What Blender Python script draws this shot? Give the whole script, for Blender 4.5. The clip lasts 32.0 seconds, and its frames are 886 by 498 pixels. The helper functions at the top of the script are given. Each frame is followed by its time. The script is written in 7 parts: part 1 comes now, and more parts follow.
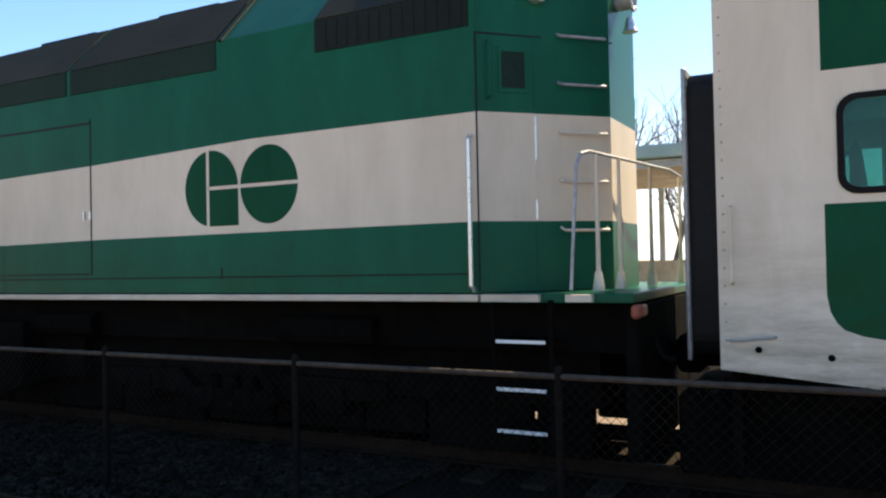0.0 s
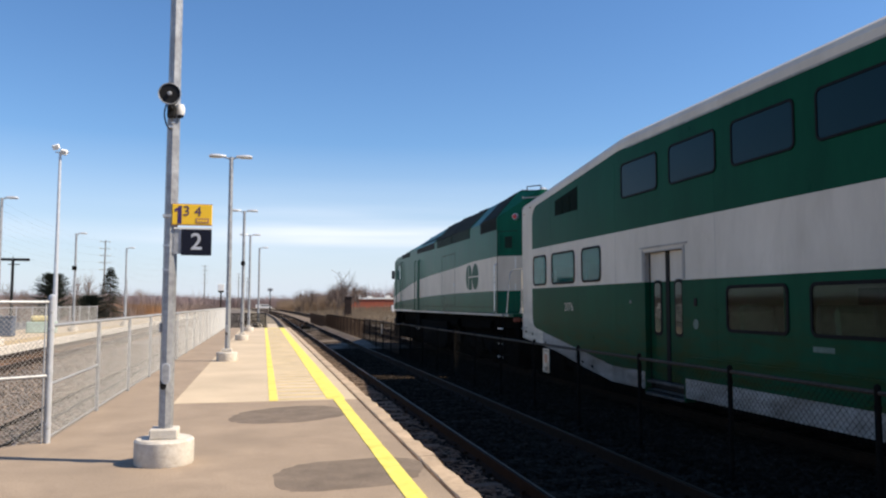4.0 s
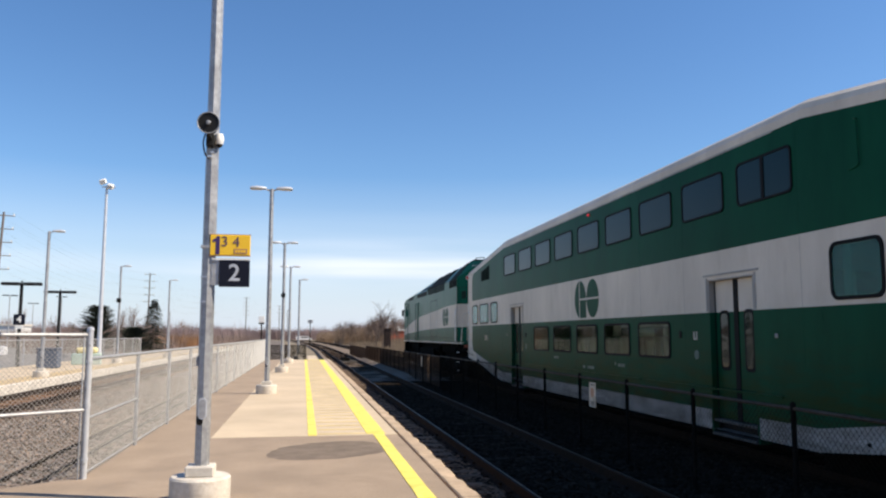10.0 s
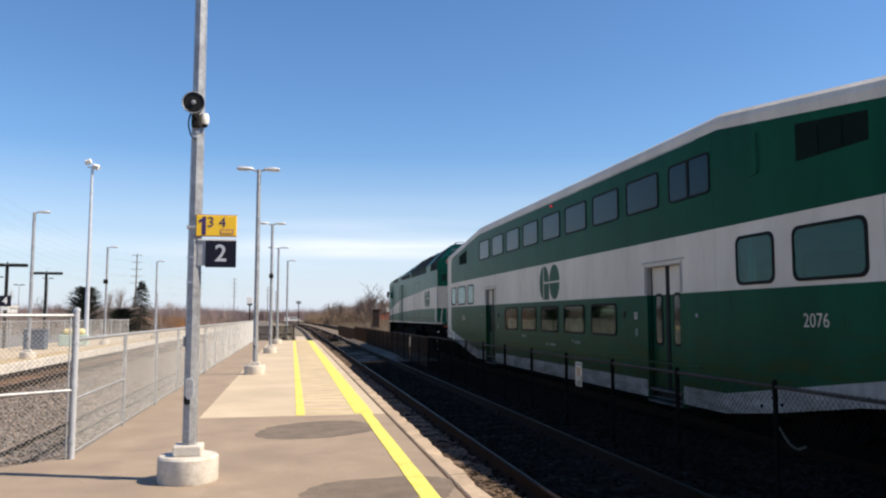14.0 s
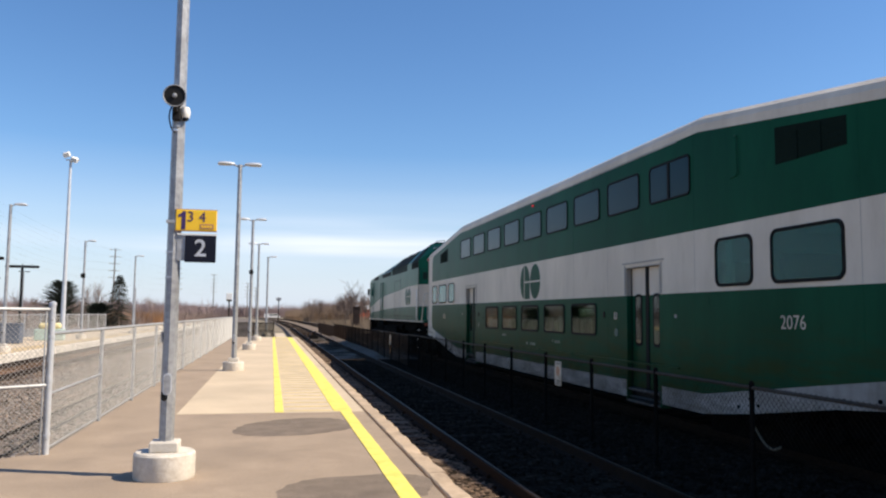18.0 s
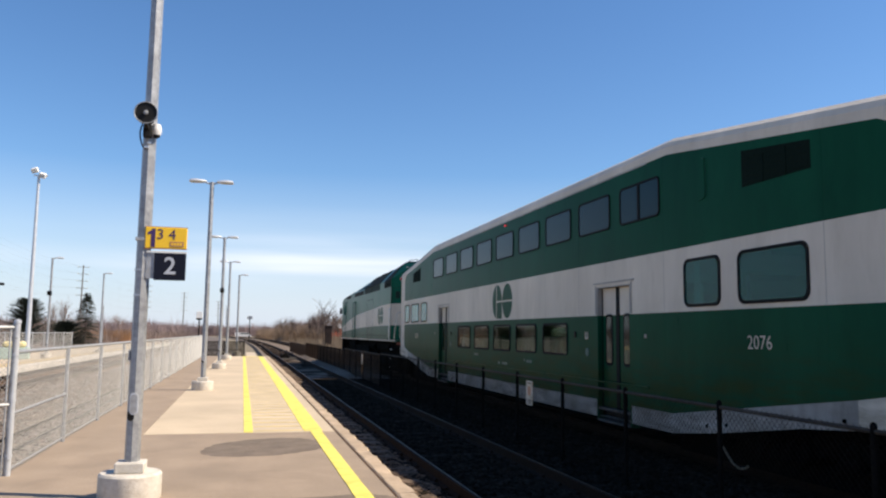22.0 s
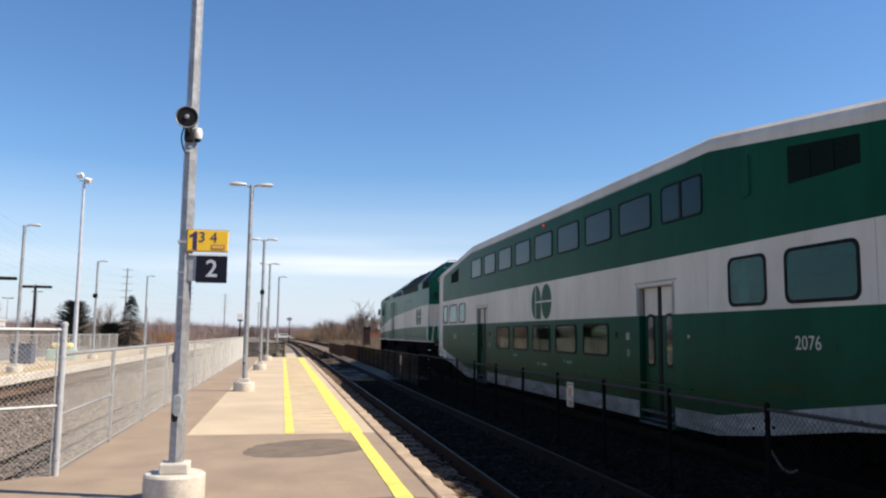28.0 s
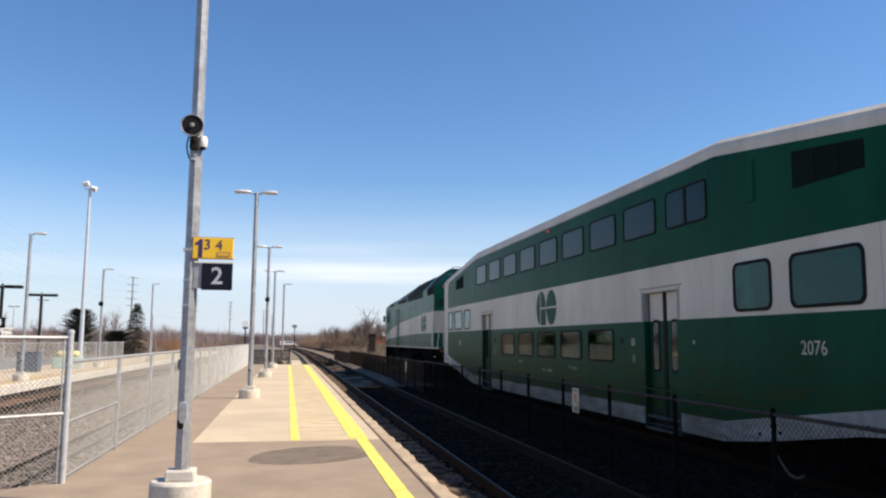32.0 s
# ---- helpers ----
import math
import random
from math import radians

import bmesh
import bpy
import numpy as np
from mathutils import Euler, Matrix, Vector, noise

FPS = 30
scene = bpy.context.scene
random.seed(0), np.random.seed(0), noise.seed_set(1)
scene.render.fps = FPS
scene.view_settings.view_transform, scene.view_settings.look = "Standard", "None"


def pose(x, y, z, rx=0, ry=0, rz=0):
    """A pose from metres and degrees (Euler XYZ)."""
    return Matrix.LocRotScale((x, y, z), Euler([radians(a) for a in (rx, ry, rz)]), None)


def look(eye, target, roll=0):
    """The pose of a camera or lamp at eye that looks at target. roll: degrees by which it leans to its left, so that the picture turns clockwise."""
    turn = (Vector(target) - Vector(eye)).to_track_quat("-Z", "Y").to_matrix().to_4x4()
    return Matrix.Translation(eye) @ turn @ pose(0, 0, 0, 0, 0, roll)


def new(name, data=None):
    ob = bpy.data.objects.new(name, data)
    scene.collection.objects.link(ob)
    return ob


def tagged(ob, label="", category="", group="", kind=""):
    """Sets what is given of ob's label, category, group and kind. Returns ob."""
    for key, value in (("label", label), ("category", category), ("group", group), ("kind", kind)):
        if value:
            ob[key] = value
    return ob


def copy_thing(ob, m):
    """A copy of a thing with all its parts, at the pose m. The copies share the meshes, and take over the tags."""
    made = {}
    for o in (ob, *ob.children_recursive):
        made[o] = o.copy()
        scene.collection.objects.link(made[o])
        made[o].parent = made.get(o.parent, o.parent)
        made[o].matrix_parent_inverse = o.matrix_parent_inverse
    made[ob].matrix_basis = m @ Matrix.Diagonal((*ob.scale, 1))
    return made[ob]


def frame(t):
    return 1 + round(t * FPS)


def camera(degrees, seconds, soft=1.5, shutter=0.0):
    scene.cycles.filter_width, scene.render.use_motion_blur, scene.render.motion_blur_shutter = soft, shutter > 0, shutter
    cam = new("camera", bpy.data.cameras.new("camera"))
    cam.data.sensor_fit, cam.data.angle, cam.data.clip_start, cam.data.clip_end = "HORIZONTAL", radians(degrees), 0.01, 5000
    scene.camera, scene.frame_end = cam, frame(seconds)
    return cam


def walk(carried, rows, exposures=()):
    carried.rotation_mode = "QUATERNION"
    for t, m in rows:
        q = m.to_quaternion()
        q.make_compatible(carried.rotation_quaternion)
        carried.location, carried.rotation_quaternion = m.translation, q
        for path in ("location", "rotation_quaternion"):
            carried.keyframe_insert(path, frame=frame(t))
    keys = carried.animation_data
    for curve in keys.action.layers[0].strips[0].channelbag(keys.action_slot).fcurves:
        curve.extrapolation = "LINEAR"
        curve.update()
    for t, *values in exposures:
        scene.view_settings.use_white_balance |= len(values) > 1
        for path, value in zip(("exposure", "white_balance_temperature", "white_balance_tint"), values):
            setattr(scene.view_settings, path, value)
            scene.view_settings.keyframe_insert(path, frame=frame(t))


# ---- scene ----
cam = camera(58.92, 32.0, soft=2.22)
PATH = [
    (0, (0.131, -0.615, 1.618), (8.998, 4.006, 1.802), -1.17),
    (0.2, (0.081, -0.652, 1.606), (7.898, 5.577, 1.909), -0.63),
    (0.4, (0.040, -0.620, 1.588), (6.832, 6.704, 2.074), -1.77),
    (0.5, (0.051, -0.574, 1.560), (6.355, 7.169, 2.105), -2.60),
    (0.6, (0.025, -0.583, 1.584), (5.891, 7.502, 2.059), -2.14),
    (0.8, (0.018, -0.552, 1.613), (5.057, 8.075, 2.052), -1.62),
    (1, (-0.049, -0.568, 1.567), (4.009, 8.556, 2.108), -0.66),
    (1.2, (-0.028, -0.601, 1.561), (3.263, 8.836, 1.904), 0.52),
    (1.4, (0.084, -0.585, 1.628), (2.789, 9.033, 2.051), -0.31),
    (1.5, (0.074, -0.623, 1.592), (2.542, 9.055, 2.085), -0.32),
    (2, (0.083, -0.641, 1.582), (1.959, 9.178, 1.856), -0.45),
    (2.5, (0.037, -0.535, 1.592), (2.050, 9.249, 2.054), 0.78),
    (3, (-0.036, -0.443, 1.593), (2.492, 9.208, 2.275), 0.16),
    (3.5, (-0.027, -0.361, 1.597), (2.357, 9.324, 2.316), 0.31),
    (5.5, (-0.032, -0.054, 1.614), (1.871, 9.743, 2.248), -0.57),
    (6, (-0.012, 0.020, 1.615), (1.722, 9.845, 2.297), 0.43),
    (6.5, (-0.008, -0.023, 1.622), (1.620, 9.799, 2.562), 0.09),
    (7, (-0.007, 0.033, 1.623), (1.681, 9.822, 2.770), 0.48),
    (7.5, (-0.017, 0.043, 1.623), (1.653, 9.849, 2.647), 0.19),
    (8, (-0.014, 0.018, 1.614), (1.514, 9.851, 2.600), 0.34),
    (8.5, (-0.021, 0.023, 1.615), (1.575, 9.842, 2.627), 0.38),
    (9, (-0.018, 0.027, 1.619), (1.556, 9.845, 2.686), 0.02),
    (9.5, (-0.010, 0.040, 1.617), (1.713, 9.833, 2.679), 0.50),
    (10, (-0.012, 0.007, 1.614), (1.718, 9.795, 2.714), 0.06),
    (10.5, (-0.006, 0.013, 1.612), (1.817, 9.786, 2.691), 0.01),
    (11, (-0.006, 0.033, 1.611), (1.877, 9.791, 2.731), -0.12),
    (11.5, (0.002, 0.017, 1.613), (1.916, 9.768, 2.735), -0.22),
    (12, (-0.003, 0.011, 1.614), (1.911, 9.774, 2.621), -0.28),
    (12.5, (-0.001, 0.004, 1.613), (1.863, 9.786, 2.525), -0.53),
    (13, (0.001, -0.006, 1.610), (1.856, 9.773, 2.575), 0.08),
    (13.5, (0.003, -0.023, 1.605), (1.877, 9.764, 2.448), -0.05),
    (15.5, (0.005, -0.023, 1.607), (1.963, 9.738, 2.555), 0.36),
    (16, (0.005, -0.021, 1.604), (2.035, 9.729, 2.513), 0.61),
    (16.5, (0.001, -0.014, 1.605), (2.086, 9.727, 2.479), 0.48),
    (17, (0.008, -0.005, 1.605), (2.042, 9.744, 2.511), 0.60),
    (17.5, (0.005, -0.015, 1.605), (2.123, 9.720, 2.463), 0.82),
    (18, (0.005, -0.014, 1.602), (2.115, 9.725, 2.441), 0.58),
    (18.5, (0.005, -0.005, 1.601), (2.161, 9.721, 2.474), 0.51),
    (19, (0.000, -0.002, 1.601), (2.112, 9.731, 2.497), 0.30),
    (19.5, (0.006, -0.003, 1.601), (2.256, 9.701, 2.488), 0.19),
    (20, (0.002, 0.003, 1.603), (2.200, 9.710, 2.570), 0.36),
    (20.5, (0.005, -0.014, 1.600), (2.266, 9.679, 2.571), 0.44),
    (21, (0.013, -0.018, 1.601), (2.349, 9.654, 2.597), 0.53),
    (21.5, (0.017, -0.037, 1.602), (2.481, 9.593, 2.695), 0.60),
    (22, (0.015, -0.044, 1.601), (2.448, 9.594, 2.687), 0.74),
    (22.5, (0.012, -0.029, 1.606), (2.294, 9.650, 2.656), 0.11),
    (23, (0.013, -0.023, 1.601), (2.233, 9.674, 2.623), 0.27),
    (23.5, (0.013, -0.025, 1.608), (2.260, 9.667, 2.618), 0.23),
    (24, (0.013, -0.013, 1.606), (2.239, 9.679, 2.655), 0.24),
    (24.5, (0.014, -0.020, 1.607), (2.222, 9.672, 2.698), 0.29),
    (25, (0.013, -0.024, 1.604), (2.257, 9.661, 2.676), 0.57),
    (25.5, (0.015, -0.033, 1.607), (2.253, 9.647, 2.742), 0.46),
    (27.5, (0.014, -0.006, 1.606), (2.202, 9.691, 2.688), 0.44),
    (28, (0.005, 0.012, 1.608), (1.976, 9.755, 2.696), 0.58),
    (28.5, (-0.002, 0.001, 1.605), (1.922, 9.750, 2.727), 0.49),
    (29, (0.005, -0.010, 1.608), (1.997, 9.718, 2.787), 0.55),
    (29.5, (0.004, -0.024, 1.605), (1.987, 9.703, 2.813), 0.63),
    (30, (0.008, -0.021, 1.606), (2.000, 9.715, 2.723), 0.49),
    (30.5, (0.004, -0.009, 1.611), (1.862, 9.740, 2.839), 0.14),
    (31, (0.004, -0.020, 1.605), (1.939, 9.720, 2.787), 0.29),
    (31.5, (0.007, 0.002, 1.603), (1.915, 9.751, 2.753), 0.31),
    (32, (0.005, -0.004, 1.604), (1.914, 9.743, 2.775), 0.35),
]
walk(cam, [(t, look(eye, target, roll)) for t, eye, target, roll in PATH],
     exposures=[(0.0, 1.53, 8900, 10), (0.2, 1.88, 9400, 10), (0.4, 2.05, 9800, 10), (0.8, 1.9, 9600, 10), (1.2, 1.65, 9100, 10), (1.45, 1.2, 8600, 10), (1.8, 0.48, 7250, 10), (2.4, 0.34, 7050, 10), (3.0, 0.5, 7350, 10), (6.0, 0.55, 7400, 10), (32.0, 0.55, 7400, 10)])

# ---- world and sun ----
SUN_AZ = Vector((0.94, -0.34))          # horizontal way towards the sun
SUN_EL = radians(46.8)
world = bpy.data.worlds.new("world")
scene.world = world
world.use_nodes = True
wn, wl = world.node_tree.nodes, world.node_tree.links
wn.clear()
sky = wn.new("ShaderNodeTexSky")
sky.sky_type = "NISHITA"
sky.sun_disc = False
sky.sun_elevation = SUN_EL
sky.sun_rotation = math.atan2(SUN_AZ.x, SUN_AZ.y)
sky.air_density, sky.dust_density, sky.ozone_density = 1.0, 0.3, 2.0
w_bg = wn.new("ShaderNodeBackground")
w_bg.inputs["Strength"].default_value = 0.10
w_out = wn.new("ShaderNodeOutputWorld")
w_co = wn.new("ShaderNodeTexCoord")
w_map = wn.new("ShaderNodeMapping")
w_map.inputs["Scale"].default_value = (0.9, 0.9, 14.0)
w_noise = wn.new("ShaderNodeTexNoise")
w_noise.inputs["Scale"].default_value = 1.6
w_noise.inputs["Detail"].default_value = 4.0
w_ramp = wn.new("ShaderNodeValToRGB")
w_ramp.color_ramp.elements[0].position, w_ramp.color_ramp.elements[1].position = 0.34, 0.58
w_sep = wn.new("ShaderNodeSeparateXYZ")
w_band = wn.new("ShaderNodeValToRGB")           # thin high clouds lie low over the horizon
ramp = w_band.color_ramp
ramp.elements[0].color, ramp.elements[1].color = (0.3, 0.3, 0.3, 1), (0, 0, 0, 1)
for p, v in ((0.045, 0.15), (0.070, 0.35), (0.079, 1.0), (0.091, 0.95), (0.100, 0.45), (0.125, 0.12), (0.16, 0.0)):
    ramp.elements.new(p).color = (v, v, v, 1)
w_mul = wn.new("ShaderNodeMath")
w_mul.operation = "MULTIPLY"
w_mix = wn.new("ShaderNodeMixRGB")
w_mix.inputs["Color2"].default_value = (8.0, 8.8, 10.5, 1)
wl.new(w_co.outputs["Generated"], w_map.inputs["Vector"])
wl.new(w_map.outputs["Vector"], w_noise.inputs["Vector"])
wl.new(w_noise.outputs["Fac"], w_ramp.inputs["Fac"])
wl.new(w_co.outputs["Generated"], w_sep.inputs["Vector"])
wl.new(w_sep.outputs["Z"], w_band.inputs["Fac"])
wl.new(w_ramp.outputs["Color"], w_mul.inputs[0])
wl.new(w_band.outputs["Color"], w_mul.inputs[1])
w_side = wn.new("ShaderNodeMapRange")           # the streak is densest to the right of the line
w_side.interpolation_type = "SMOOTHSTEP"
w_side.inputs["From Min"].default_value, w_side.inputs["From Max"].default_value = -0.22, 0.06
w_side.inputs["To Min"].default_value, w_side.inputs["To Max"].default_value = 0.22, 1.0
w_dense = wn.new("ShaderNodeMath")
w_dense.operation = "MULTIPLY"
wl.new(w_sep.outputs["X"], w_side.inputs["Value"])
wl.new(w_mul.outputs["Value"], w_dense.inputs[0])
wl.new(w_side.outputs["Result"], w_dense.inputs[1])
wl.new(w_dense.outputs["Value"], w_mix.inputs["Fac"])
w_hsv = wn.new("ShaderNodeHueSaturation")
w_hsv.inputs["Saturation"].default_value = 1.12
w_tint = wn.new("ShaderNodeMixRGB")
w_tint.blend_type = "MULTIPLY"
w_tint.inputs["Fac"].default_value = 1.0
w_tint.inputs["Color2"].default_value = (0.81, 0.955, 1.18, 1)
wl.new(sky.outputs["Color"], w_tint.inputs["Color1"])
wl.new(w_tint.outputs["Color"], w_hsv.inputs["Color"])
wl.new(w_hsv.outputs["Color"], w_mix.inputs["Color1"])
w_haze = wn.new("ShaderNodeValToRGB")           # pale haze over the horizon
w_haze.color_ramp.elements[0].color, w_haze.color_ramp.elements[1].color = (0.85, 0.85, 0.85, 1), (0, 0, 0, 1)
w_haze.color_ramp.elements[1].position = 0.20
w_haze.color_ramp.elements.new(0.07).color = (0.5, 0.5, 0.5, 1)
w_pale = wn.new("ShaderNodeMixRGB")
w_pale.inputs["Color2"].default_value = (4.45, 5.35, 7.15, 1)
wl.new(w_sep.outputs["Z"], w_haze.inputs["Fac"])
wl.new(w_haze.outputs["Color"], w_pale.inputs["Fac"])
wl.new(w_mix.outputs["Color"], w_pale.inputs["Color1"])
wl.new(w_pale.outputs["Color"], w_bg.inputs["Color"])
wl.new(w_bg.outputs["Background"], w_out.inputs["Surface"])
sun = new("sun", bpy.data.lights.new("sun", "SUN"))
sun.data.energy, sun.data.angle, sun.data.color = 4.8, radians(0.53), (1.0, 0.92, 0.82)
sun_to = Vector((SUN_AZ.x * math.cos(SUN_EL), SUN_AZ.y * math.cos(SUN_EL), math.sin(SUN_EL)))
sun.matrix_basis = look(tuple(sun_to * 50), (0, 0, 0))


# ---- materials ----
def mat(name, c1, c2, scale=8.0, rough=0.7, metal=0.0, bump=0.0, bump_scale=60.0, stain=0.25, stain_scale=0.7, vary=0.0, spec=0.5, rough_vary=0.1, stretch=(1, 1, 1), dirt=None, island=0.0, spots=None):
    """Two colours mixed by a fine noise, broad stains over them, fine relief; vary: difference from object to object."""
    m = bpy.data.materials.new(name)
    m.use_nodes = True
    n, l = m.node_tree.nodes, m.node_tree.links
    p = n["Principled BSDF"]
    co = n.new("ShaderNodeTexCoord")
    mp = n.new("ShaderNodeMapping")
    mp.inputs["Scale"].default_value = stretch
    l.new(co.outputs["Object"], mp.inputs["Vector"])
    a = n.new("ShaderNodeTexNoise")
    a.inputs["Scale"].default_value, a.inputs["Detail"].default_value, a.inputs["Roughness"].default_value = scale, 6.0, 0.65
    l.new(mp.outputs["Vector"], a.inputs["Vector"])
    mix = n.new("ShaderNodeMixRGB")
    mix.inputs["Color1"].default_value, mix.inputs["Color2"].default_value = (*c1, 1), (*c2, 1)
    r = n.new("ShaderNodeValToRGB")
    r.color_ramp.elements[0].position, r.color_ramp.elements[1].position = 0.3, 0.7
    l.new(a.outputs["Fac"], r.inputs["Fac"])
    l.new(r.outputs["Color"], mix.inputs["Fac"])
    b = n.new("ShaderNodeTexNoise")
    b.inputs["Scale"].default_value, b.inputs["Detail"].default_value = stain_scale, 5.0
    l.new(mp.outputs["Vector"], b.inputs["Vector"])
    rb = n.new("ShaderNodeMapRange")
    rb.inputs["From Min"].default_value, rb.inputs["From Max"].default_value = 0.3, 0.7
    rb.inputs["To Min"].default_value, rb.inputs["To Max"].default_value = 1 - stain, 1.0 + stain * 0.4
    l.new(b.outputs["Fac"], rb.inputs["Value"])
    mul = n.new("ShaderNodeVectorMath")
    mul.operation = "SCALE"
    l.new(mix.outputs["Color"], mul.inputs[0])
    l.new(rb.outputs["Result"], mul.inputs["Scale"])
    last = mul.outputs["Vector"]
    if vary or island:
        oi = n.new("ShaderNodeNewGeometry" if island else "ShaderNodeObjectInfo")
        ro = n.new("ShaderNodeMapRange")
        ro.inputs["To Min"].default_value, ro.inputs["To Max"].default_value = 1 - vary - island, 1 + vary + island
        l.new(oi.outputs["Random Per Island" if island else "Random"], ro.inputs["Value"])
        m2 = n.new("ShaderNodeVectorMath")
        m2.operation = "SCALE"
        l.new(last, m2.inputs[0])
        l.new(ro.outputs["Result"], m2.inputs["Scale"])
        last = m2.outputs["Vector"]
    if spots:                      # blotches, scuffs and drips with edges of their own
        size, share, tone = spots
        sn = n.new("ShaderNodeTexNoise")
        sn.inputs["Scale"].default_value, sn.inputs["Detail"].default_value, sn.inputs["Roughness"].default_value, sn.inputs["Distortion"].default_value = size, 7.0, 0.7, 0.6
        l.new(mp.outputs["Vector"], sn.inputs["Vector"])
        sr = n.new("ShaderNodeMapRange")
        sr.inputs["From Min"].default_value, sr.inputs["From Max"].default_value = 0.49, 0.68
        sr.inputs["To Min"].default_value, sr.inputs["To Max"].default_value = 0.0, share
        l.new(sn.outputs["Fac"], sr.inputs["Value"])
        sx = n.new("ShaderNodeMixRGB")
        sx.inputs["Color2"].default_value = (*tone, 1)
        l.new(sr.outputs["Result"], sx.inputs["Fac"])
        l.new(last, sx.inputs["Color1"])
        last = sx.outputs["Color"]
    if dirt:                       # dirt and low-side shade mixed into the colour, thinning out with height
        z0, z1, most, tone = dirt
        sp = n.new("ShaderNodeSeparateXYZ")
        l.new(co.outputs["Object"], sp.inputs["Vector"])
        rz = n.new("ShaderNodeMapRange")
        rz.interpolation_type = "SMOOTHSTEP"
        rz.inputs["From Min"].default_value, rz.inputs["From Max"].default_value = z0, z1
        rz.inputs["To Min"].default_value, rz.inputs["To Max"].default_value = most, 0.0
        l.new(sp.outputs["Z"], rz.inputs["Value"])
        dm = n.new("ShaderNodeMapping")
        dm.inputs["Scale"].default_value = (1.0, 0.45, 2.2)
        l.new(co.outputs["Object"], dm.inputs["Vector"])
        dn = n.new("ShaderNodeTexNoise")
        dn.inputs["Scale"].default_value, dn.inputs["Detail"].default_value, dn.inputs["Roughness"].default_value = 2.6, 6.0, 0.7
        l.new(dm.outputs["Vector"], dn.inputs["Vector"])
        dr_ = n.new("ShaderNodeMapRange")
        dr_.inputs["From Min"].default_value, dr_.inputs["From Max"].default_value = 0.40, 0.66
        l.new(dn.outputs["Fac"], dr_.inputs["Value"])
        dk = n.new("ShaderNodeMath")
        dk.operation = "MULTIPLY"
        l.new(rz.outputs["Result"], dk.inputs[0])
        l.new(dr_.outputs["Result"], dk.inputs[1])
        dx = n.new("ShaderNodeMixRGB")
        dx.inputs["Color2"].default_value = (*tone, 1)
        l.new(dk.outputs["Value"], dx.inputs["Fac"])
        l.new(last, dx.inputs["Color1"])
        last = dx.outputs["Color"]
    l.new(last, p.inputs["Base Color"])
    rr = n.new("ShaderNodeMapRange")
    rr.inputs["To Min"].default_value, rr.inputs["To Max"].default_value = max(0.02, rough - rough_vary), min(1, rough + rough_vary)
    l.new(a.outputs["Fac"], rr.inputs["Value"])
    l.new(rr.outputs["Result"], p.inputs["Roughness"])
    p.inputs["Metallic"].default_value = metal
    p.inputs["Specular IOR Level"].default_value = spec
    if bump:
        f = n.new("ShaderNodeTexNoise")
        f.inputs["Scale"].default_value, f.inputs["Detail"].default_value = bump_scale, 4.0
        l.new(mp.outputs["Vector"], f.inputs["Vector"])
        bp = n.new("ShaderNodeBump")
        bp.inputs["Strength"].default_value, bp.inputs["Distance"].default_value = bump, 0.02
        l.new(f.outputs["Fac"], bp.inputs["Height"])
        l.new(bp.outputs["Normal"], p.inputs["Normal"])
    return m


def glass(name, tint, ior=1.9, rough=0.03, wave=0.0):
    m = bpy.data.materials.new(name)
    m.use_nodes = True
    p = m.node_tree.nodes["Principled BSDF"]
    p.inputs["Base Color"].default_value = (*tint, 1)
    p.inputs["Roughness"].default_value = rough
    p.inputs["IOR"].default_value = ior
    if wave:                       # panes that are not quite flat
        n, l = m.node_tree.nodes, m.node_tree.links
        co, f, bp = n.new("ShaderNodeTexCoord"), n.new("ShaderNodeTexNoise"), n.new("ShaderNodeBump")
        f.inputs["Scale"].default_value, f.inputs["Detail"].default_value = 2.2, 1.5
        bp.inputs["Strength"].default_value, bp.inputs["Distance"].default_value = wave, 0.02
        l.new(co.outputs["Object"], f.inputs["Vector"])
        l.new(f.outputs["Fac"], bp.inputs["Height"])
        l.new(bp.outputs["Normal"], p.inputs["Normal"])
    return m


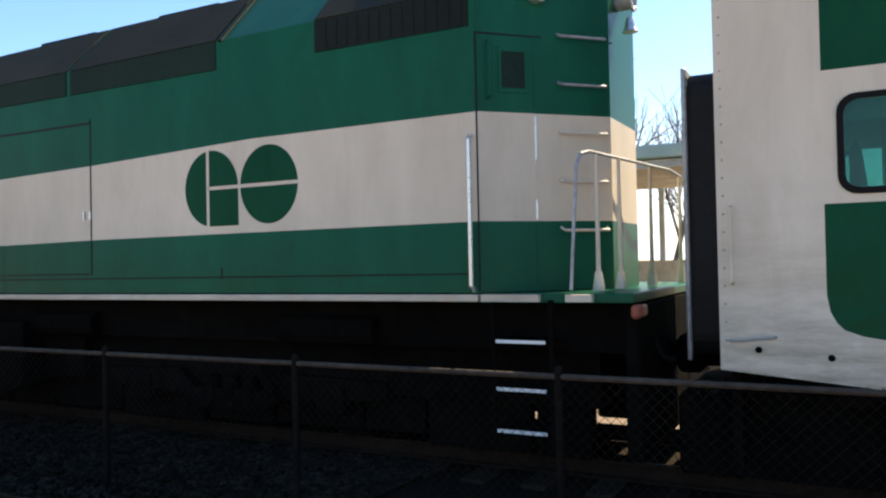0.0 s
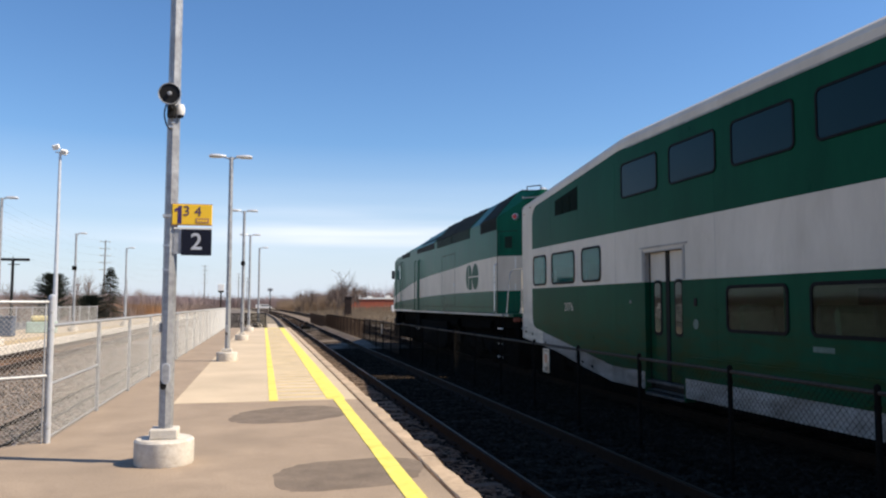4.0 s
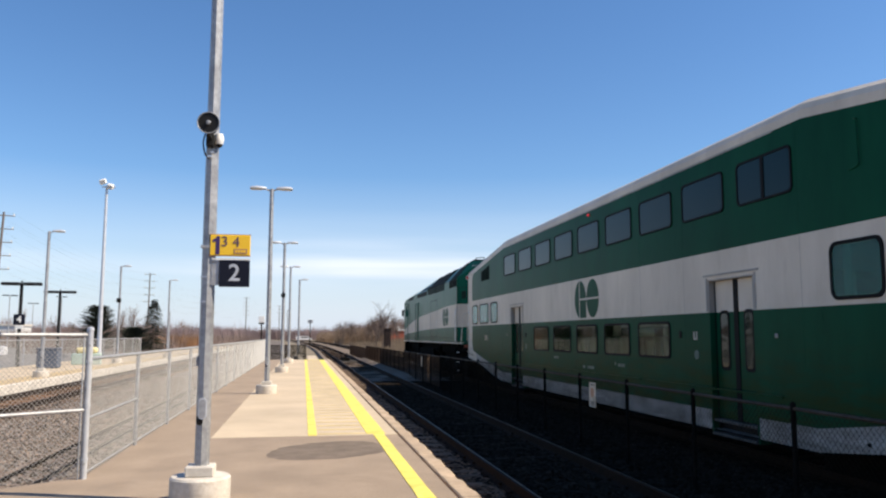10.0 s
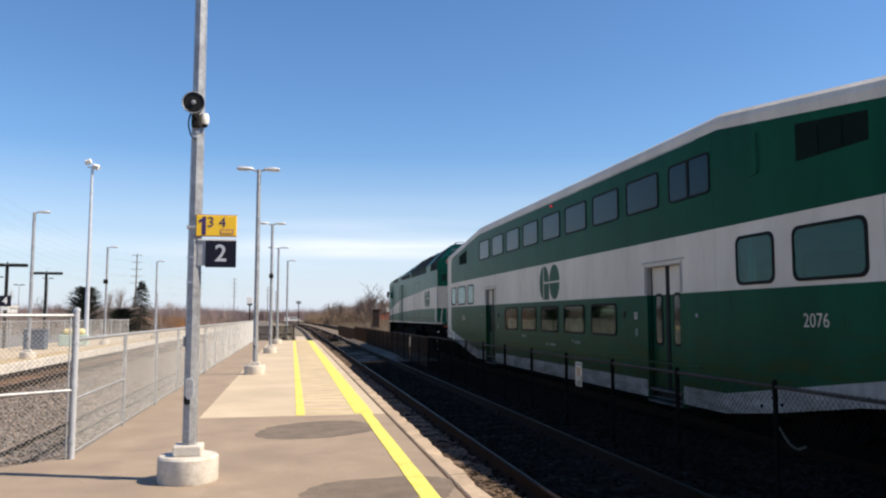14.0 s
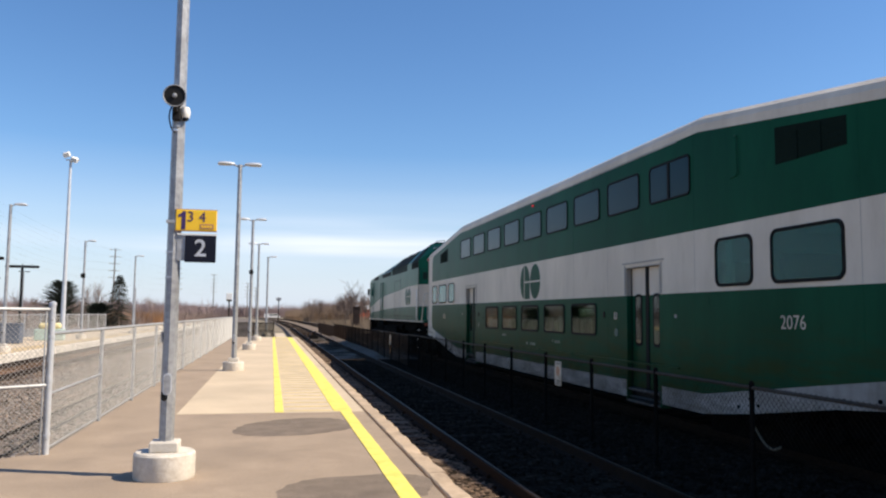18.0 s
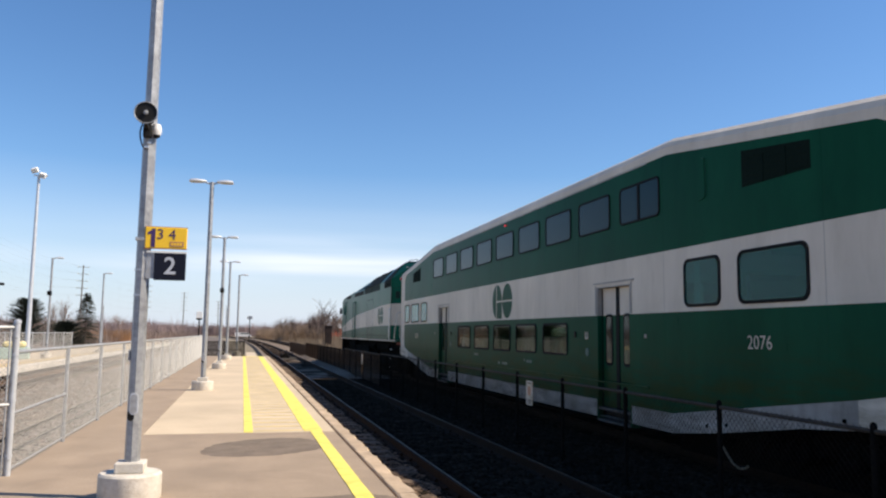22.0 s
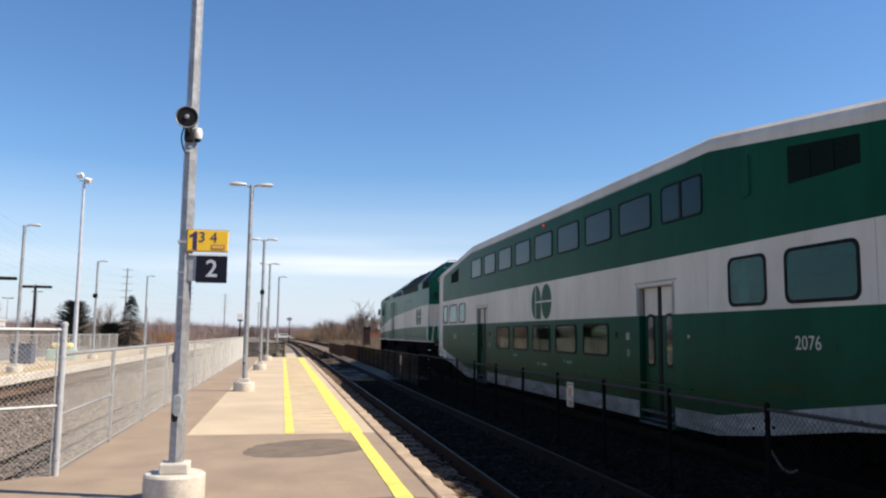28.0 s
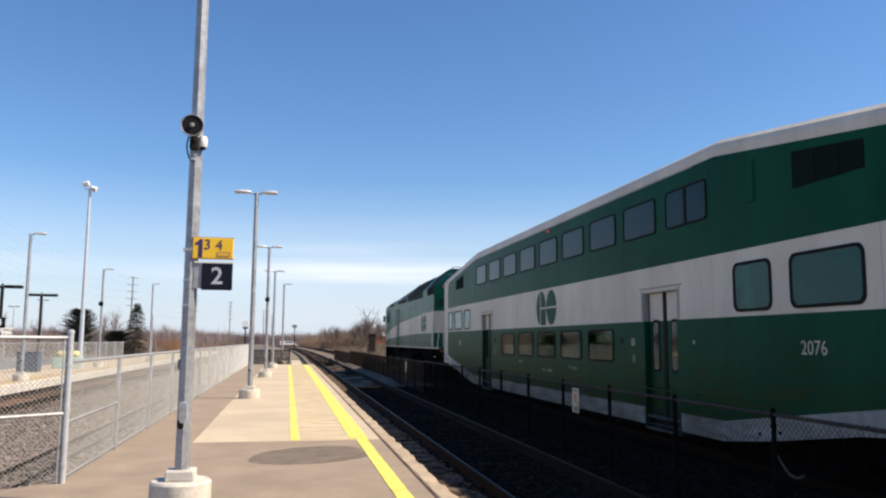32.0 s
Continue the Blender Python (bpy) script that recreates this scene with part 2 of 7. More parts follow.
M = {
    "asphalt": mat("asphalt", (0.27, 0.205, 0.150), (0.392, 0.307, 0.228), 45, 0.9, bump=0.35, bump_scale=180, stain=0.22, stain_scale=0.9, spots=(0.9, 0.42, (0.195, 0.148, 0.110))),
    "asphalt_patch": mat("asphalt_patch", (0.145, 0.112, 0.085), (0.225, 0.176, 0.134), 30, 0.9, bump=0.4, bump_scale=180, stain=0.3, stain_scale=3.0),
    "concrete": mat("concrete", (0.49, 0.395, 0.278), (0.585, 0.482, 0.352), 25, 0.85, bump=0.12, bump_scale=120, stain=0.16, stain_scale=0.5, vary=0.03, spots=(1.6, 0.30, (0.40, 0.31, 0.22))),
    "kerb": mat("kerb_concrete", (0.38, 0.285, 0.195), (0.52, 0.40, 0.285), 12, 0.85, bump=0.3, bump_scale=40, stain=0.3, stain_scale=1.2, vary=0.06),
    "footing": mat("footing_concrete", (0.55, 0.51, 0.45), (0.70, 0.66, 0.60), 10, 0.85, bump=0.2, bump_scale=50, stain=0.25, stain_scale=3, spots=(9.0, 0.45, (0.36, 0.29, 0.21))),
    "yellow_paint": mat("yellow_paint", (0.76, 0.62, 0.09), (0.85, 0.735, 0.20), 14, 0.7, bump=0.15, bump_scale=120, stain=0.22, stain_scale=2.5),
    "yellow_thin": mat("worn_yellow_paint", (0.60, 0.475, 0.24), (0.68, 0.535, 0.26), 9, 0.75, stain=0.3, stain_scale=2),
    # the train's shade is mixed into this ballast and its stones
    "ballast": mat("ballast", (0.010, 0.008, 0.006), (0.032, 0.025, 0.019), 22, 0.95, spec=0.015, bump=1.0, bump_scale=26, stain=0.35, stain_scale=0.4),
    "stone": mat("shaded_ballast_stone", (0.013, 0.010, 0.0078), (0.042, 0.033, 0.025), 3, 0.95, spec=0.015, stain=0.4, stain_scale=9, island=0.5),
    "grey_stone": mat("grey_stone", (0.112, 0.096, 0.083), (0.275, 0.238, 0.207), 3, 0.9, stain=0.4, stain_scale=9, island=0.55),
    "grey_ballast": mat("grey_ballast", (0.092, 0.075, 0.063), (0.19, 0.157, 0.132), 22, 0.95, bump=1.0, bump_scale=26, stain=0.3, stain_scale=0.35, stretch=(1, 0.35, 1), spots=(1.1, 0.6, (0.085, 0.072, 0.058))),
    "brown_stone": mat("brown_stone", (0.12, 0.088, 0.068), (0.26, 0.20, 0.16), 3, 0.9, stain=0.4, stain_scale=9, island=0.5),
    "faint_bar": mat("faded_white_print", (0.12, 0.17, 0.13), (0.20, 0.25, 0.20), 6, 0.6, stain=0.3, stain_scale=3, spec=0.15),
    "shoulder": mat("gravel_shoulder", (0.185, 0.142, 0.115), (0.265, 0.210, 0.172), 30, 0.95, bump=0.5, bump_scale=120, stain=0.25, stain_scale=0.6),
    "rust_ballast": mat("rust_ballast", (0.15, 0.080, 0.045), (0.27, 0.155, 0.088), 22, 0.95, bump=1.0, bump_scale=26, stain=0.35, stain_scale=0.5, spec=0.1),
    # reddish-brown gravel with the sunlight on this strip put into its colour
    "spill": mat("spilled_grit", (0.105, 0.070, 0.050), (0.215, 0.152, 0.108), 16, 0.95, bump=1.0, bump_scale=30, stain=0.4, stain_scale=0.9, spec=0.08, island=0.45),
    "lid": mat("faded_yellow_lid", (0.66, 0.57, 0.30), (0.72, 0.63, 0.36), 6, 0.6, stain=0.2),
    "rust_brown": mat("dark_brown_paint", (0.024, 0.017, 0.016), (0.040, 0.029, 0.027), 4, 0.8, stain=0.3, spec=0.1),
    "hose_tan": mat("pale_hose", (0.13, 0.11, 0.075), (0.19, 0.16, 0.11), 8, 0.7, stain=0.2),
    # the same ballast in its sunlit tone, for beds outside the train's shade
    "far_ballast": mat("far_ballast", (0.135, 0.105, 0.082), (0.255, 0.205, 0.165), 14, 0.95, bump=1.0, bump_scale=20, stain=0.35, stain_scale=0.3, spec=0.08),
    "rusty_brush": mat("orange_brown_brush", (0.23, 0.115, 0.055), (0.34, 0.185, 0.095), 0.5, 0.95, stain=0.35, stain_scale=0.3),
    "shrub": mat("shrub_stems", (0.215, 0.153, 0.110), (0.335, 0.248, 0.178), 0.35, 0.95, stain=0.45, stain_scale=0.12, spec=0.08),
    "tan_strip": mat("tan_strip", (0.46, 0.345, 0.185), (0.54, 0.41, 0.235), 9, 0.8, stain=0.25, stain_scale=1.5),
    "rust_wire": mat("rusty_fence_wire", (0.075, 0.052, 0.040), (0.13, 0.092, 0.070), 8, 0.85, stain=0.3, spec=0.08),
    "dirt": mat("dry_ground", (0.17, 0.135, 0.09), (0.245, 0.20, 0.135), 0.8, 0.95, bump=0.6, bump_scale=5, stain=0.35, stain_scale=0.06),
    "lot": mat("lot_asphalt", (0.15, 0.145, 0.14), (0.21, 0.2, 0.19), 2, 0.9, stain=0.2, stain_scale=0.1),
    # tie timber darkened for the train's shade
    "tie": mat("tie_timber", (0.018, 0.013, 0.0095), (0.056, 0.039, 0.027), 6, 0.9, spec=0.06, bump=0.6, bump_scale=30, stain=0.35, stain_scale=2, vary=0.35, stretch=(1, 8, 1)),
    # tie timber again in a paler sunlit tone, for ends outside the shade
    "old_timber": mat("weathered_sunlit_timber", (0.095, 0.068, 0.050), (0.20, 0.150, 0.115), 9, 0.9, spec=0.1, bump=0.5, bump_scale=40, stain=0.35, stain_scale=4, vary=0.3, stretch=(1, 6, 1)),
    "rail_side": mat("rail_rust", (0.016, 0.0095, 0.0065), (0.034, 0.020, 0.013), 10, 0.85, metal=0.0, spec=0.08, bump=0.2, stain=0.3),
    "rail_top": mat("rail_polished", (0.052, 0.038, 0.027), (0.082, 0.063, 0.047), 20, 0.42, spec=0.4, metal=0.9, stain=0.15),
    "galv": mat("galvanised_steel", (0.285, 0.295, 0.31), (0.45, 0.465, 0.485), 16, 0.55, metal=0.4, bump=0.05, stain=0.25, stain_scale=4),
    "galv_pale": mat("pale_galvanised", (0.50, 0.53, 0.57), (0.61, 0.64, 0.68), 18, 0.5, metal=0.35, stain=0.12, stain_scale=4),
    "wire": mat("fence_wire", (0.26, 0.258, 0.248), (0.38, 0.377, 0.365), 18, 0.6, metal=0.3, stain=0.1),
    # near black; on the track fence these two hold the train's shade
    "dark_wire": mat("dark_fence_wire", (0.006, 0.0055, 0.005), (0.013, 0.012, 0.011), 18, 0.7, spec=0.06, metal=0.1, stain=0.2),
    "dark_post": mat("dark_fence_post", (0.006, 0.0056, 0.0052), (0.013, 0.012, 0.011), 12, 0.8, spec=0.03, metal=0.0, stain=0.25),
    "fence_rail": mat("weathered_brown_rail", (0.036, 0.030, 0.025), (0.075, 0.062, 0.050), 14, 0.7, spec=0.15, metal=0.1, stain=0.3, stain_scale=2),
    "black": mat("black_paint", (0.010, 0.010, 0.0105), (0.018, 0.018, 0.0185), 10, 0.6, stain=0.2, spec=0.15),
    # blacker than grimy steel: the shade under the train is in the colour
    "under": mat("underframe_grime_shade", (0.003, 0.0028, 0.0026), (0.008, 0.0072, 0.0064), 7, 0.9, bump=0.3, stain=0.3, spec=0.02),
    "rubber": mat("window_rubber", (0.006, 0.006, 0.0065), (0.010, 0.010, 0.0105), 10, 0.65, stain=0.1, spec=0.1),
    # the dirt tone is grime and the lower side's shade in one dark olive
    "green": mat("green_enamel", (0.0020, 0.060, 0.031), (0.0035, 0.075, 0.039), 3, 0.30, bump=0.02, bump_scale=2.5, stain=0.2, stain_scale=0.8, rough_vary=0.07, stretch=(1, 1, 0.35), spec=0.026, dirt=(0.55, 2.05, 0.95, (0.028, 0.042, 0.009))),
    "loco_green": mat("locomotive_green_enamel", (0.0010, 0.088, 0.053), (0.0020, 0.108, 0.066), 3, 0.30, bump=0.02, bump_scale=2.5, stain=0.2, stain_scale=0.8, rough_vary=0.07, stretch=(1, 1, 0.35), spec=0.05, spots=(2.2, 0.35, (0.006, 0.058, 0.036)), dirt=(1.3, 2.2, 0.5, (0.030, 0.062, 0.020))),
    "green_screen": mat("green_intake_screen", (0.009, 0.024, 0.018), (0.018, 0.040, 0.031), 30, 0.65, spec=0.08, bump=0.3, bump_scale=90, stain=0.3),
    "white": mat("white_enamel", (0.635, 0.56, 0.46), (0.705, 0.627, 0.525), 3, 0.45, bump=0.02, bump_scale=2.5, stain=0.16, stain_scale=0.8, stretch=(1, 1, 0.3), spec=0.14, spots=(2.6, 0.22, (0.42, 0.345, 0.26)), dirt=(0.5, 2.6, 0.80, (0.255, 0.21, 0.15))),
    # grime on the skirts, deepened for the shade low on the coach
    "white_worn": mat("white_enamel_grimy", (0.28, 0.258, 0.23), (0.45, 0.422, 0.385), 4, 0.55, stain=0.3, stain_scale=1.2, stretch=(1, 1, 0.3), spec=0.2, dirt=(0.15, 1.6, 0.9, (0.11, 0.094, 0.074))),
    "roof_grey": mat("dark_roof_grille", (0.008, 0.013, 0.0115), (0.018, 0.027, 0.024), 30, 0.65, spec=0.1, bump=0.3, bump_scale=90, stain=0.25),
    # lighter than the upright screens: the slope's sky sheen is in the grey
    "screen_grey": mat("sky_sheen_roof_screen", (0.020, 0.023, 0.019), (0.038, 0.041, 0.034), 30, 0.75, spec=0.04, bump=0.3, bump_scale=90, stain=0.25),
    "step_grey": mat("grimy_step_grey", (0.07, 0.063, 0.056), (0.16, 0.148, 0.135), 9, 0.75, stain=0.35, stain_scale=3, spec=0.15),
    "louvre": mat("black_louvre", (0.0045, 0.012, 0.0095), (0.010, 0.021, 0.017), 30, 0.8, spec=0.03, stain=0.2),
    "steel": mat("bright_steel", (0.6, 0.6, 0.6), (0.75, 0.75, 0.75), 20, 0.3, metal=0.8, stain=0.1),
    "pane_up": glass("upper_window_glass", (0.005, 0.026, 0.033), 1.20, 0.13, 0.06),
    "pane": glass("window_glass", (0.006, 0.100, 0.088), 1.22),
    "pane_clear": glass("tinted_clear_glass", (0.28, 0.45, 0.335), 1.22, 0.02, 0.05),
    "pane_mid": glass("dusty_tinted_glass", (0.085, 0.41, 0.38), 1.22, 0.03, 0.04),
    "seat_cloth": mat("grey_green_seat_cloth", (0.16, 0.20, 0.18), (0.24, 0.28, 0.25), 12, 0.85, stain=0.2, stain_scale=3),
    "lining": mat("pale_interior_lining", (0.42, 0.42, 0.38), (0.52, 0.52, 0.47), 6, 0.6, stain=0.15),
    "cabin_floor": mat("dark_cabin_floor", (0.06, 0.06, 0.058), (0.10, 0.10, 0.095), 12, 0.7, stain=0.2),
    "pane_low": glass("lower_window_glass", (0.010, 0.022, 0.015), 1.33, 0.03, 0.16),
    "lens_red": mat("red_lens", (0.5, 0.02, 0.02), (0.6, 0.03, 0.03), 5, 0.2, stain=0.05),
    "lens": glass("lamp_lens", (0.55, 0.56, 0.55), 1.5, 0.15),
    "sign_yellow": mat("sign_yellow", (0.88, 0.53, 0.025), (0.92, 0.57, 0.035), 6, 0.45, stain=0.06),
    "sign_navy": mat("sign_navy", (0.005, 0.007, 0.017), (0.008, 0.010, 0.022), 6, 0.5, stain=0.1, spec=0.2),
    "sign_blue": mat("sign_blue_lettering", (0.035, 0.014, 0.095), (0.05, 0.022, 0.13), 6, 0.5, stain=0.05),
    "sign_white": mat("sign_white", (0.75, 0.75, 0.73), (0.8, 0.8, 0.78), 6, 0.5, stain=0.08),
    "sign_orange": mat("sign_orange_print", (0.40, 0.19, 0.11), (0.46, 0.23, 0.14), 6, 0.5, stain=0.1),
    "brick_red": mat("red_cladding", (0.30, 0.072, 0.040), (0.38, 0.10, 0.058), 2, 0.8, stain=0.2),
    "bark": mat("bark", (0.095, 0.072, 0.060), (0.15, 0.118, 0.098), 8, 0.9, stain=0.3, vary=0.2),
    "twig": mat("twigs", (0.175, 0.130, 0.112), (0.26, 0.196, 0.168), 0.4, 0.9, spec=0.1, stain=0.3, vary=0.25),
    "brush": mat("dry_brush", (0.165, 0.122, 0.085), (0.235, 0.178, 0.122), 0.5, 0.95, stain=0.35, stain_scale=0.2),
    # distance haze is mixed into this pale, pinkish twig colour
    "far_twig": mat("hazy_far_twigs", (0.205, 0.150, 0.150), (0.30, 0.232, 0.225), 0.1, 0.95, spec=0.1, stain=0.25, stain_scale=0.02),
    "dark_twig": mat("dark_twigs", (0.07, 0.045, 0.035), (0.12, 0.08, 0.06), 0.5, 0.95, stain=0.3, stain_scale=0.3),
    "needle": mat("needles", (0.020, 0.028, 0.016), (0.036, 0.046, 0.026), 2, 0.8, stain=0.3, vary=0.15),
    "timber": mat("pole_timber", (0.115, 0.095, 0.085), (0.19, 0.165, 0.15), 3, 0.9, stain=0.25, stretch=(4, 4, 0.4)),
    "membrane": mat("pale_roofing", (0.6, 0.6, 0.58), (0.7, 0.7, 0.68), 2, 0.7, stain=0.1),
    "car_white": mat("car_white", (0.7, 0.7, 0.7), (0.75, 0.75, 0.75), 2, 0.3, stain=0.05),
    "blue_paint": mat("blue_paint", (0.075, 0.095, 0.135), (0.10, 0.125, 0.17), 4, 0.5, stain=0.15),
    "teal_paint": mat("teal_paint", (0.36, 0.47, 0.42), (0.44, 0.54, 0.49), 4, 0.6, stain=0.2),
}
M["pane_clear"].node_tree.nodes["Principled BSDF"].inputs["Transmission Weight"].default_value = 1.0
M["pane_mid"].node_tree.nodes["Principled BSDF"].inputs["Transmission Weight"].default_value = 0.86
lamp_red = bpy.data.materials.new("lit_red_lamp")
lamp_red.use_nodes = True
lamp_red.node_tree.nodes["Principled BSDF"].inputs["Base Color"].default_value = (0.7, 0.02, 0.03, 1)
lamp_red.node_tree.nodes["Principled BSDF"].inputs["Emission Color"].default_value = (1.0, 0.03, 0.05, 1)
lamp_red.node_tree.nodes["Principled BSDF"].inputs["Emission Strength"].default_value = 0.3
M["lamp_red"] = lamp_red


# ---- mesh tools ----
class Shape:
    """Gathers vertices and faces, with a material slot for each face, and makes one mesh of them."""

    def __init__(self, off=(0, 0, 0)):
        self.v, self.f, self.m, self.off = [], [], [], off

    def face(self, pts, m=0):
        k = len(self.v)
        self.v += [tuple(p) for p in pts]
        self.f.append(tuple(range(k, k + len(pts))))
        self.m.append(m)
        return self

    def box(self, x0, y0, z0, x1, y1, z1, m=0, c=0.0):
        """A box, with its upright and level edges cut by c."""
        x0, x1, y0, y1, z0, z1 = min(x0, x1), max(x0, x1), min(y0, y1), max(y0, y1), min(z0, z1), max(z0, z1)
        k = len(self.v)
        if c <= 0:
            self.v += [(x, y, z) for z in (z0, z1) for x, y in ((x0, y0), (x1, y0), (x1, y1), (x0, y1))]
            for q in ((3, 2, 1, 0), (4, 5, 6, 7), (0, 1, 5, 4), (1, 2, 6, 5), (2, 3, 7, 6), (3, 0, 4, 7)):
                self.f.append(tuple(k + i for i in q))
                self.m.append(m)
            return self
        ring = [(x0 + c, y0), (x1 - c, y0), (x1, y0 + c), (x1, y1 - c), (x1 - c, y1), (x0 + c, y1), (x0, y1 - c), (x0, y0 + c)]
        cx, cy = (x0 + x1) / 2, (y0 + y1) / 2
        def inner(p):
            return (p[0] + (c if p[0] < cx else -c) * 0.7, p[1] + (c if p[1] < cy else -c) * 0.7)
        rows = [[(*inner(p), z0) for p in ring], [(*p, z0 + c) for p in ring], [(*p, z1 - c) for p in ring], [(*inner(p), z1) for p in ring]]
        self.loft(rows, m, True)
        return self

    def loft(self, rows, m=0, caps=True, closed=True):
        k, n = len(self.v), len(rows[0])
        for r in rows:
            self.v += [tuple(p) for p in r]
        for a in range(len(rows) - 1):
            for i in range(n if closed else n - 1):
                j = (i + 1) % n
                self.f.append((k + a * n + i, k + a * n + j, k + (a + 1) * n + j, k + (a + 1) * n + i))
                self.m.append(m)
        if caps:
            self.f += [tuple(k + i for i in reversed(range(n))), tuple(k + (len(rows) - 1) * n + i for i in range(n))]
            self.m += [m, m]
        return self

    def tube(self, p0, p1, r0, r1=None, n=8, m=0, caps=True):
        r1 = r0 if r1 is None else r1
        p0, p1 = Vector(p0), Vector(p1)
        d = (p1 - p0).normalized()
        a = d.orthogonal().normalized()
        b = d.cross(a)
        ang = [2 * math.pi * i / n for i in range(n)]
        self.loft([[p + (a * math.cos(t) + b * math.sin(t)) * r for t in ang] for p, r in ((p0, r0), (p1, r1))], m, caps)
        return self

    def pipe(self, pts, r, n=8, m=0):
        for a, b in zip(pts, pts[1:]):
            self.tube(a, b, r, r, n, m)
        return self

    def turned(self, c, prof, n=24, m=0, axis="z"):
        """A turned body: prof lists (radius, height)."""
        rows = []
        for r, h in prof:
            row = []
            for i in range(n):
                t = 2 * math.pi * i / n
                u, w = r * math.cos(t), r * math.sin(t)
                row.append({"z": (c[0] + u, c[1] + w, c[2] + h), "x": (c[0] + h, c[1] + u, c[2] + w), "y": (c[0] + w, c[1] + h, c[2] + u)}[axis])
            rows.append(row)
        return self.loft(rows, m, True)

    def prism(self, outline, axis, a, b, m=0):
        """An outline in the plane across an axis, drawn out from a to b."""
        def put(p, h):
            return {"x": (h, p[0], p[1]), "y": (p[0], h, p[1]), "z": (p[0], p[1], h)}[axis]
        return self.loft([[put(p, a) for p in outline], [put(p, b) for p in outline]], m, True)

    def mesh(self, name, mats, smooth=False):
        me = bpy.data.meshes.new(name)
        v = np.array(self.v, float).reshape(-1, 3) + np.array(self.off)
        me.from_pydata(v.tolist(), [], self.f)
        for x in mats:
            me.materials.append(M[x])
        if len(mats) > 1:
            me.polygons.foreach_set("material_index", self.m)
        bm = bmesh.new()
        bm.from_mesh(me)
        bmesh.ops.recalc_face_normals(bm, faces=bm.faces)
        bm.to_mesh(me)
        bm.free()
        if smooth:
            me.polygons.foreach_set("use_smooth", [True] * len(me.polygons))
            me.set_sharp_from_angle(angle=radians(38))
        return me


def part(name, shape, mats, parent, label="", smooth=False, kind=""):
    mats = [mats] if isinstance(mats, str) else mats
    ob = new(name, shape if isinstance(shape, bpy.types.Mesh) else shape.mesh(name, mats, smooth))
    ob.parent = parent
    return tagged(ob, label, kind=kind)


def thing(name, label, category, at=(0, 0, 0), turn=0.0, group="", kind=""):
    ob = new(name)
    ob.empty_display_size = 0.3
    ob.matrix_basis = pose(*at, 0, 0, turn)
    return tagged(ob, label, category, group, kind)


def solid(name, shape, mats, label, category, group="", kind="", smooth=False, at=(0, 0, 0), turn=0.0):
    mats = [mats] if isinstance(mats, str) else mats
    ob = new(name, shape.mesh(name, mats, smooth))
    ob.matrix_basis = pose(*at, 0, 0, turn)
    return tagged(ob, label, category, group, kind)


def rounded(w, h, r, n=5):
    """The outline of a rectangle with round corners, about its middle."""
    out = []
    for cx, cy, a0 in ((w / 2 - r, h / 2 - r, 0), (-w / 2 + r, h / 2 - r, 90), (-w / 2 + r, -h / 2 + r, 180), (w / 2 - r, -h / 2 + r, 270)):
        for i in range(n + 1):
            a = radians(a0 + 90 * i / n)
            out.append((cx + r * math.cos(a), cy + r * math.sin(a)))
    return out


def lettering(name, text, size, m, parent, material, label="", bold=0.03):
    """Flat raised letters; the local matrix m sets them on their thing."""
    cu = bpy.data.curves.new(name, "FONT")
    cu.body, cu.size, cu.extrude, cu.align_x, cu.align_y, cu.resolution_u = text, size, 0.001, "CENTER", "CENTER", 3
    cu.offset = bold * size
    tmp = new(name, cu)
    me = bpy.data.meshes.new_from_object(tmp.evaluated_get(bpy.context.evaluated_depsgraph_get()))
    bpy.data.objects.remove(tmp)
    me.materials.clear()
    me.materials.append(M[material])
    ob = new(name, me)
    ob.parent = parent
    ob.matrix_basis = m
    return tagged(ob, label)


# ---- ground, platforms ----
RAIL = -0.17                 # top of the rails
TIE = RAIL - 0.16            # top of the ties
BED = TIE - 0.016            # ballast between them


def bend(y):
    """How far the line has swung to the left at y."""
    return -max(0.0, y - 88.0) ** 2 / 6200.0


g = Shape()
g.face([(-2500, -2500, -0.62), (2500, -2500, -0.62), (2500, 2500, -0.62), (-2500, 2500, -0.62)])
solid("ground", g, "dirt", "flat dry tan ground reaching the horizon", "ground", kind="structure")

lot = Shape().box(-75, 20, -0.6, -14.8, 170, -0.35)
solid("parking_lot", lot, "lot", "grey asphalt car park beyond the far platform", "car park", kind="structure")


def trackbed(name, x0, x1, material, label, y0=-60, y1=360):
    s = Shape()
    rows = []
    for y in [-60 + 2.0 * i for i in range(61)] + [64 + 6.0 * i for i in range(50)]:
        if not y0 <= y <= y1:
            continue
        b = bend(y)
        row = [(x0 - 0.25 + b, y, -0.64)]
        for i in range(13):
            x = x0 + (x1 - x0) * i / 12
            row.append((x + b, y, BED - 0.015 + 0.02 * noise.noise((x * 1.7, y * 1.1, 3.0))))
        rows.append(row + [(x1 + 0.5 + b, y, -0.64)])
    s.loft(rows, 0, False, False)
    return solid(name, s, material, label, "ballast", kind="structure", smooth=True)


# one ballast bed: shaded tone up to 34 m, sunlit tone beyond
trackbed("trackbed_main", 1.74, 9.1, "ballast", "crushed stone ballast under the two main tracks, darkened for shade", -60, 34)
trackbed("trackbed_outer", 9.1, 10.6, "far_ballast", "grey-brown ballast outside the train's track, in its sunlit tone", -60, 34)
trackbed("trackbed_beyond", 1.74, 10.4, "far_ballast", "grey-brown ballast further along the two main tracks, in its sunlit tone", 34, 360)
bank = Shape()
rows = []
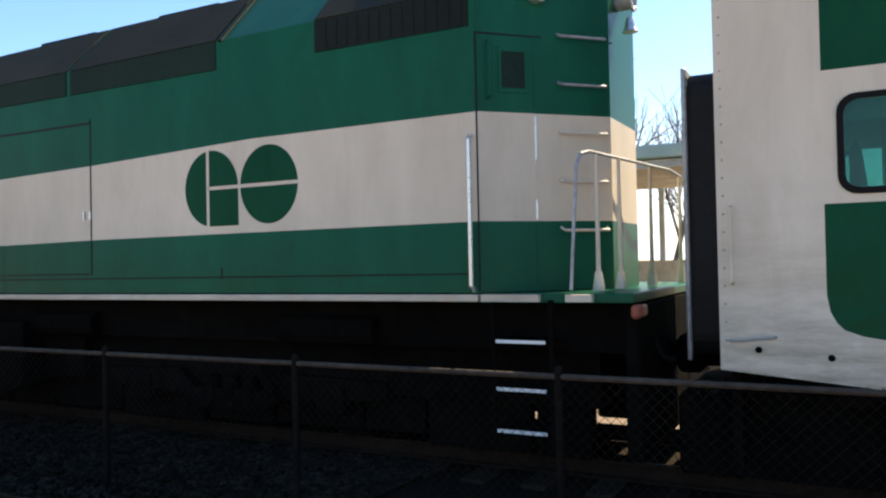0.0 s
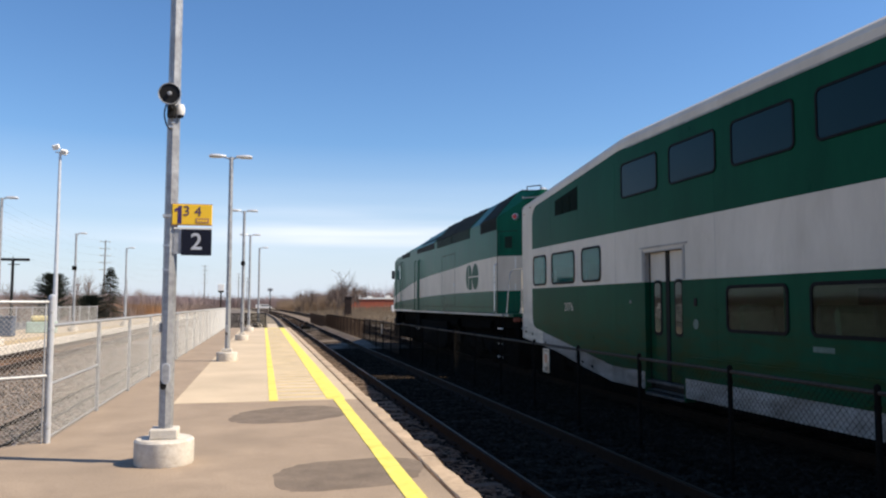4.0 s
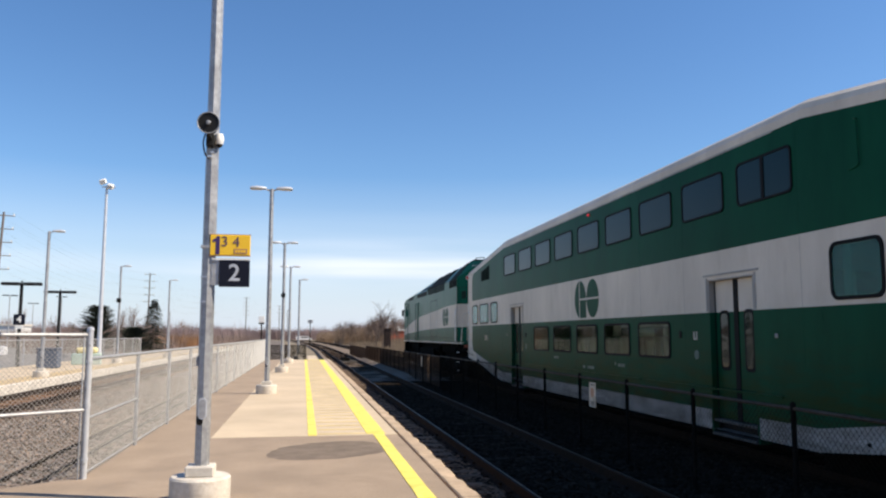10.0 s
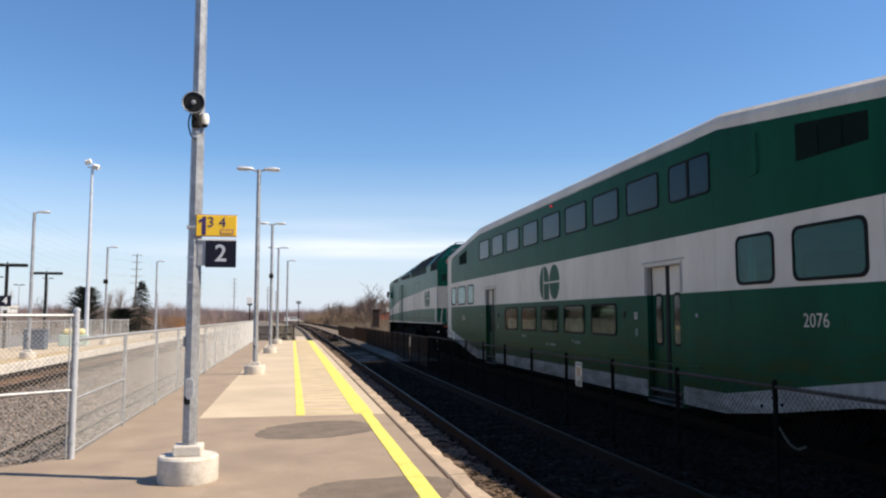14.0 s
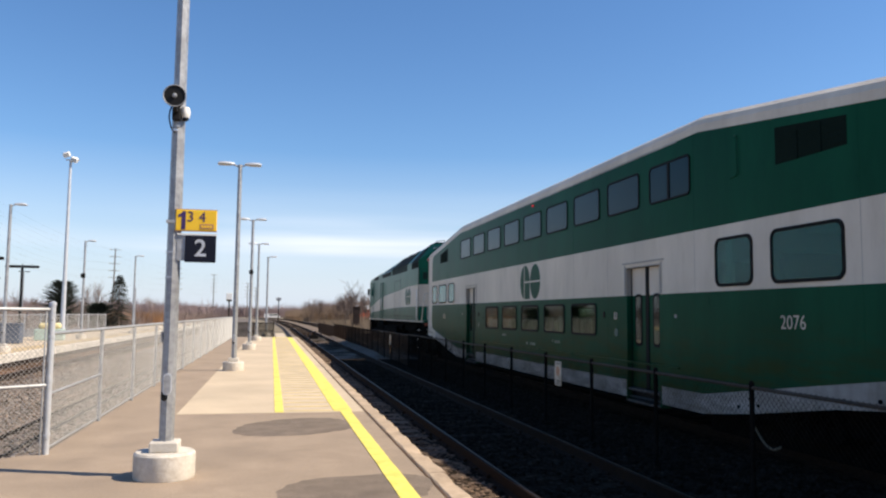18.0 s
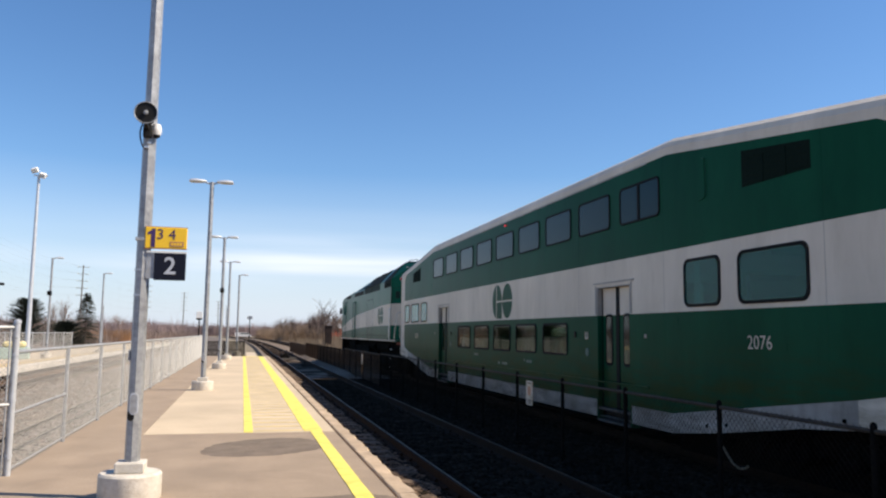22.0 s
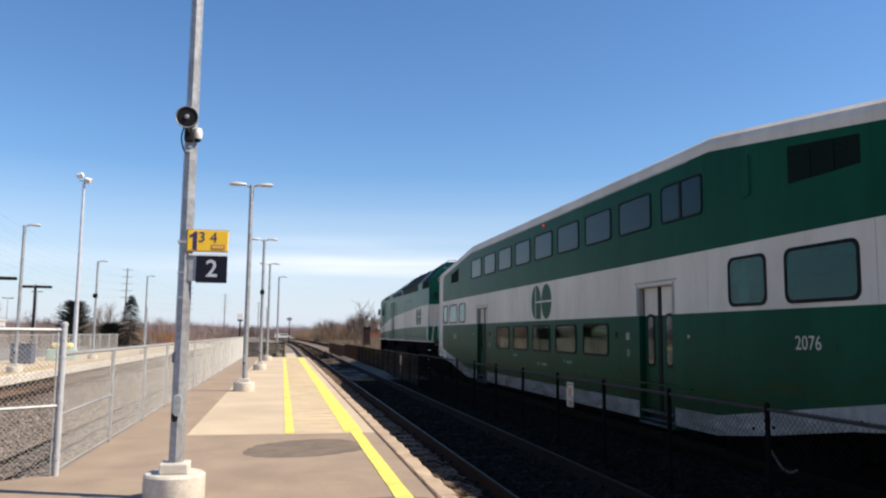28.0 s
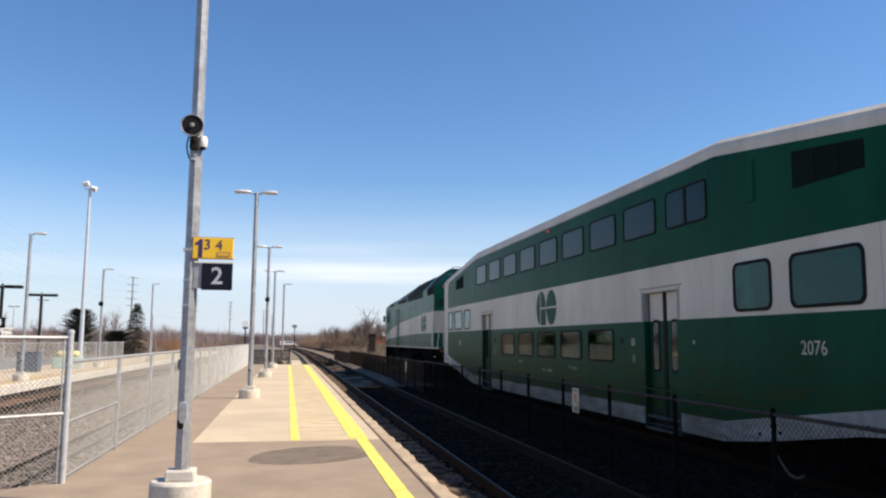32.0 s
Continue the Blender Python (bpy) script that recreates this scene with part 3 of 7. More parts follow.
for i in range(125):
    yy = 34.0 + 0.28 * i
    k = min(1.0, i / 14.0, (124 - i) / 14.0)
    row = []
    for c in range(14):
        x = 4.24 + 0.13 * c
        rise = min((x - 4.24) / 0.62, 1.0, (5.93 - x) / 0.6)
        row.append((x, yy, BED - 0.035 + 0.19 * k * rise + 0.035 * noise.noise((yy * 3.1, x * 3.1, 7.0)) + 0.03 * noise.noise((yy * 9.0, x * 9.0, 3.0))))
    rows.append(row)
bank.loft(rows, 0, False, False)
solid("ballast_bank", bank, "far_ballast", "low bank of grey-brown stone under the rusty fence", "ballast", kind="structure")
trackbed("trackbed_side", -9.35, -2.62, "grey_ballast", "grey crushed stone ballast beside the chain-link fence")

grit = Shape()
rows = []
for i in range(60):
    yy = -6 + i * 1.1
    w = 0.10 * noise.noise((yy * 0.9, 4.0, 1.0))
    rows.append([(1.70, yy, -0.6), (1.70, yy, BED + 0.04 + 0.03 * noise.noise((yy, 1.0, 2.0))), (2.02, yy, BED + 0.008 + 0.014 * noise.noise((yy, 6.0, 2.0))), (2.50 + w, yy, BED - 0.02), (2.50 + w, yy, -0.6)])
grit.loft(rows, 0, False, False)
solid("spilled_grit", grit, "spill", "bank of reddish-brown grit along the platform wall, in its sunlit tone", "gravel", kind="structure", smooth=True)
rusty = Shape()
rows = []
for i in range(70):
    yy = 4 + i * 1.8
    rows.append([(x + bend(yy), yy, z + 0.012 * noise.noise((yy, x, 5.0))) for x, z in ((-9.3, -0.6), (-9.3, BED + 0.012), (-8.0, BED + 0.010), (-6.45 + 0.25 * noise.noise((yy * 0.7, 2.0, 2.0)), BED - 0.01), (-6.4, -0.6))])
rusty.loft(rows, 0, False, False)
solid("rusty_trackbed", rusty, "rust_ballast", "rust-stained ballast under the far track", "ballast", kind="structure", smooth=True)
solid("gravel_shoulder", Shape().prism([(-4.15, 5.0), (-2.57, 5.0), (-2.57, 60), (-3.9, 60)], "z", -0.6, BED + 0.035), "shoulder", "strip of fine grey gravel behind the platform fence", "gravel", kind="structure")

# a dark solid strip laid where a shadow line crosses the gravel
solid("edging_board", Shape().prism([(-3.93, 5.0), (-3.86, 5.0), (-3.74, 60), (-3.81, 60)], "z", -0.6, BED + 0.085), "tie", "low dark strip standing in for the shadow line along the gravel", "edging", kind="structure")

# second dark line on the gravel, drawn as a thin wavering tube
pipe_pts = [(-3.38 + 0.05 * noise.noise((0.35 * k, 3.0, 1.0)), 6.0 + 0.8 * k, BED + 0.06 + 0.012 * noise.noise((0.6 * k, 8.0, 1.0))) for k in range(46)]
solid("dark_ground_line", Shape().pipe(pipe_pts, 0.026, 6), "rubber", "thin black line along the gravel strip", "cable")

deck = thing("platform", "sunlit island platform of asphalt and pale concrete", "platform", kind="structure")
core = Shape().prism([(1.57, -45), (1.57, 54.2), (-2.58, 54.2), (-2.58, 9.75), (-7.2, 5.9), (-7.2, -45)], "z", -0.62, -0.03)
part("platform_core", core, "kerb", deck)
top = Shape().prism([(1.545, -45), (1.545, 13.09), (-1.425, 13.09), (-1.425, 54.2), (-2.56, 54.2), (-2.56, 9.73), (-7.16, 5.88), (-7.16, -45)], "z", -0.05, 0.0)
part("asphalt_surface", top, "asphalt", deck, "weathered brown-grey asphalt")
y = 13.1
while y < 54:
    y1 = min(y + 6.8, 54.2)
    part("concrete_slab", Shape().box(-1.42, y + 0.004, -0.05, 1.545, y1 - 0.004, 0.004, c=0.004), "concrete", deck, "pale buff concrete slab")
    y = y1


def blob(cx, cy, rx, ry, z, seed, square=0.0, n=90):
    out = []
    for i in range(n):
        a = 2 * math.pi * i / n
        c, s_ = math.cos(a), math.sin(a)
        e = 2 / (2 + square * 4)
        k = 1 + 0.13 * noise.noise((c * 1.5 + seed, s_ * 1.5, seed)) + 0.05 * noise.noise((c * 6 + seed, s_ * 6, seed))
        out.append((cx + rx * k * math.copysign(abs(c) ** e, c), cy + ry * k * math.copysign(abs(s_) ** e, s_) + 0.3 * rx * c))
    return Shape().prism(out, "z", z - 0.02, z)


part("asphalt_patch", blob(0.38, 11.50, 0.82, 0.80, 0.002, 1.0, 0.1), "asphalt_patch", deck, "dark oval asphalt repair")
part("asphalt_patch", blob(0.80, 7.32, 0.72, 0.60, 0.002, 5.0, 0.3), "asphalt_patch", deck, "dark oval asphalt repair")


def stripe(x0, x1, y0, y1, z, seed, step=0.5):
    """A painted line with slightly uneven edges."""
    s = Shape()
    rows, y = [], y0
    while True:
        a, b = 0.008 * noise.noise((y * 2.2, seed, 0)), 0.008 * noise.noise((y * 2.2, seed, 9))
        rows.append([(x0 + a, y, z - 0.012), (x0 + a, y, z), (x1 + b, y, z), (x1 + b, y, z - 0.012)])
        if y >= y1:
            break
        y = min(y + step, y1)
    return s.loft(rows, 0, True)


part("yellow_line", stripe(1.15, 1.325, -45, 13.2, 0.008, 1), "yellow_paint", deck, "bright yellow painted safety line")
part("yellow_line", stripe(1.05, 1.355, 13.2, 53.9, 0.010, 2), "yellow_paint", deck, "bright yellow painted safety line")
part("yellow_line", stripe(0.095, 0.24, 13.12, 53.9, 0.010, 3), "yellow_paint", deck, "bright yellow painted line")
part("yellow_line", Shape().box(0.25, 53.35, 0.0, 1.04, 53.85, 0.010), "yellow_paint", deck, "yellow painted line across the platform's end")
k = 0
while 13.25 + 0.6 * k < 53.5:
    yy = 13.25 + 0.6 * k
    part("hatch_line", Shape().box(0.26, yy, 0.0, 1.03, yy + 0.12, 0.009), "yellow_thin", deck)
    k += 1
y = -40.0
rng = random.Random(5)
while y < 54.2:
    w = [rng.uniform(-0.022, 0.018) for _ in range(15)]
    s = Shape()
    rows = []
    for i in range(15):
        yy = y + 0.006 + (2.988) * i / 14
        x1 = 1.80 + w[i]
        rows.append([(1.592, yy, -0.6), (1.592, yy, -0.018), (1.604 - w[14 - i] * 0.5, yy, -0.005), (x1 - 0.03, yy, -0.004 + w[i] * 0.4), (x1, yy, -0.035), (x1 - 0.01, yy, -0.6)])
    s.loft(rows, 0, True)
    part("kerb_stone", s, "kerb", deck)
    y += 3.0

far = thing("far_platform", "pale far platform with a tan tactile strip", "platform", kind="structure")
part("platform_slab", Shape().box(-14.6, 14, -0.62, -9.62, 130, 0.0, c=0.02), "concrete", far)
part("platform_edge", Shape().box(-9.62, 14, -0.62, -9.45, 130, 0.0, c=0.02), "footing", far, "whitish concrete platform edge")
part("tactile_strip", Shape().box(-10.7, 14, -0.01, -9.66, 130, 0.006), "tan_strip", far, "faded tan warning strip")


# ---- tracks ----
def rail(x0, y0, y1):
    """A flat-bottomed rail that follows the line."""
    prof = [(-0.07, -0.16), (0.07, -0.16), (0.07, -0.148), (0.012, -0.13), (0.010, -0.04), (0.034, -0.03), (0.036, -0.010), (0.028, -0.002), (0.011, 0.0), (-0.011, 0.0), (-0.028, -0.002), (-0.036, -0.010), (-0.034, -0.03), (-0.010, -0.04), (-0.012, -0.13), (-0.07, -0.148)]
    s, rows, y = Shape(), [], y0
    while True:
        rows.append([(x0 + bend(y) + p[0], y, RAIL + p[1]) for p in prof])
        if y >= y1:
            break
        y = min(y + (8 if y < 60 else 5), y1)
    s.loft(rows, 0, True)
    n = len(prof)
    for i in range(len(s.f) - 2):
        if i % n == 8:
            s.m[i] = 1
    return s


tie_mesh = Shape().box(-1.28, -0.115, -0.17, 1.28, 0.115, 0.0, c=0.012).mesh("tie", ["tie"])
plate_mesh = Shape().box(-0.17, -0.09, 0.0, 0.17, 0.09, 0.012).box(-0.11, -0.03, 0.012, -0.075, 0.03, 0.05).box(0.075, -0.03, 0.012, 0.11, 0.03, 0.05).mesh("tie_plate", ["rail_side"])


def track(name, xc, label, y0, y1, ties_to, plates_to):
    t = thing(name, label, "railway track", kind="structure")
    for dx in (-0.7525, 0.7525):
        part("rail", rail(xc + dx, y0, y1), ["rail_side", "rail_top"], t, "rusty steel rail with a polished head")
    r = random.Random(name)
    y = y0 + 0.3
    far_ties = Shape()
    while y < min(y1, 200):
        x, rz = xc + bend(y) + r.uniform(-0.05, 0.05), r.uniform(-1.2, 1.2)
        sunk = 0.022 if y > 34 and xc > 0 else 0.0            # half buried in the lighter stone
        if -8 < y < ties_to:
            ob = part("tie", tie_mesh, "tie", t)
            ob.matrix_basis = pose(x, y, TIE - sunk + r.uniform(-0.012, 0.008), 0, r.uniform(-0.4, 0.4), rz)
            if plates_to > y > 2:
                for dx in (-0.7525, 0.7525):
                    pl = part("tie_plate", plate_mesh, "rail_side", ob)
                    pl.matrix_basis = pose(dx, 0, 0)
        else:
            far_ties.box(x - 1.28, y - 0.115, TIE - 0.15, x + 1.28, y + 0.115, TIE - sunk)
        y += 0.56
    part("distant_ties", far_ties, "tie", t, kind="stuff")
    return t


track("track_near", 3.36, "timber-tied track beside the platform edge, mostly in shade", -50, 330, 62, 26)
track("track_train", 7.82, "timber-tied track on which the train stands", -60, 330, 40, 0)
track("track_far_side", -8.0, "rusty sunlit track beside the far platform", 0, 330, 60, 0)

# a turnout past the platform's end
turn_out = thing("turnout", "dark rusty turnout with its switch machine in the near track", "turnout", kind="structure")
for x0, x1, y0, y1 in ((2.70, 3.42, 57.0, 78.0), (4.02, 4.95, 57.0, 80.0), (3.30, 4.6, 66.0, 84.0)):
    s = Shape()
    rows = []
    for i in range(9):
        f = i / 8
        x, y = x0 + (x1 - x0) * f * f, y0 + (y1 - y0) * f
        rows.append([(x - 0.035, y, RAIL - 0.15), (x + 0.035, y, RAIL - 0.15), (x + 0.03, y, RAIL - 0.01), (x - 0.03, y, RAIL - 0.01)])
    part("point_rail", s.loft(rows, 0, True), "rail_side", turn_out, "rusty curved point rail")
for y in (58.2, 59.1, 61.0):
    part("stretcher_bar", Shape().box(2.66, y - 0.04, TIE + 0.01, 4.1, y + 0.04, TIE + 0.07, c=0.01), "step_grey", turn_out, "grey stretcher bar")
part("switch_machine", Shape().box(2.85, 60.2, TIE, 3.5, 61.0, TIE + 0.26, c=0.04).box(3.0, 60.3, TIE + 0.26, 3.35, 60.85, TIE + 0.34, c=0.03), "dark_post", turn_out, "dark low switch machine box")
part("switch_machine", Shape().box(2.95, 63.4, TIE, 3.65, 64.3, TIE + 0.22, c=0.04), "dark_post", turn_out, "dark low switch machine box")

# loose stones
def stones(name, boxes, count, size, material, label, seed, lift=0.012):
    r = np.random.RandomState(seed)
    base = np.array([(1, 0, -0.3), (-0.5, 0.87, -0.3), (-0.5, -0.87, -0.3), (0.6, 0.5, 0.55), (-0.75, 0.15, 0.6), (0.2, -0.75, 0.5)])
    tri = np.array([(0, 3, 1), (1, 4, 2), (2, 5, 0), (0, 5, 3), (1, 3, 4), (2, 4, 5), (3, 5, 4)])
    area = np.array([(b[1] - b[0]) * (b[3] - b[2]) * b[4] for b in boxes], float)
    which = r.choice(len(boxes), count, p=area / area.sum())
    bx = np.array(boxes, float)[which]
    px = bx[:, 0] + (bx[:, 1] - bx[:, 0]) * r.rand(count)
    py = bx[:, 2] + (bx[:, 3] - bx[:, 2]) * r.rand(count) ** 1.5
    a = r.rand(count) * 6.283
    sc = size * (0.55 + 0.9 * r.rand(count))
    v = base[None] * (0.75 + 0.5 * r.rand(count, 6, 3)) * sc[:, None, None]
    c, s = np.cos(a)[:, None], np.sin(a)[:, None]
    x, yv = v[..., 0] * c - v[..., 1] * s, v[..., 0] * s + v[..., 1] * c
    out = np.stack([x + px[:, None], yv + py[:, None], v[..., 2] * 0.8 + BED + lift], -1).reshape(-1, 3)
    f = (tri[None] + 6 * np.arange(count)[:, None, None]).reshape(-1, 3)
    me = bpy.data.meshes.new(name)
    me.from_pydata(out.tolist(), [], f.tolist())
    me.materials.append(M[material])
    return tagged(new(name, me), label, "ballast", kind="stuff")


stones("ballast_stones", [(1.76, 2.55, 3, 34, 0.7), (2.68, 4.05, 3, 34, 1.0), (4.18, 6.9, 3, 34, 1.0), (1.76, 2.55, 26, 34, 0.6)], 42000, 0.034, "stone", "loose crushed stones between the rails, darkened for the train's shade", 3)
# separate blocks added for the lit ends of the ties
ends = thing("old_tie_ends", "weathered tan blocks for the tie ends along the platform wall, in their sunlit tone", "timber", kind="structure")
end_mesh = Shape().box(-0.30, -0.10, -0.14, 0.30, 0.10, 0.0, c=0.014).mesh("timber_end", ["old_timber"])
er = random.Random(77)
y = 2.2
while y < 46:
    ob = part("timber_end", end_mesh, "old_timber", ends)
    ob.matrix_basis = pose(2.14 + er.uniform(-0.10, 0.06), y, TIE + er.uniform(0.008, 0.030), er.uniform(-2, 2), er.uniform(-2, 2), er.uniform(-6, 6))
    y += er.uniform(0.42, 0.62)
stones("grit_stones", [(1.76, 2.5, 3, 34, 1.0)], 8000, 0.034, "spill", "loose reddish-brown stones along the platform wall, in their sunlit tone", 8)
stones("grey_ballast_stones", [(-6.6, -4.0, 6, 40, 1.0), (-9.4, -8.9, 14, 40, 1.0)], 34000, 0.036, "grey_stone", "loose grey crushed stones", 4)
stones("shoulder_stones", [(-3.85, -2.68, 6, 36, 1.0)], 4500, 0.034, "grey_stone", "grey crushed stones strewn over the gravel strip", 14, 0.044)
stones("brown_ballast_stones", [(-7.1, -4.0, 6, 40, 1.0), (-3.85, -2.68, 6, 36, 1.0)], 11000, 0.036, "brown_stone", "rust-brown stones among the grey ballast", 15, 0.03)


# ---- fences ----
def wires(length, z0, z1, pitch, r):
    """Diagonal wires both ways, cut to a panel that runs along x."""
    s = Shape()
    h = z1 - z0
    for way, dy in ((1, -0.003), (-1, 0.003)):
        o = -h
        while o < length:
            xa, xb = max(o, 0), min(o + h, length)
            if xb - xa > 0.01:
                za, zb = xa - o, xb - o
                if way < 0:
                    za, zb = h - za, h - zb
                p0, p1 = (xa, dy, z0 + za), (xb, dy, z0 + zb)
                s.tube(p0, p1, r, r, 3, caps=False)
            o += pitch
    return s


def fence(name, label, p0, p1, bay, z0, z1, post_r, rail_r, wire_mat, post_mat, pitch=0.07, wire_r=0.0022, rails=("top",), brace=False, group="", rail_mat="", tall_posts=True):
    """A chain-link fence from p0 to p1, with its posts, rails and wire."""
    d = Vector(p1) - Vector(p0)
    n = max(1, round(d.length / bay))
    step = d.length / n
    f = thing(name, label, "fence", (p0[0], p0[1], 0), math.degrees(math.atan2(d.y, d.x)), group, "structure")
    cap = [(post_r, z1 + 0.03), (post_r * 1.15, z1 + 0.03), (post_r * 0.9, z1 + 0.06), (0.004, z1 + 0.075)] if tall_posts else [(post_r, z1 - 0.01), (post_r * 0.9, z1 + 0.012), (0.004, z1 + 0.022)]
    post = Shape().turned((0, 0, 0), [(post_r, z0 - 0.15)] + cap, 10).mesh("post", [post_mat], True)
    band = Shape().turned((0, 0, 0), [(post_r + 0.006, -0.012), (post_r + 0.006, 0.012)], 10).mesh("band", [post_mat], True)
    net = wires(step, z0 + 0.03, z1 + 0.03, pitch, wire_r).mesh("chain_link", [wire_mat])
    levels = {"top": z1, "mid": (z0 + z1) / 2 - 0.05, "bottom": z0 + 0.06}
    thick = {"top": rail_r, "mid": rail_r, "bottom": rail_r * 0.45}
    bars = {k: Shape().tube((0, 0, levels[k]), (step, 0, levels[k]), thick[k], thick[k], 8).mesh("rail_bar", [rail_mat or post_mat], True) for k in rails}
    for i in range(n + 1):
        q = part("post", post, post_mat, f)
        q.matrix_basis = pose(i * step, 0, 0)
        for zz in (z0 + 0.15, (z0 + z1) / 2, z1 - 0.12):
            b = part("band", band, post_mat, q)
            b.matrix_basis = pose(0, 0, zz)
        if i < n:
            w = part("chain_link", net, wire_mat, f, "woven diamond wire mesh")
            w.matrix_basis = pose(i * step, 0, 0)
            for k in rails:
                b = part("rail_bar", bars[k], post_mat, f)
                b.matrix_basis = pose(i * step, 0, 0)
    if brace:
        part("brace_bar", Shape().tube((0, 0, 0.665), (step, 0, 0.68), rail_r * 0.8, rail_r * 0.8, 8), post_mat, f, "level brace bar of the end bay")
    return f


fence("platform_fence", "galvanised chain-link fence along the platform edge", (-2.44, 9.68), (-2.44, 54.48), 2.8, 0.0, 1.345, 0.028, 0.020, "wire", "galv", pitch=0.055, rails=("top", "bottom"), wire_r=0.0018, brace=True, tall_posts=False)
fence("corner_fence", "taller galvanised chain-link panel with a middle rail", (-2.44, 9.68), (-5.90, 6.78), 2.26, 0.02, 1.62, 0.034, 0.020, "wire", "galv", pitch=0.055, rails=("top", "mid"), wire_r=0.0023)
solid("panel_stile", Shape().turned((0, 0, 0), [(0.009, 0.0), (0.009, 1.60), (0.004, 1.61)], 10), "galv", "thin steel stile of the fence panel beside its post", "post", smooth=True, at=(-2.485, 9.64, 0.0))
solid("gate_post", Shape().turned((0, 0, 0), [(0.033, -0.05), (0.033, 1.67), (0.040, 1.67), (0.036, 1.70), (0.01, 1.715)], 14).turned((0, 0, 0), [(0.039, 1.3), (0.039, 1.33)], 14).turned((0, 0, 0), [(0.039, 0.8), (0.039, 0.83)], 14).turned((0, 0, 0), [(0.039, 0.2), (0.039, 0.23)], 14),
      "galv_pale", "thick galvanised steel corner post of the fence", "post", smooth=True, at=(-2.43, 9.68, 0))
# one fence throughout: near stretch darkened for shade, the rest in rust brown
fence("track_fence", "low chain-link fence between the tracks, darkened for the train's shade", (4.98, -3.17), (4.98, 28.78), 2.13, -0.42, 0.87, 0.028, 0.020, "dark_wire", "dark_post", pitch=0.075, wire_r=0.0022, rails=("top",), rail_mat="fence_rail")
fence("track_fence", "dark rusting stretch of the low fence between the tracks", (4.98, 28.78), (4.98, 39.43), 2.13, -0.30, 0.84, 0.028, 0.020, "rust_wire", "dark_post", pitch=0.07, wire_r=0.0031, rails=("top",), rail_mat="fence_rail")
fence("track_fence", "middle stretch of the low rusty fence between the tracks", (4.98, 39.43), (4.98, 64.0), 2.13, -0.22, 0.78, 0.028, 0.020, "rust_wire", "dark_post", pitch=0.07, wire_r=0.0038, rails=("top",))
fence("track_fence", "far stretch of the low rusty fence between the tracks", (4.98, 64.0), (4.98, 86.0), 2.13, -0.42, 0.62, 0.028, 0.020, "rust_wire", "rust_wire", pitch=0.07, wire_r=0.005, rails=("top",))
fence("boundary_fence", "grey chain-link fence behind the far platform", (-14.75, 21.5), (-14.75, 76.5), 3.45, -0.2, 1.36, 0.035, 0.024, "wire", "galv", pitch=0.10, wire_r=0.0028, rails=("top",))
fence("end_fence", "dark railing across the platform's far end", (-2.44, 54.35), (0.15, 54.35), 1.6, 0.0, 0.95, 0.03, 0.022, "dark_wire", "dark_post", pitch=0.05, wire_r=0.008, rails=("top", "mid", "bottom"))
solid("end_path", Shape().box(0.32, 54.3, -0.6, 1.05, 68.0, -0.06, c=0.01), "concrete", "narrow concrete path beyond the platform's end", "path", kind="structure")


# ---- train ----
OFF = (0, 0, -RAIL)          # parts are drawn with the platform's level as zero; a vehicle's own zero is the rail top
TRAIN_X, HALF = 7.82, 1.50


def lerp(x, pts):
    return float(np.interp(x, [p[0] for p in pts], [p[1] for p in pts]))


def pane_on(side, yc, zc, w, h, r, frame_w, pane_mat, parent, name="window", split=False, half=HALF):
    """A rubber-framed window on a vehicle's side; side is -1 or 1."""
    x = side * half
    s = Shape(OFF)
    outer, inner = rounded(w, h, r), rounded(w - 2 * frame_w, h - 2 * frame_w, max(0.02, r - frame_w * 0.7))
    b = 0.016
    rows = [[(x - side * 0.004, yc + p[0], zc + p[1]) for p in outer], [(x + side * b, yc + p[0] * 0.995, zc + p[1] * 0.995) for p in outer],
            [(x + side * b, yc + p[0], zc + p[1]) for p in inner], [(x + side * 0.002, yc + p[0], zc + p[1]) for p in inner]]
    s.loft(rows, 0, False)
    win = part(name, s, "rubber", parent, "black rubber-framed window", smooth=False)
    part("pane", Shape(OFF).prism([(yc + p[0] * 1.01, zc + p[1] * 1.01) for p in inner], "x", x - side * 0.004, x + side * 0.006), pane_mat, win)
    if split:
        part("mullion", Shape(OFF).box(x, yc - 0.035, zc - h / 2 + 0.03, x + side * 0.018, yc + 0.035, zc + h / 2 - 0.03), "rubber", win)
    return win


def emblem(side, yc, zc, rz, ry, parent, half):
    """Two round green shapes cut by thin white bars."""
    x0, x1, x2 = side * half, side * (half + 0.003), side * (half + 0.005)
    n = 40
    gap = ry * 0.04
    cl, cr = yc + ry + gap, yc - ry - gap
    low = [(cl + math.cos(2 * math.pi * i / n) * ry, zc + math.sin(2 * math.pi * i / n) * rz) for i in range(-n // 4, n // 2 + 1)]
    low.append((cl - ry, zc - rz))
    em = part("emblem", Shape(OFF).prism(low, "x", x0, x1).prism([(cr + math.cos(2 * math.pi * i / n) * ry, zc + math.sin(2 * math.pi * i / n) * rz) for i in range(n)], "x", x0, x1),
              "green", parent, "round green emblem of two shapes")
    b = rz * 0.045
    part("emblem_bar", Shape(OFF).box(x1 - side * 0.002, cr - ry, zc - b, x2, cl + ry * 0.12, zc + b), "white", em)
    part("emblem_bar", Shape(OFF).box(x1 - side * 0.002, cl + ry * 0.12 - b, zc - rz, x2, cl + ry * 0.12 + b, zc + rz), "white", em)
    return em


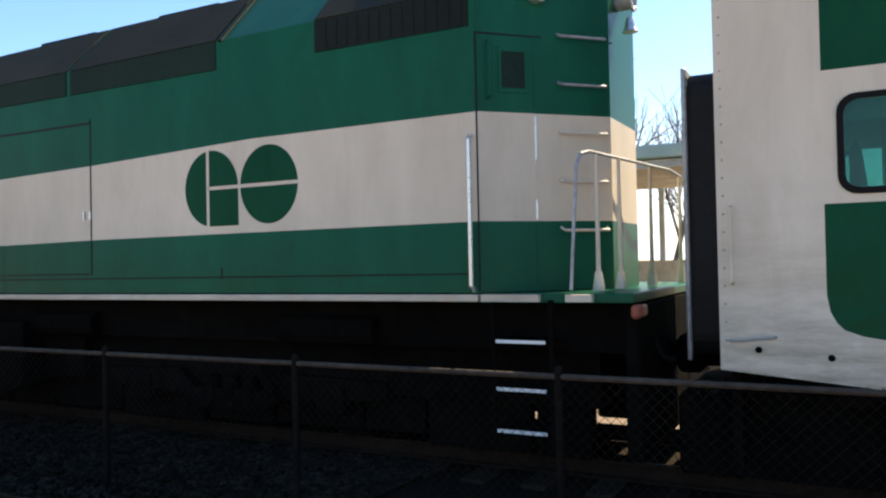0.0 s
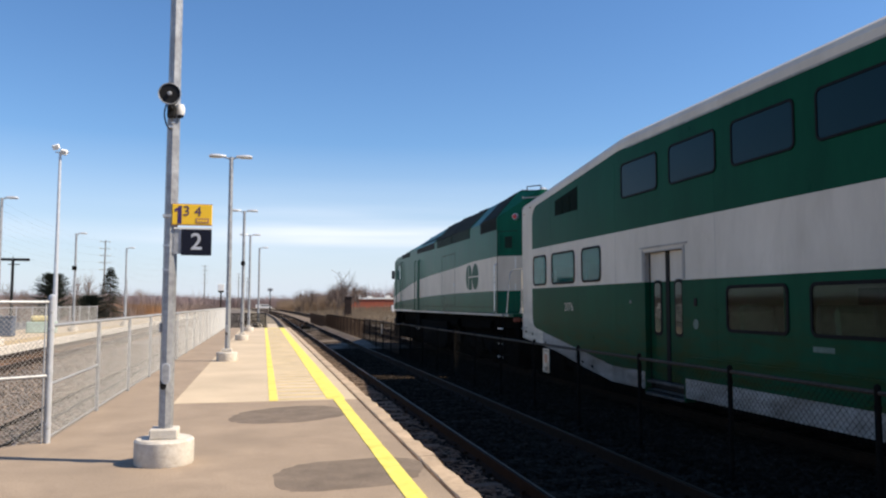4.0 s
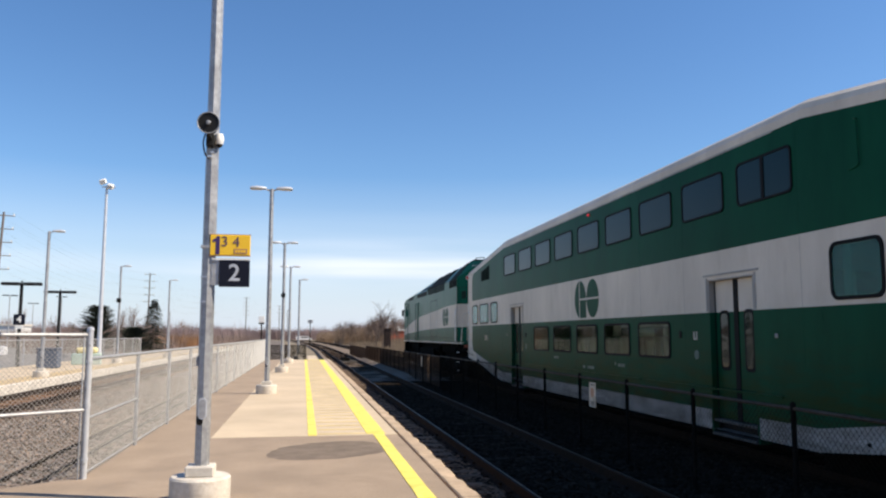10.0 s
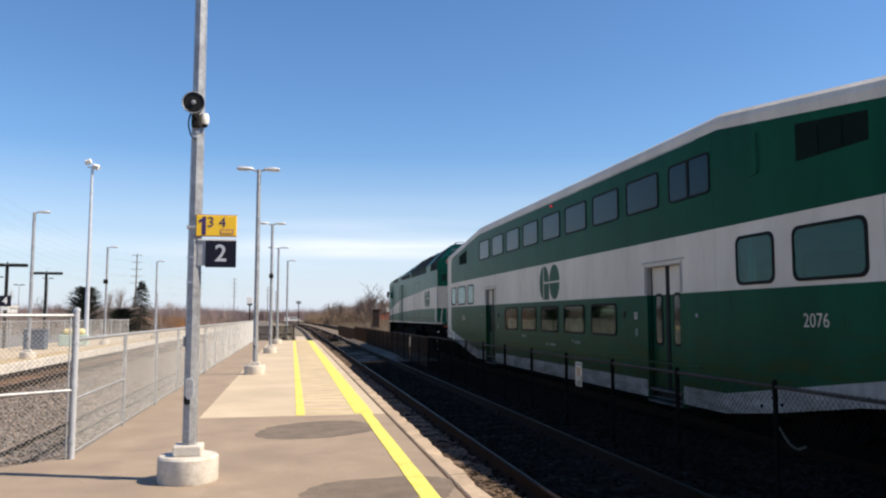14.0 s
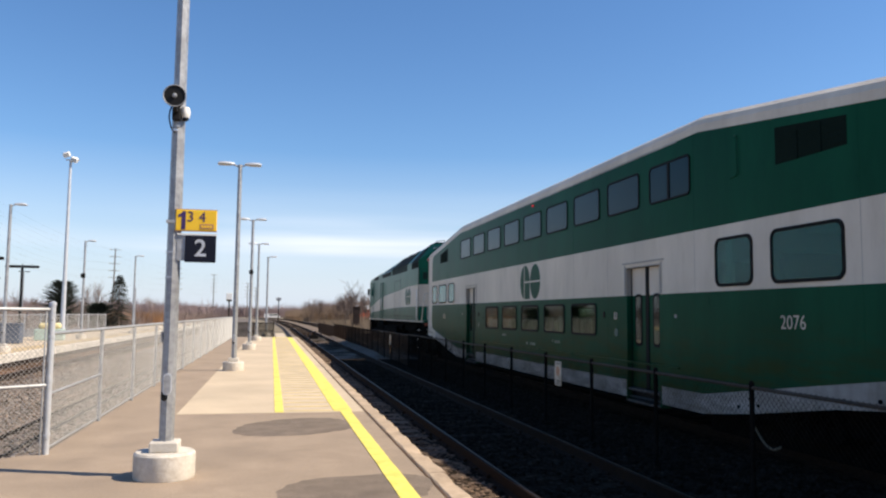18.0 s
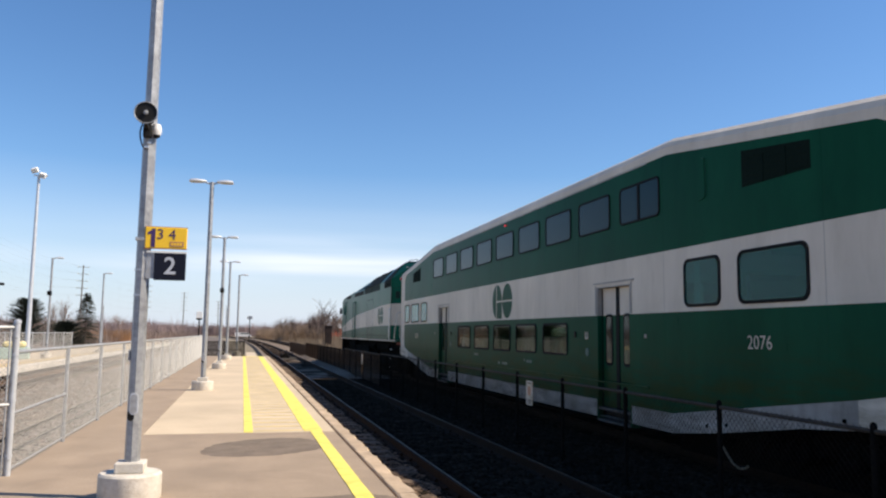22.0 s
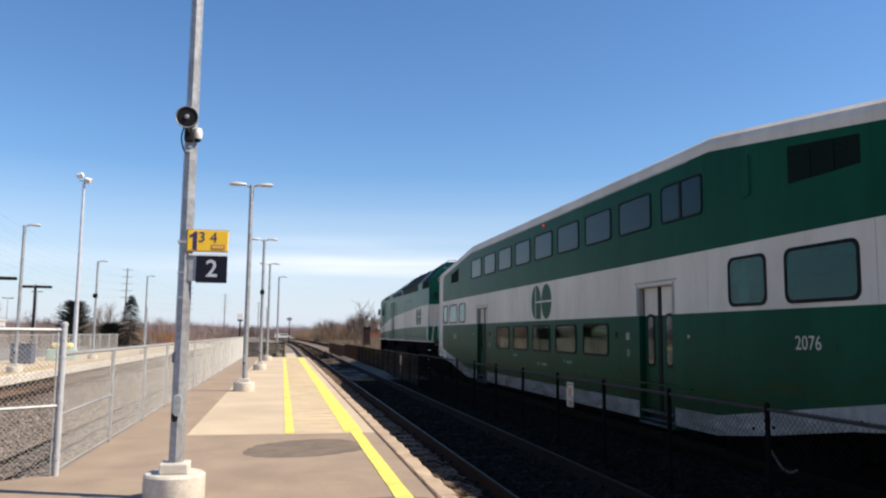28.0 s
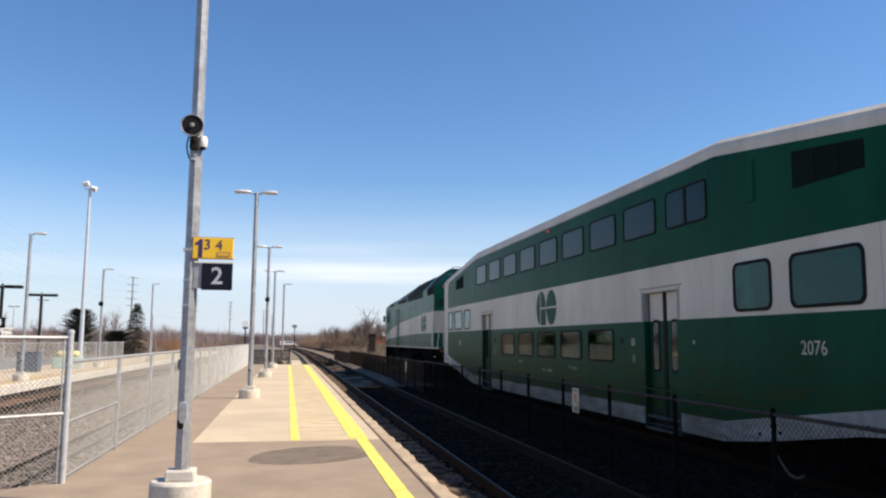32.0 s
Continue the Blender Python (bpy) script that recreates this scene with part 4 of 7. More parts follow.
def wheel_mesh(r, w):
    return Shape().turned((0, 0, 0), [(r + 0.028, -w / 2), (r + 0.028, -w / 2 + 0.03), (r, -w / 2 + 0.035), (r - 0.01, w / 2), (r - 0.07, w / 2), (r - 0.085, w / 2 - 0.04), (0.16, w / 2 - 0.05), (0.13, w / 2 + 0.02), (0.09, w / 2 + 0.02), (0.085, w / 2), (0.01, w / 2)], 28, axis="x").box(
        w / 2 - 0.055, -0.02, 0.16, w / 2 - 0.03, 0.02, r - 0.08).mesh("wheel", ["under"], True)


WHEELS = []


def bogie(parent, yc, axles, r, long_half):
    f = Shape(OFF)
    for side in (-1, 1):
        x = side * 1.12
        f.prism([(yc - long_half, 0.30), (yc - long_half, 0.46), (yc - 0.75, 0.50), (yc - 0.5, 0.30), (yc + 0.5, 0.30), (yc + 0.75, 0.50), (yc + long_half, 0.46), (yc + long_half, 0.30), (yc + 0.7, 0.22), (yc + 0.45, 0.08), (yc - 0.45, 0.08), (yc - 0.7, 0.22)], "x", x - 0.07, x + 0.07)
        for a in axles:
            f.box(x - 0.11, yc + a - 0.17, 0.12, x + 0.11, yc + a + 0.17, 0.42, c=0.02)
        for a in (-0.28, 0.0, 0.28):
            f.tube((x + side * 0.03, yc + a, 0.10), (x + side * 0.03, yc + a, 0.44), 0.085, 0.085, 10)
        f.tube((x + side * 0.12, yc - 0.7, 0.2), (x + side * 0.12, yc - 0.45, 0.6), 0.05, 0.05, 8)
    f.box(-1.1, yc - 0.25, 0.2, 1.1, yc + 0.25, 0.5)
    fr = part("bogie_frame", f, "under", parent, "grimy steel bogie frame, under-train shade in its black")
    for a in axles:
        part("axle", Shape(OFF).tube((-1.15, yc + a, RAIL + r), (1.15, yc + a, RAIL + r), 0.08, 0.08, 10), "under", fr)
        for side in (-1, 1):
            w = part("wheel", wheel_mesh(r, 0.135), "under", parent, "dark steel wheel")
            base = pose(side * 0.765, yc + a, r, 0, 0, 0 if side > 0 else 180)
            w.matrix_basis = base
            WHEELS.append((w, side * 0.765, yc + a, r, side))


def coach():
    c = thing("passenger_coach", "green and white double-deck passenger coach on the rails", "train coach", (TRAIN_X, 18.7, RAIL))
    L = 13.15

    def zin(y):
        return lerp(y, ((-13.15, 3.765), (-7.95, 4.44), (7.6, 4.44), (13.15, 3.865)))

    def zbot(a):
        return lerp(abs(a), ((0, 0.17), (8.0, 0.18), (9.2, 0.325), (10.8, 0.57), (13.15, 0.78)))

    def zgreen(a):
        return lerp(abs(a), ((0, 0.47), (8.0, 0.47), (10.2, 0.77), (11.7, 0.97), (12.20, 1.05), (12.31, 1.09), (12.36, 1.14), (12.40, 1.22), (12.42, 1.34)))

    def ztop(a):
        return zin(a) - lerp(abs(a), ((0, 0), (12.13, 0), (12.28, 0.05), (12.38, 0.14), (12.42, 0.26)))

    ends = [(11.88, 0.9), (10.42, 1.36), (8.91, 0.95), (-8.84, 0.92), (-10.37, 1.36)]       # windows of the landings
    ys = sorted({-L, L, *(yc + k * (w / 2 - 0.05) for yc, w in ends for k in (-1, 1)), *(s * v for s in (-1, 1) for v in (12.42, 12.40, 12.38, 12.36, 12.31, 12.28, 12.20, 12.13, 11.7, 10.8, 10.2, 9.1, 8.0, 7.9, 7.55, 3, 0)), 5.39, 6.71, -6.71, -5.39, 7.6, -7.95} | {v for i in range(5) for v in (2.94 - 1.74 * i, 4.20 - 1.74 * i)})
    body = Shape(OFF)
    for side in (-1, 1):
        x = side * HALF
        for y0, y1 in zip(ys, ys[1:]):
            mid = abs(y0 + y1) / 2
            door = 5.39 < mid < 6.71
            end = mid > 12.42
            a0, a1 = y0, y1
            pane = any(abs((y0 + y1) / 2 - 3.57 + 1.74 * i) < 0.6 for i in range(5))
            landing = any(abs((y0 + y1) / 2 - yc) < w / 2 - 0.05 for yc, w in ends)
            lines = [(zbot, 1 if mid > 11.7 else 2), (zgreen, 1 if end else 0), (lambda a: 1.985, 1), (lambda a: 2.5, 1), (lambda a: 2.935, 1 if end else 0), (ztop, 1), (zin, None)]
            for (lo, m), (hi, _) in zip(lines, lines[1:]):
                if m is None or (door and lo(a0) < 2.4):
                    continue
                if hi(a0) - lo(a0) < 0.004 and hi(a1) - lo(a1) < 0.004:
                    continue
                if pane and m == 0 and hi(a0) < 2.0:        # the window openings of the lower deck
                    for b0, b1 in ((lo(a0), 1.26), (1.83, hi(a0))):
                        body.face([(x, y0, b0), (x, y1, b0), (x, y1, b1), (x, y0, b1)], m)
                    continue
                if landing and 1.98 < lo(a0) < 2.6:
                    b0, b1 = (lo(a0), 2.095) if lo(a0) < 2.2 else (2.705, hi(a0))
                    body.face([(x, y0, b0), (x, y1, b0), (x, y1, b1), (x, y0, b1)], m)
                    continue
                body.face([(x, y0, lo(a0)), (x, y1, lo(a1)), (x, y1, hi(a1)), (x, y0, hi(a0))], m)
    prof = [(1.5, 0.0), (1.495, 0.12), (1.46, 0.2), (1.36, 0.27), (1.1, 0.315), (0.6, 0.345), (0, 0.355)]
    ring = [(-x, h) for x, h in prof] + [(x, h) for x, h in reversed(prof[:-1])]
    body.loft([[(x, y, zin(y) + h) for x, h in ring] for y in ys], 1, False, False)
    for s in (-1, 1):
        body.face([(-1.5, s * L, 0.79), (1.5, s * L, 0.79)] + [(x, s * L, zin(s * L) + h) for x, h in reversed(ring)], 1)
    for y0, y1 in zip(ys, ys[1:]):
        body.face([(-1.49, y0, zbot(abs(y0)) + 0.01), (1.49, y0, zbot(abs(y0)) + 0.01), (1.49, y1, zbot(abs(y1)) + 0.01), (-1.49, y1, zbot(abs(y1)) + 0.01)], 2)
    part("body", body, ["green", "white", "white_worn"], c, "green body with a broad white band and white ends")
    # seams of the roof and side plates
    for y in (-11.3, -7.8, -4.6, -2.85, 1.05, 4.5, 7.8, 9.6, 11.15):
        for side in (-1, 1):
            for z0, z1, mm in ((0.5 if abs(y) < 7.5 else 1.2, 1.985, "green"), (1.985, 2.94, "white_worn"), (2.94, zin(y), "green")):
                part("plate_seam", Shape(OFF).box(side * 1.5, y - 0.003, z0, side * 1.5015, y + 0.003, z1), mm, c)
    # lower deck: floor, ceiling, end walls, seats in pairs facing along the coach
    part("cabin_floor", Shape(OFF).box(-1.46, -5.3, 0.40, 1.46, 5.3, 0.45), "cabin_floor", c, "dark lower deck floor")
    part("cabin_ceiling", Shape(OFF).box(-1.46, -5.3, 2.30, 1.46, 5.3, 2.36), "lining", c, "pale lower deck ceiling")
    for y in (-5.2, 5.2):
        part("cabin_wall", Shape(OFF).box(-1.46, y - 0.03, 0.45, 1.46, y + 0.03, 2.30), "lining", c, "pale end wall of the lower deck")
    for side in (-1, 1):
        part("cabin_lining", Shape(OFF).box(side * 1.42, -5.15, 0.45, side * 1.46, 5.15, 1.22).box(side * 1.42, -5.15, 1.87, side * 1.46, 5.15, 2.30), "lining", c, "pale side lining")
        for k in range(11):
            y, way = 4.75 - 0.94 * k, 1 if k % 2 else -1
            for x in (0.60, 1.12):
                seat = part("seat", Shape(OFF).box(side * (x - 0.24), y - 0.24, 0.78, side * (x + 0.24), y + 0.24, 0.90, c=0.03).box(side * (x - 0.06), y - 0.1, 0.45, side * (x + 0.06), y + 0.1, 0.78), "seat_cloth", c, "grey-green passenger seat")
                part("backrest", Shape(OFF).prism([(y + way * 0.20, 0.86), (y + way * 0.30, 0.86), (y + way * 0.36, 1.50), (y + way * 0.31, 1.60), (y + way * 0.27, 1.50)], "x", side * (x - 0.23), side * (x + 0.23)), "seat_cloth", seat)
    # landings at both ends: floor, ceiling, bulkheads, side lining, facing seats, poles
    for sg in (-1, 1):
        part("landing_floor", Shape(OFF).box(-1.44, sg * 7.5, 1.28, 1.44, sg * 12.7, 1.33), "cabin_floor", c, "dark floor of the end landing")
        part("landing_ceiling", Shape(OFF).box(-1.44, sg * 7.5, 3.0, 1.44, sg * 12.7, 3.05), "lining", c, "pale ceiling of the end landing")
        for y in (7.5, 9.55, 12.65):
            wide = 1.44 if y != 9.55 else 0.55
            for side in (-1, 1):
                part("bulkhead", Shape(OFF).box(side * (1.44 - wide), sg * (y - 0.025), 1.33, side * 1.44, sg * (y + 0.025), 3.0), "lining", c, "pale inner bulkhead")
        for side in (-1, 1):
            part("landing_lining", Shape(OFF).box(side * 1.41, sg * 7.55, 1.33, side * 1.44, sg * 12.6, 2.06).box(side * 1.41, sg * 7.55, 2.74, side * 1.44, sg * 12.6, 3.0), "lining", c, "pale side lining of the landing")
            for y, way in ((8.2, -1), (9.15, 1), (10.0, -1), (10.95, 1), (11.9, 1)):
                seat = part("seat", Shape(OFF).box(side * 0.45, sg * (y - 0.23), 1.66, side * 1.36, sg * (y + 0.23), 1.78, c=0.03).box(side * 0.85, sg * (y - 0.1), 1.33, side * 0.97, sg * (y + 0.1), 1.66), "seat_cloth", c, "grey-green double seat")
                part("backrest", Shape(OFF).prism([(sg * (y + way * 0.20), 1.74), (sg * (y + way * 0.30), 1.74), (sg * (y + way * 0.36), 2.36), (sg * (y + way * 0.31), 2.46), (sg * (y + way * 0.27), 2.36)], "x", side * 0.47, side * 1.34), "seat_cloth", seat)
            for y0, y1 in (((11.80, 11.96), (11.60, 11.65)) if sg > 0 else ((-8.62, -8.46),)):
                part("inner_post", Shape(OFF).box(side * 1.33, y0, 1.33, side * 1.39, y1, 3.0, c=0.01), "lining", c, "pale post behind the window")
            part("grab_pole", Shape(OFF).tube((side * 0.42, sg * 9.9, 1.33), (side * 0.42, sg * 9.9, 3.0), 0.017, 0.017, 8), "steel", c, "bright steel grab pole")
    part("roof_rail", Shape(OFF).box(-1.502, -7.3, 4.425, -1.494, 7.3, 4.455).box(1.494, -7.3, 4.425, 1.502, 7.3, 4.455), "white_worn", c, "rain strip under the roof")
    for side in (-1, 1):
        for i in range(9):
            pane_on(side, 6.84 - 1.735 * i, 3.84, 1.36, 0.65, 0.10, 0.035, "pane_up", c, split=(i == 8))
        for i in range(5):
            pane_on(side, 3.57 - 1.74 * i, 1.545, 1.35, 0.66, 0.11, 0.045, "pane_clear", c)
        for yc, w in ends:
            pane_on(side, yc, 2.40, w, 0.71, 0.13, 0.046, "pane_mid", c)
        emblem(side, 0.08, 2.455, 0.43, 0.38, c, HALF)
        for sg in (-1, 1):
            # doors
            yd = 6.05 * sg
            x = side * HALF
            rec = Shape(OFF)
            rec.box(x - side * 0.17, yd - 0.65, 0.10, x - side * 0.155, yd + 0.65, 2.5)
            dr = part("doorway", rec, "black", c, "dark recessed doorway")
            for y0, y1 in ((yd - 0.66, yd - 0.615), (yd + 0.615, yd + 0.66)):
                jamb = Shape(OFF).box(x - side * 0.17, y0, 0.10, x, y1, 1.985, 0).box(x - side * 0.17, y0, 1.985, x, y1, 2.478, 1)
                part("door_jamb", jamb, ["green", "white_worn"], dr, "door reveal, white above and green below")
                part("jamb_seal", Shape(OFF).box(x - side * 0.145, y0 + (0.045 if y0 < yd else -0.022), 0.2, x - side * 0.09, y0 + (0.067 if y0 < yd else 0.0), 2.47), "rubber", dr, "black rubber edge seal")
            part("door_lintel", Shape(OFF).box(x - side * 0.17, yd - 0.66, 2.48, x, yd + 0.66, 2.5), "white_worn", dr)
            part("door_head", Shape(OFF).box(x, yd - 0.78, 2.55, x + side * 0.012, yd + 0.78, 2.58), "white_worn", c, "worn metal strip over the door")
            for y0 in (yd - 0.70, yd + 0.66):
                part("door_trim", Shape(OFF).box(x, y0, 2.0, x + side * 0.010, y0 + 0.04, 2.53), "white_worn", c, "worn metal door trim")
            for lf in (-1, 1):
                yl = yd + lf * 0.34
                leaf = Shape(OFF)
                leaf.box(x - side * 0.145, yl - 0.275, 1.985, x - side * 0.10, yl + 0.275, 2.475, 1).box(x - side * 0.145, yl - 0.275, 0.36, x - side * 0.10, yl + 0.275, 1.985, 0)
                ob = part("door_leaf", leaf, ["green", "white"], c, "sliding door leaf, white above and green below")
                part("door_window", Shape(OFF).prism([(yl + p[0], 1.55 + p[1]) for p in rounded(0.27, 0.92, 0.08)], "x", x - side * 0.11, x - side * 0.092), "rubber", ob)
                part("door_pane", Shape(OFF).prism([(yl + p[0], 1.55 + p[1]) for p in rounded(0.19, 0.82, 0.06)], "x", x - side * 0.105, x - side * 0.089), "pane_low", ob)
            part("door_seal", Shape(OFF).box(x - side * 0.145, yd - 0.06, 0.3, x - side * 0.088, yd + 0.06, 2.48), "rubber", c)
            part("door_step", Shape(OFF).box(x - side * 0.35, yd - 0.6, 0.30, x - side * 0.005, yd + 0.6, 0.345, c=0.008), "step_grey", c, "grimy grey step under the door")
            part("door_step", Shape(OFF).box(x - side * 0.35, yd - 0.6, 0.10, x + side * 0.03, yd + 0.6, 0.14, c=0.008), "step_grey", c, "grimy grey step under the door")
            lettering("fleet_number", "2076", 0.25, pose(x + side * 0.004, 10.1 * sg, 1.545 - RAIL, 90, 0, 90 * side), c, "white", "white painted fleet number 2076", 0.0)
            # louvre near the slanted roof
            lv = Shape(OFF)
            z0 = 3.58
            dv = -0.13
            lv.prism([(sg * 9.7 + dv, z0), (sg * 11.0 + dv, z0), (sg * 11.0 + dv, 3.92), (sg * 9.7 + dv, 4.07)], "x", x - side * 0.002, x + side * 0.004)
            gr = part("vent_grille", lv, "louvre", c, "dark louvred vent under the slanted roof")
            for k in range(5):
                zz = z0 + 0.05 + 0.08 * k
                ye = 10.96 if zz < 3.9 else 10.2
                part("slat", Shape(OFF).box(x, sg * 9.74 + dv, zz - 0.008, x + side * 0.008, sg * ye + dv, zz + 0.004), "louvre", gr)
            for yy in (10.13, 10.56):
                part("mullion", Shape(OFF).box(x, sg * (yy - 0.02) + dv, z0, x + side * 0.014, sg * (yy + 0.02) + dv, 3.94), "louvre", gr)
            if sg < 0:
                part("drain_pipe", Shape(OFF).pipe([(x, -8.92, 4.17), (x + side * 0.02, -8.99, 4.15), (x + side * 0.02, -9.0, 3.63), (x + side * 0.012, -8.97, 3.59), (x, -8.80, 3.57)], 0.008, 6), "green", c, "thin dark drain pipe on the side")
            # grab irons, rivets, small boxes
            rv = Shape(OFF)
            for k in range(22):
                zz = 1.0 + k * 0.135
                rv.tube((x - side * 0.002, sg * 13.105, zz), (x + side * 0.006, sg * 13.105, zz), 0.011, 0.007, 6)
            part("rivets", rv, "white_worn", c, kind="stuff")
            gi = Shape(OFF)
            gi.pipe([(x, sg * 13.05, 1.42), (x + side * 0.06, sg * 13.05, 1.44), (x + side * 0.06, sg * 13.05, 1.98), (x, sg * 13.05, 2.0)], 0.012, 6)
            part("grab_iron", gi, "white", c, "white vertical grab iron")
            part("grab_iron", Shape(OFF).pipe([(x, sg * 13.08, 1.0), (x + side * 0.07, sg * 13.06, 1.0), (x + side * 0.07, sg * 12.78, 1.03), (x, sg * 12.76, 1.03)], 0.011, 6), "white_worn", c, "horizontal grab iron")
            for aa, dz in ((13.0, -0.03), (12.55, 0.05)):
                part("corner_bracket", Shape(OFF).box(x - side * 0.03, sg * aa - 0.045, zin(sg * aa) + dz - 0.015, x + side * 0.018, sg * aa + 0.045, zin(sg * aa) + dz + 0.015, c=0.010), "rusty_brush", c, "small rusty lifting bracket at the roof corner")
            for aa in (8.9, 9.35, 12.88, 12.40, 11.5, 10.95):
                part("jacking_bolt", Shape(OFF).tube((x - side * 0.01, sg * aa, zbot(aa) + (0.18 if aa > 12 else 0.1)), (x + side * 0.02, sg * aa, zbot(aa) + (0.18 if aa > 12 else 0.1)), 0.027, 0.022, 10), "under", c)
        part("marker_lamp", Shape(OFF).box(side * 1.5, -0.22, 4.32, side * 1.54, -0.155, 4.365, c=0.010), "lamp_red", c, "small lit red indicator lamp")
        for yy, zz, w, h in ((-4.96, 1.62, 0.11, 0.13), (-7.21, 1.62, 0.07, 0.06), (7.2, 1.65, 0.05, 0.05)):
            if w > 0.1:
                u = Shape(OFF)
                for a, b, e0, e1 in ((-0.055, -0.03, -0.065, 0.065), (0.03, 0.055, -0.065, 0.065), (-0.03, 0.03, -0.065, -0.035)):
                    u.box(side * 1.5, yy + a, zz + e0, side * 1.512, yy + b, zz + e1)
                part("wall_fitting", u, "white", c, "white U-shaped mark beside the door")
                continue
            part("wall_fitting", Shape(OFF).box(side * 1.5, yy - w / 2, zz - h / 2, side * 1.512, yy + w / 2, zz + h / 2, c=0.006), "white_worn", c, "small pale fitting on the side")
    for side in (-1, 1):
        for yy in (-4.98, 5.05):
            part("round_notice", Shape(OFF).tube((side * 1.5, yy, 1.31), (side * 1.508, yy, 1.31), 0.075, 0.075, 18), "faint_bar", c, "round pale notice beside the door")
        for yy in (-4.44, 5.05):
            part("door_button", Shape(OFF).box(side * 1.5, yy - 0.04, 1.58, side * 1.515, yy + 0.04, 1.70, c=0.006), "rust_brown", c, "dark red-brown control box")
        for yy, zz, w in ((0.30, 0.92, 0.14), (-0.12, 0.92, 0.40), (-1.55, 1.05, 0.06), (-1.85, 1.03, 0.34), (2.3, 1.08, 0.36)):
            part("print_bar", Shape(OFF).box(side * 1.5, yy - w / 2, zz - 0.035, side * 1.503, yy + w / 2, zz + 0.03), "faint_bar", c, "faint pale painted bar")
        for y0, y1, zz in ((-7.3, -2.9, 0.80), (-2.8, 1.0, 0.80), (1.1, 5.2, 0.80)):
            part("rub_strip", Shape(OFF).box(side * 1.5, y0, zz - 0.014, side * 1.522, y1, zz + 0.014), "green", c, "raised strip along the lower side")
    part("roof_cap", Shape(OFF).box(-0.5, -13.0, zin(-13.0) + 0.30, 0.5, -12.2, zin(-12.2) + 0.42, c=0.03).box(-0.5, 12.2, zin(12.2) + 0.32, 0.5, 13.0, zin(12.7) + 0.42, c=0.03), "white_worn", c)
    for sg in (-1, 1):
        gw = Shape(OFF)
        gw.prism([(p[0], 2.0 + p[1]) for p in rounded(1.5, 2.45, 0.2)], "y", sg * L, sg * (L + 0.33))
        part("gangway", gw, "black", c, "black rubber gangway bellows")
        gs = Shape(OFF)
        gs.box(-0.80, sg * (L + 0.33), 0.75, -0.72, sg * (L + 0.37), 3.25, c=0.01).box(0.72, sg * (L + 0.33), 0.75, 0.80, sg * (L + 0.37), 3.25, c=0.01).box(-0.72, sg * (L + 0.33), 3.17, 0.72, sg * (L + 0.37), 3.25, c=0.01)
        part("gangway_frame", gs, "galv", c, "grey gangway edge frame")
        # plain box added to close the view of bright ground between vehicles
        part("draft_box", Shape(OFF).box(-1.0, sg * (L - 0.1), -0.16, 1.0, sg * (L + 0.42), 0.5, c=0.03), "under", c, "filler box for coupler housing and hoses, blackened for shade")
        part("coupler", Shape(OFF).box(-0.12, sg * (L - 0.6), 0.62, 0.12, sg * (L + 0.55), 0.84, c=0.03).box(-0.2, sg * (L + 0.35), 0.56, 0.2, sg * (L + 0.58), 0.9, c=0.04), "under", c, "dark knuckle coupler")
        bogie(c, sg * 9.95, (-1.25, 1.25), 0.42, 1.75)
        part("end_plate", Shape(OFF).box(-1.3, sg * (L - 0.12), 0.0, 1.3, sg * (L - 0.05), 0.78), "under", c)
        hose = Shape(OFF)
        pts = [(-0.9 + 0.3 * math.sin(k * 0.5), sg * (L - 0.3 + 0.05 * k), 0.55 - 0.32 * math.sin(math.pi * k / 8)) for k in range(9)]
        part("air_hose", hose.pipe(pts, 0.025, 6), "rubber", c, "hanging black air hose")
    part("brake_hose", Shape(OFF).pipe([(-1.32, -8.98 - 0.07 * k, 0.12 - 0.24 * math.sin(math.pi * k / 11)) for k in range(9)], 0.016, 6), "hose_tan", c, "pale hanging brake hose")
    # end boxes added to close the view under the coach
    part("underfloor", Shape(OFF).box(-1.3, -7.2, 0.05, 1.3, 7.2, 0.2, c=0.03).box(-1.2, -12.4, 0.5, 1.2, 12.4, 0.75).box(-0.95, -13.05, -0.16, 0.95, -7.3, 0.55).box(-0.95, 7.3, -0.16, 0.95, 13.05, 0.55), "under", c, "grimy underfloor with filler boxes, under-train shade in their black")
    return c


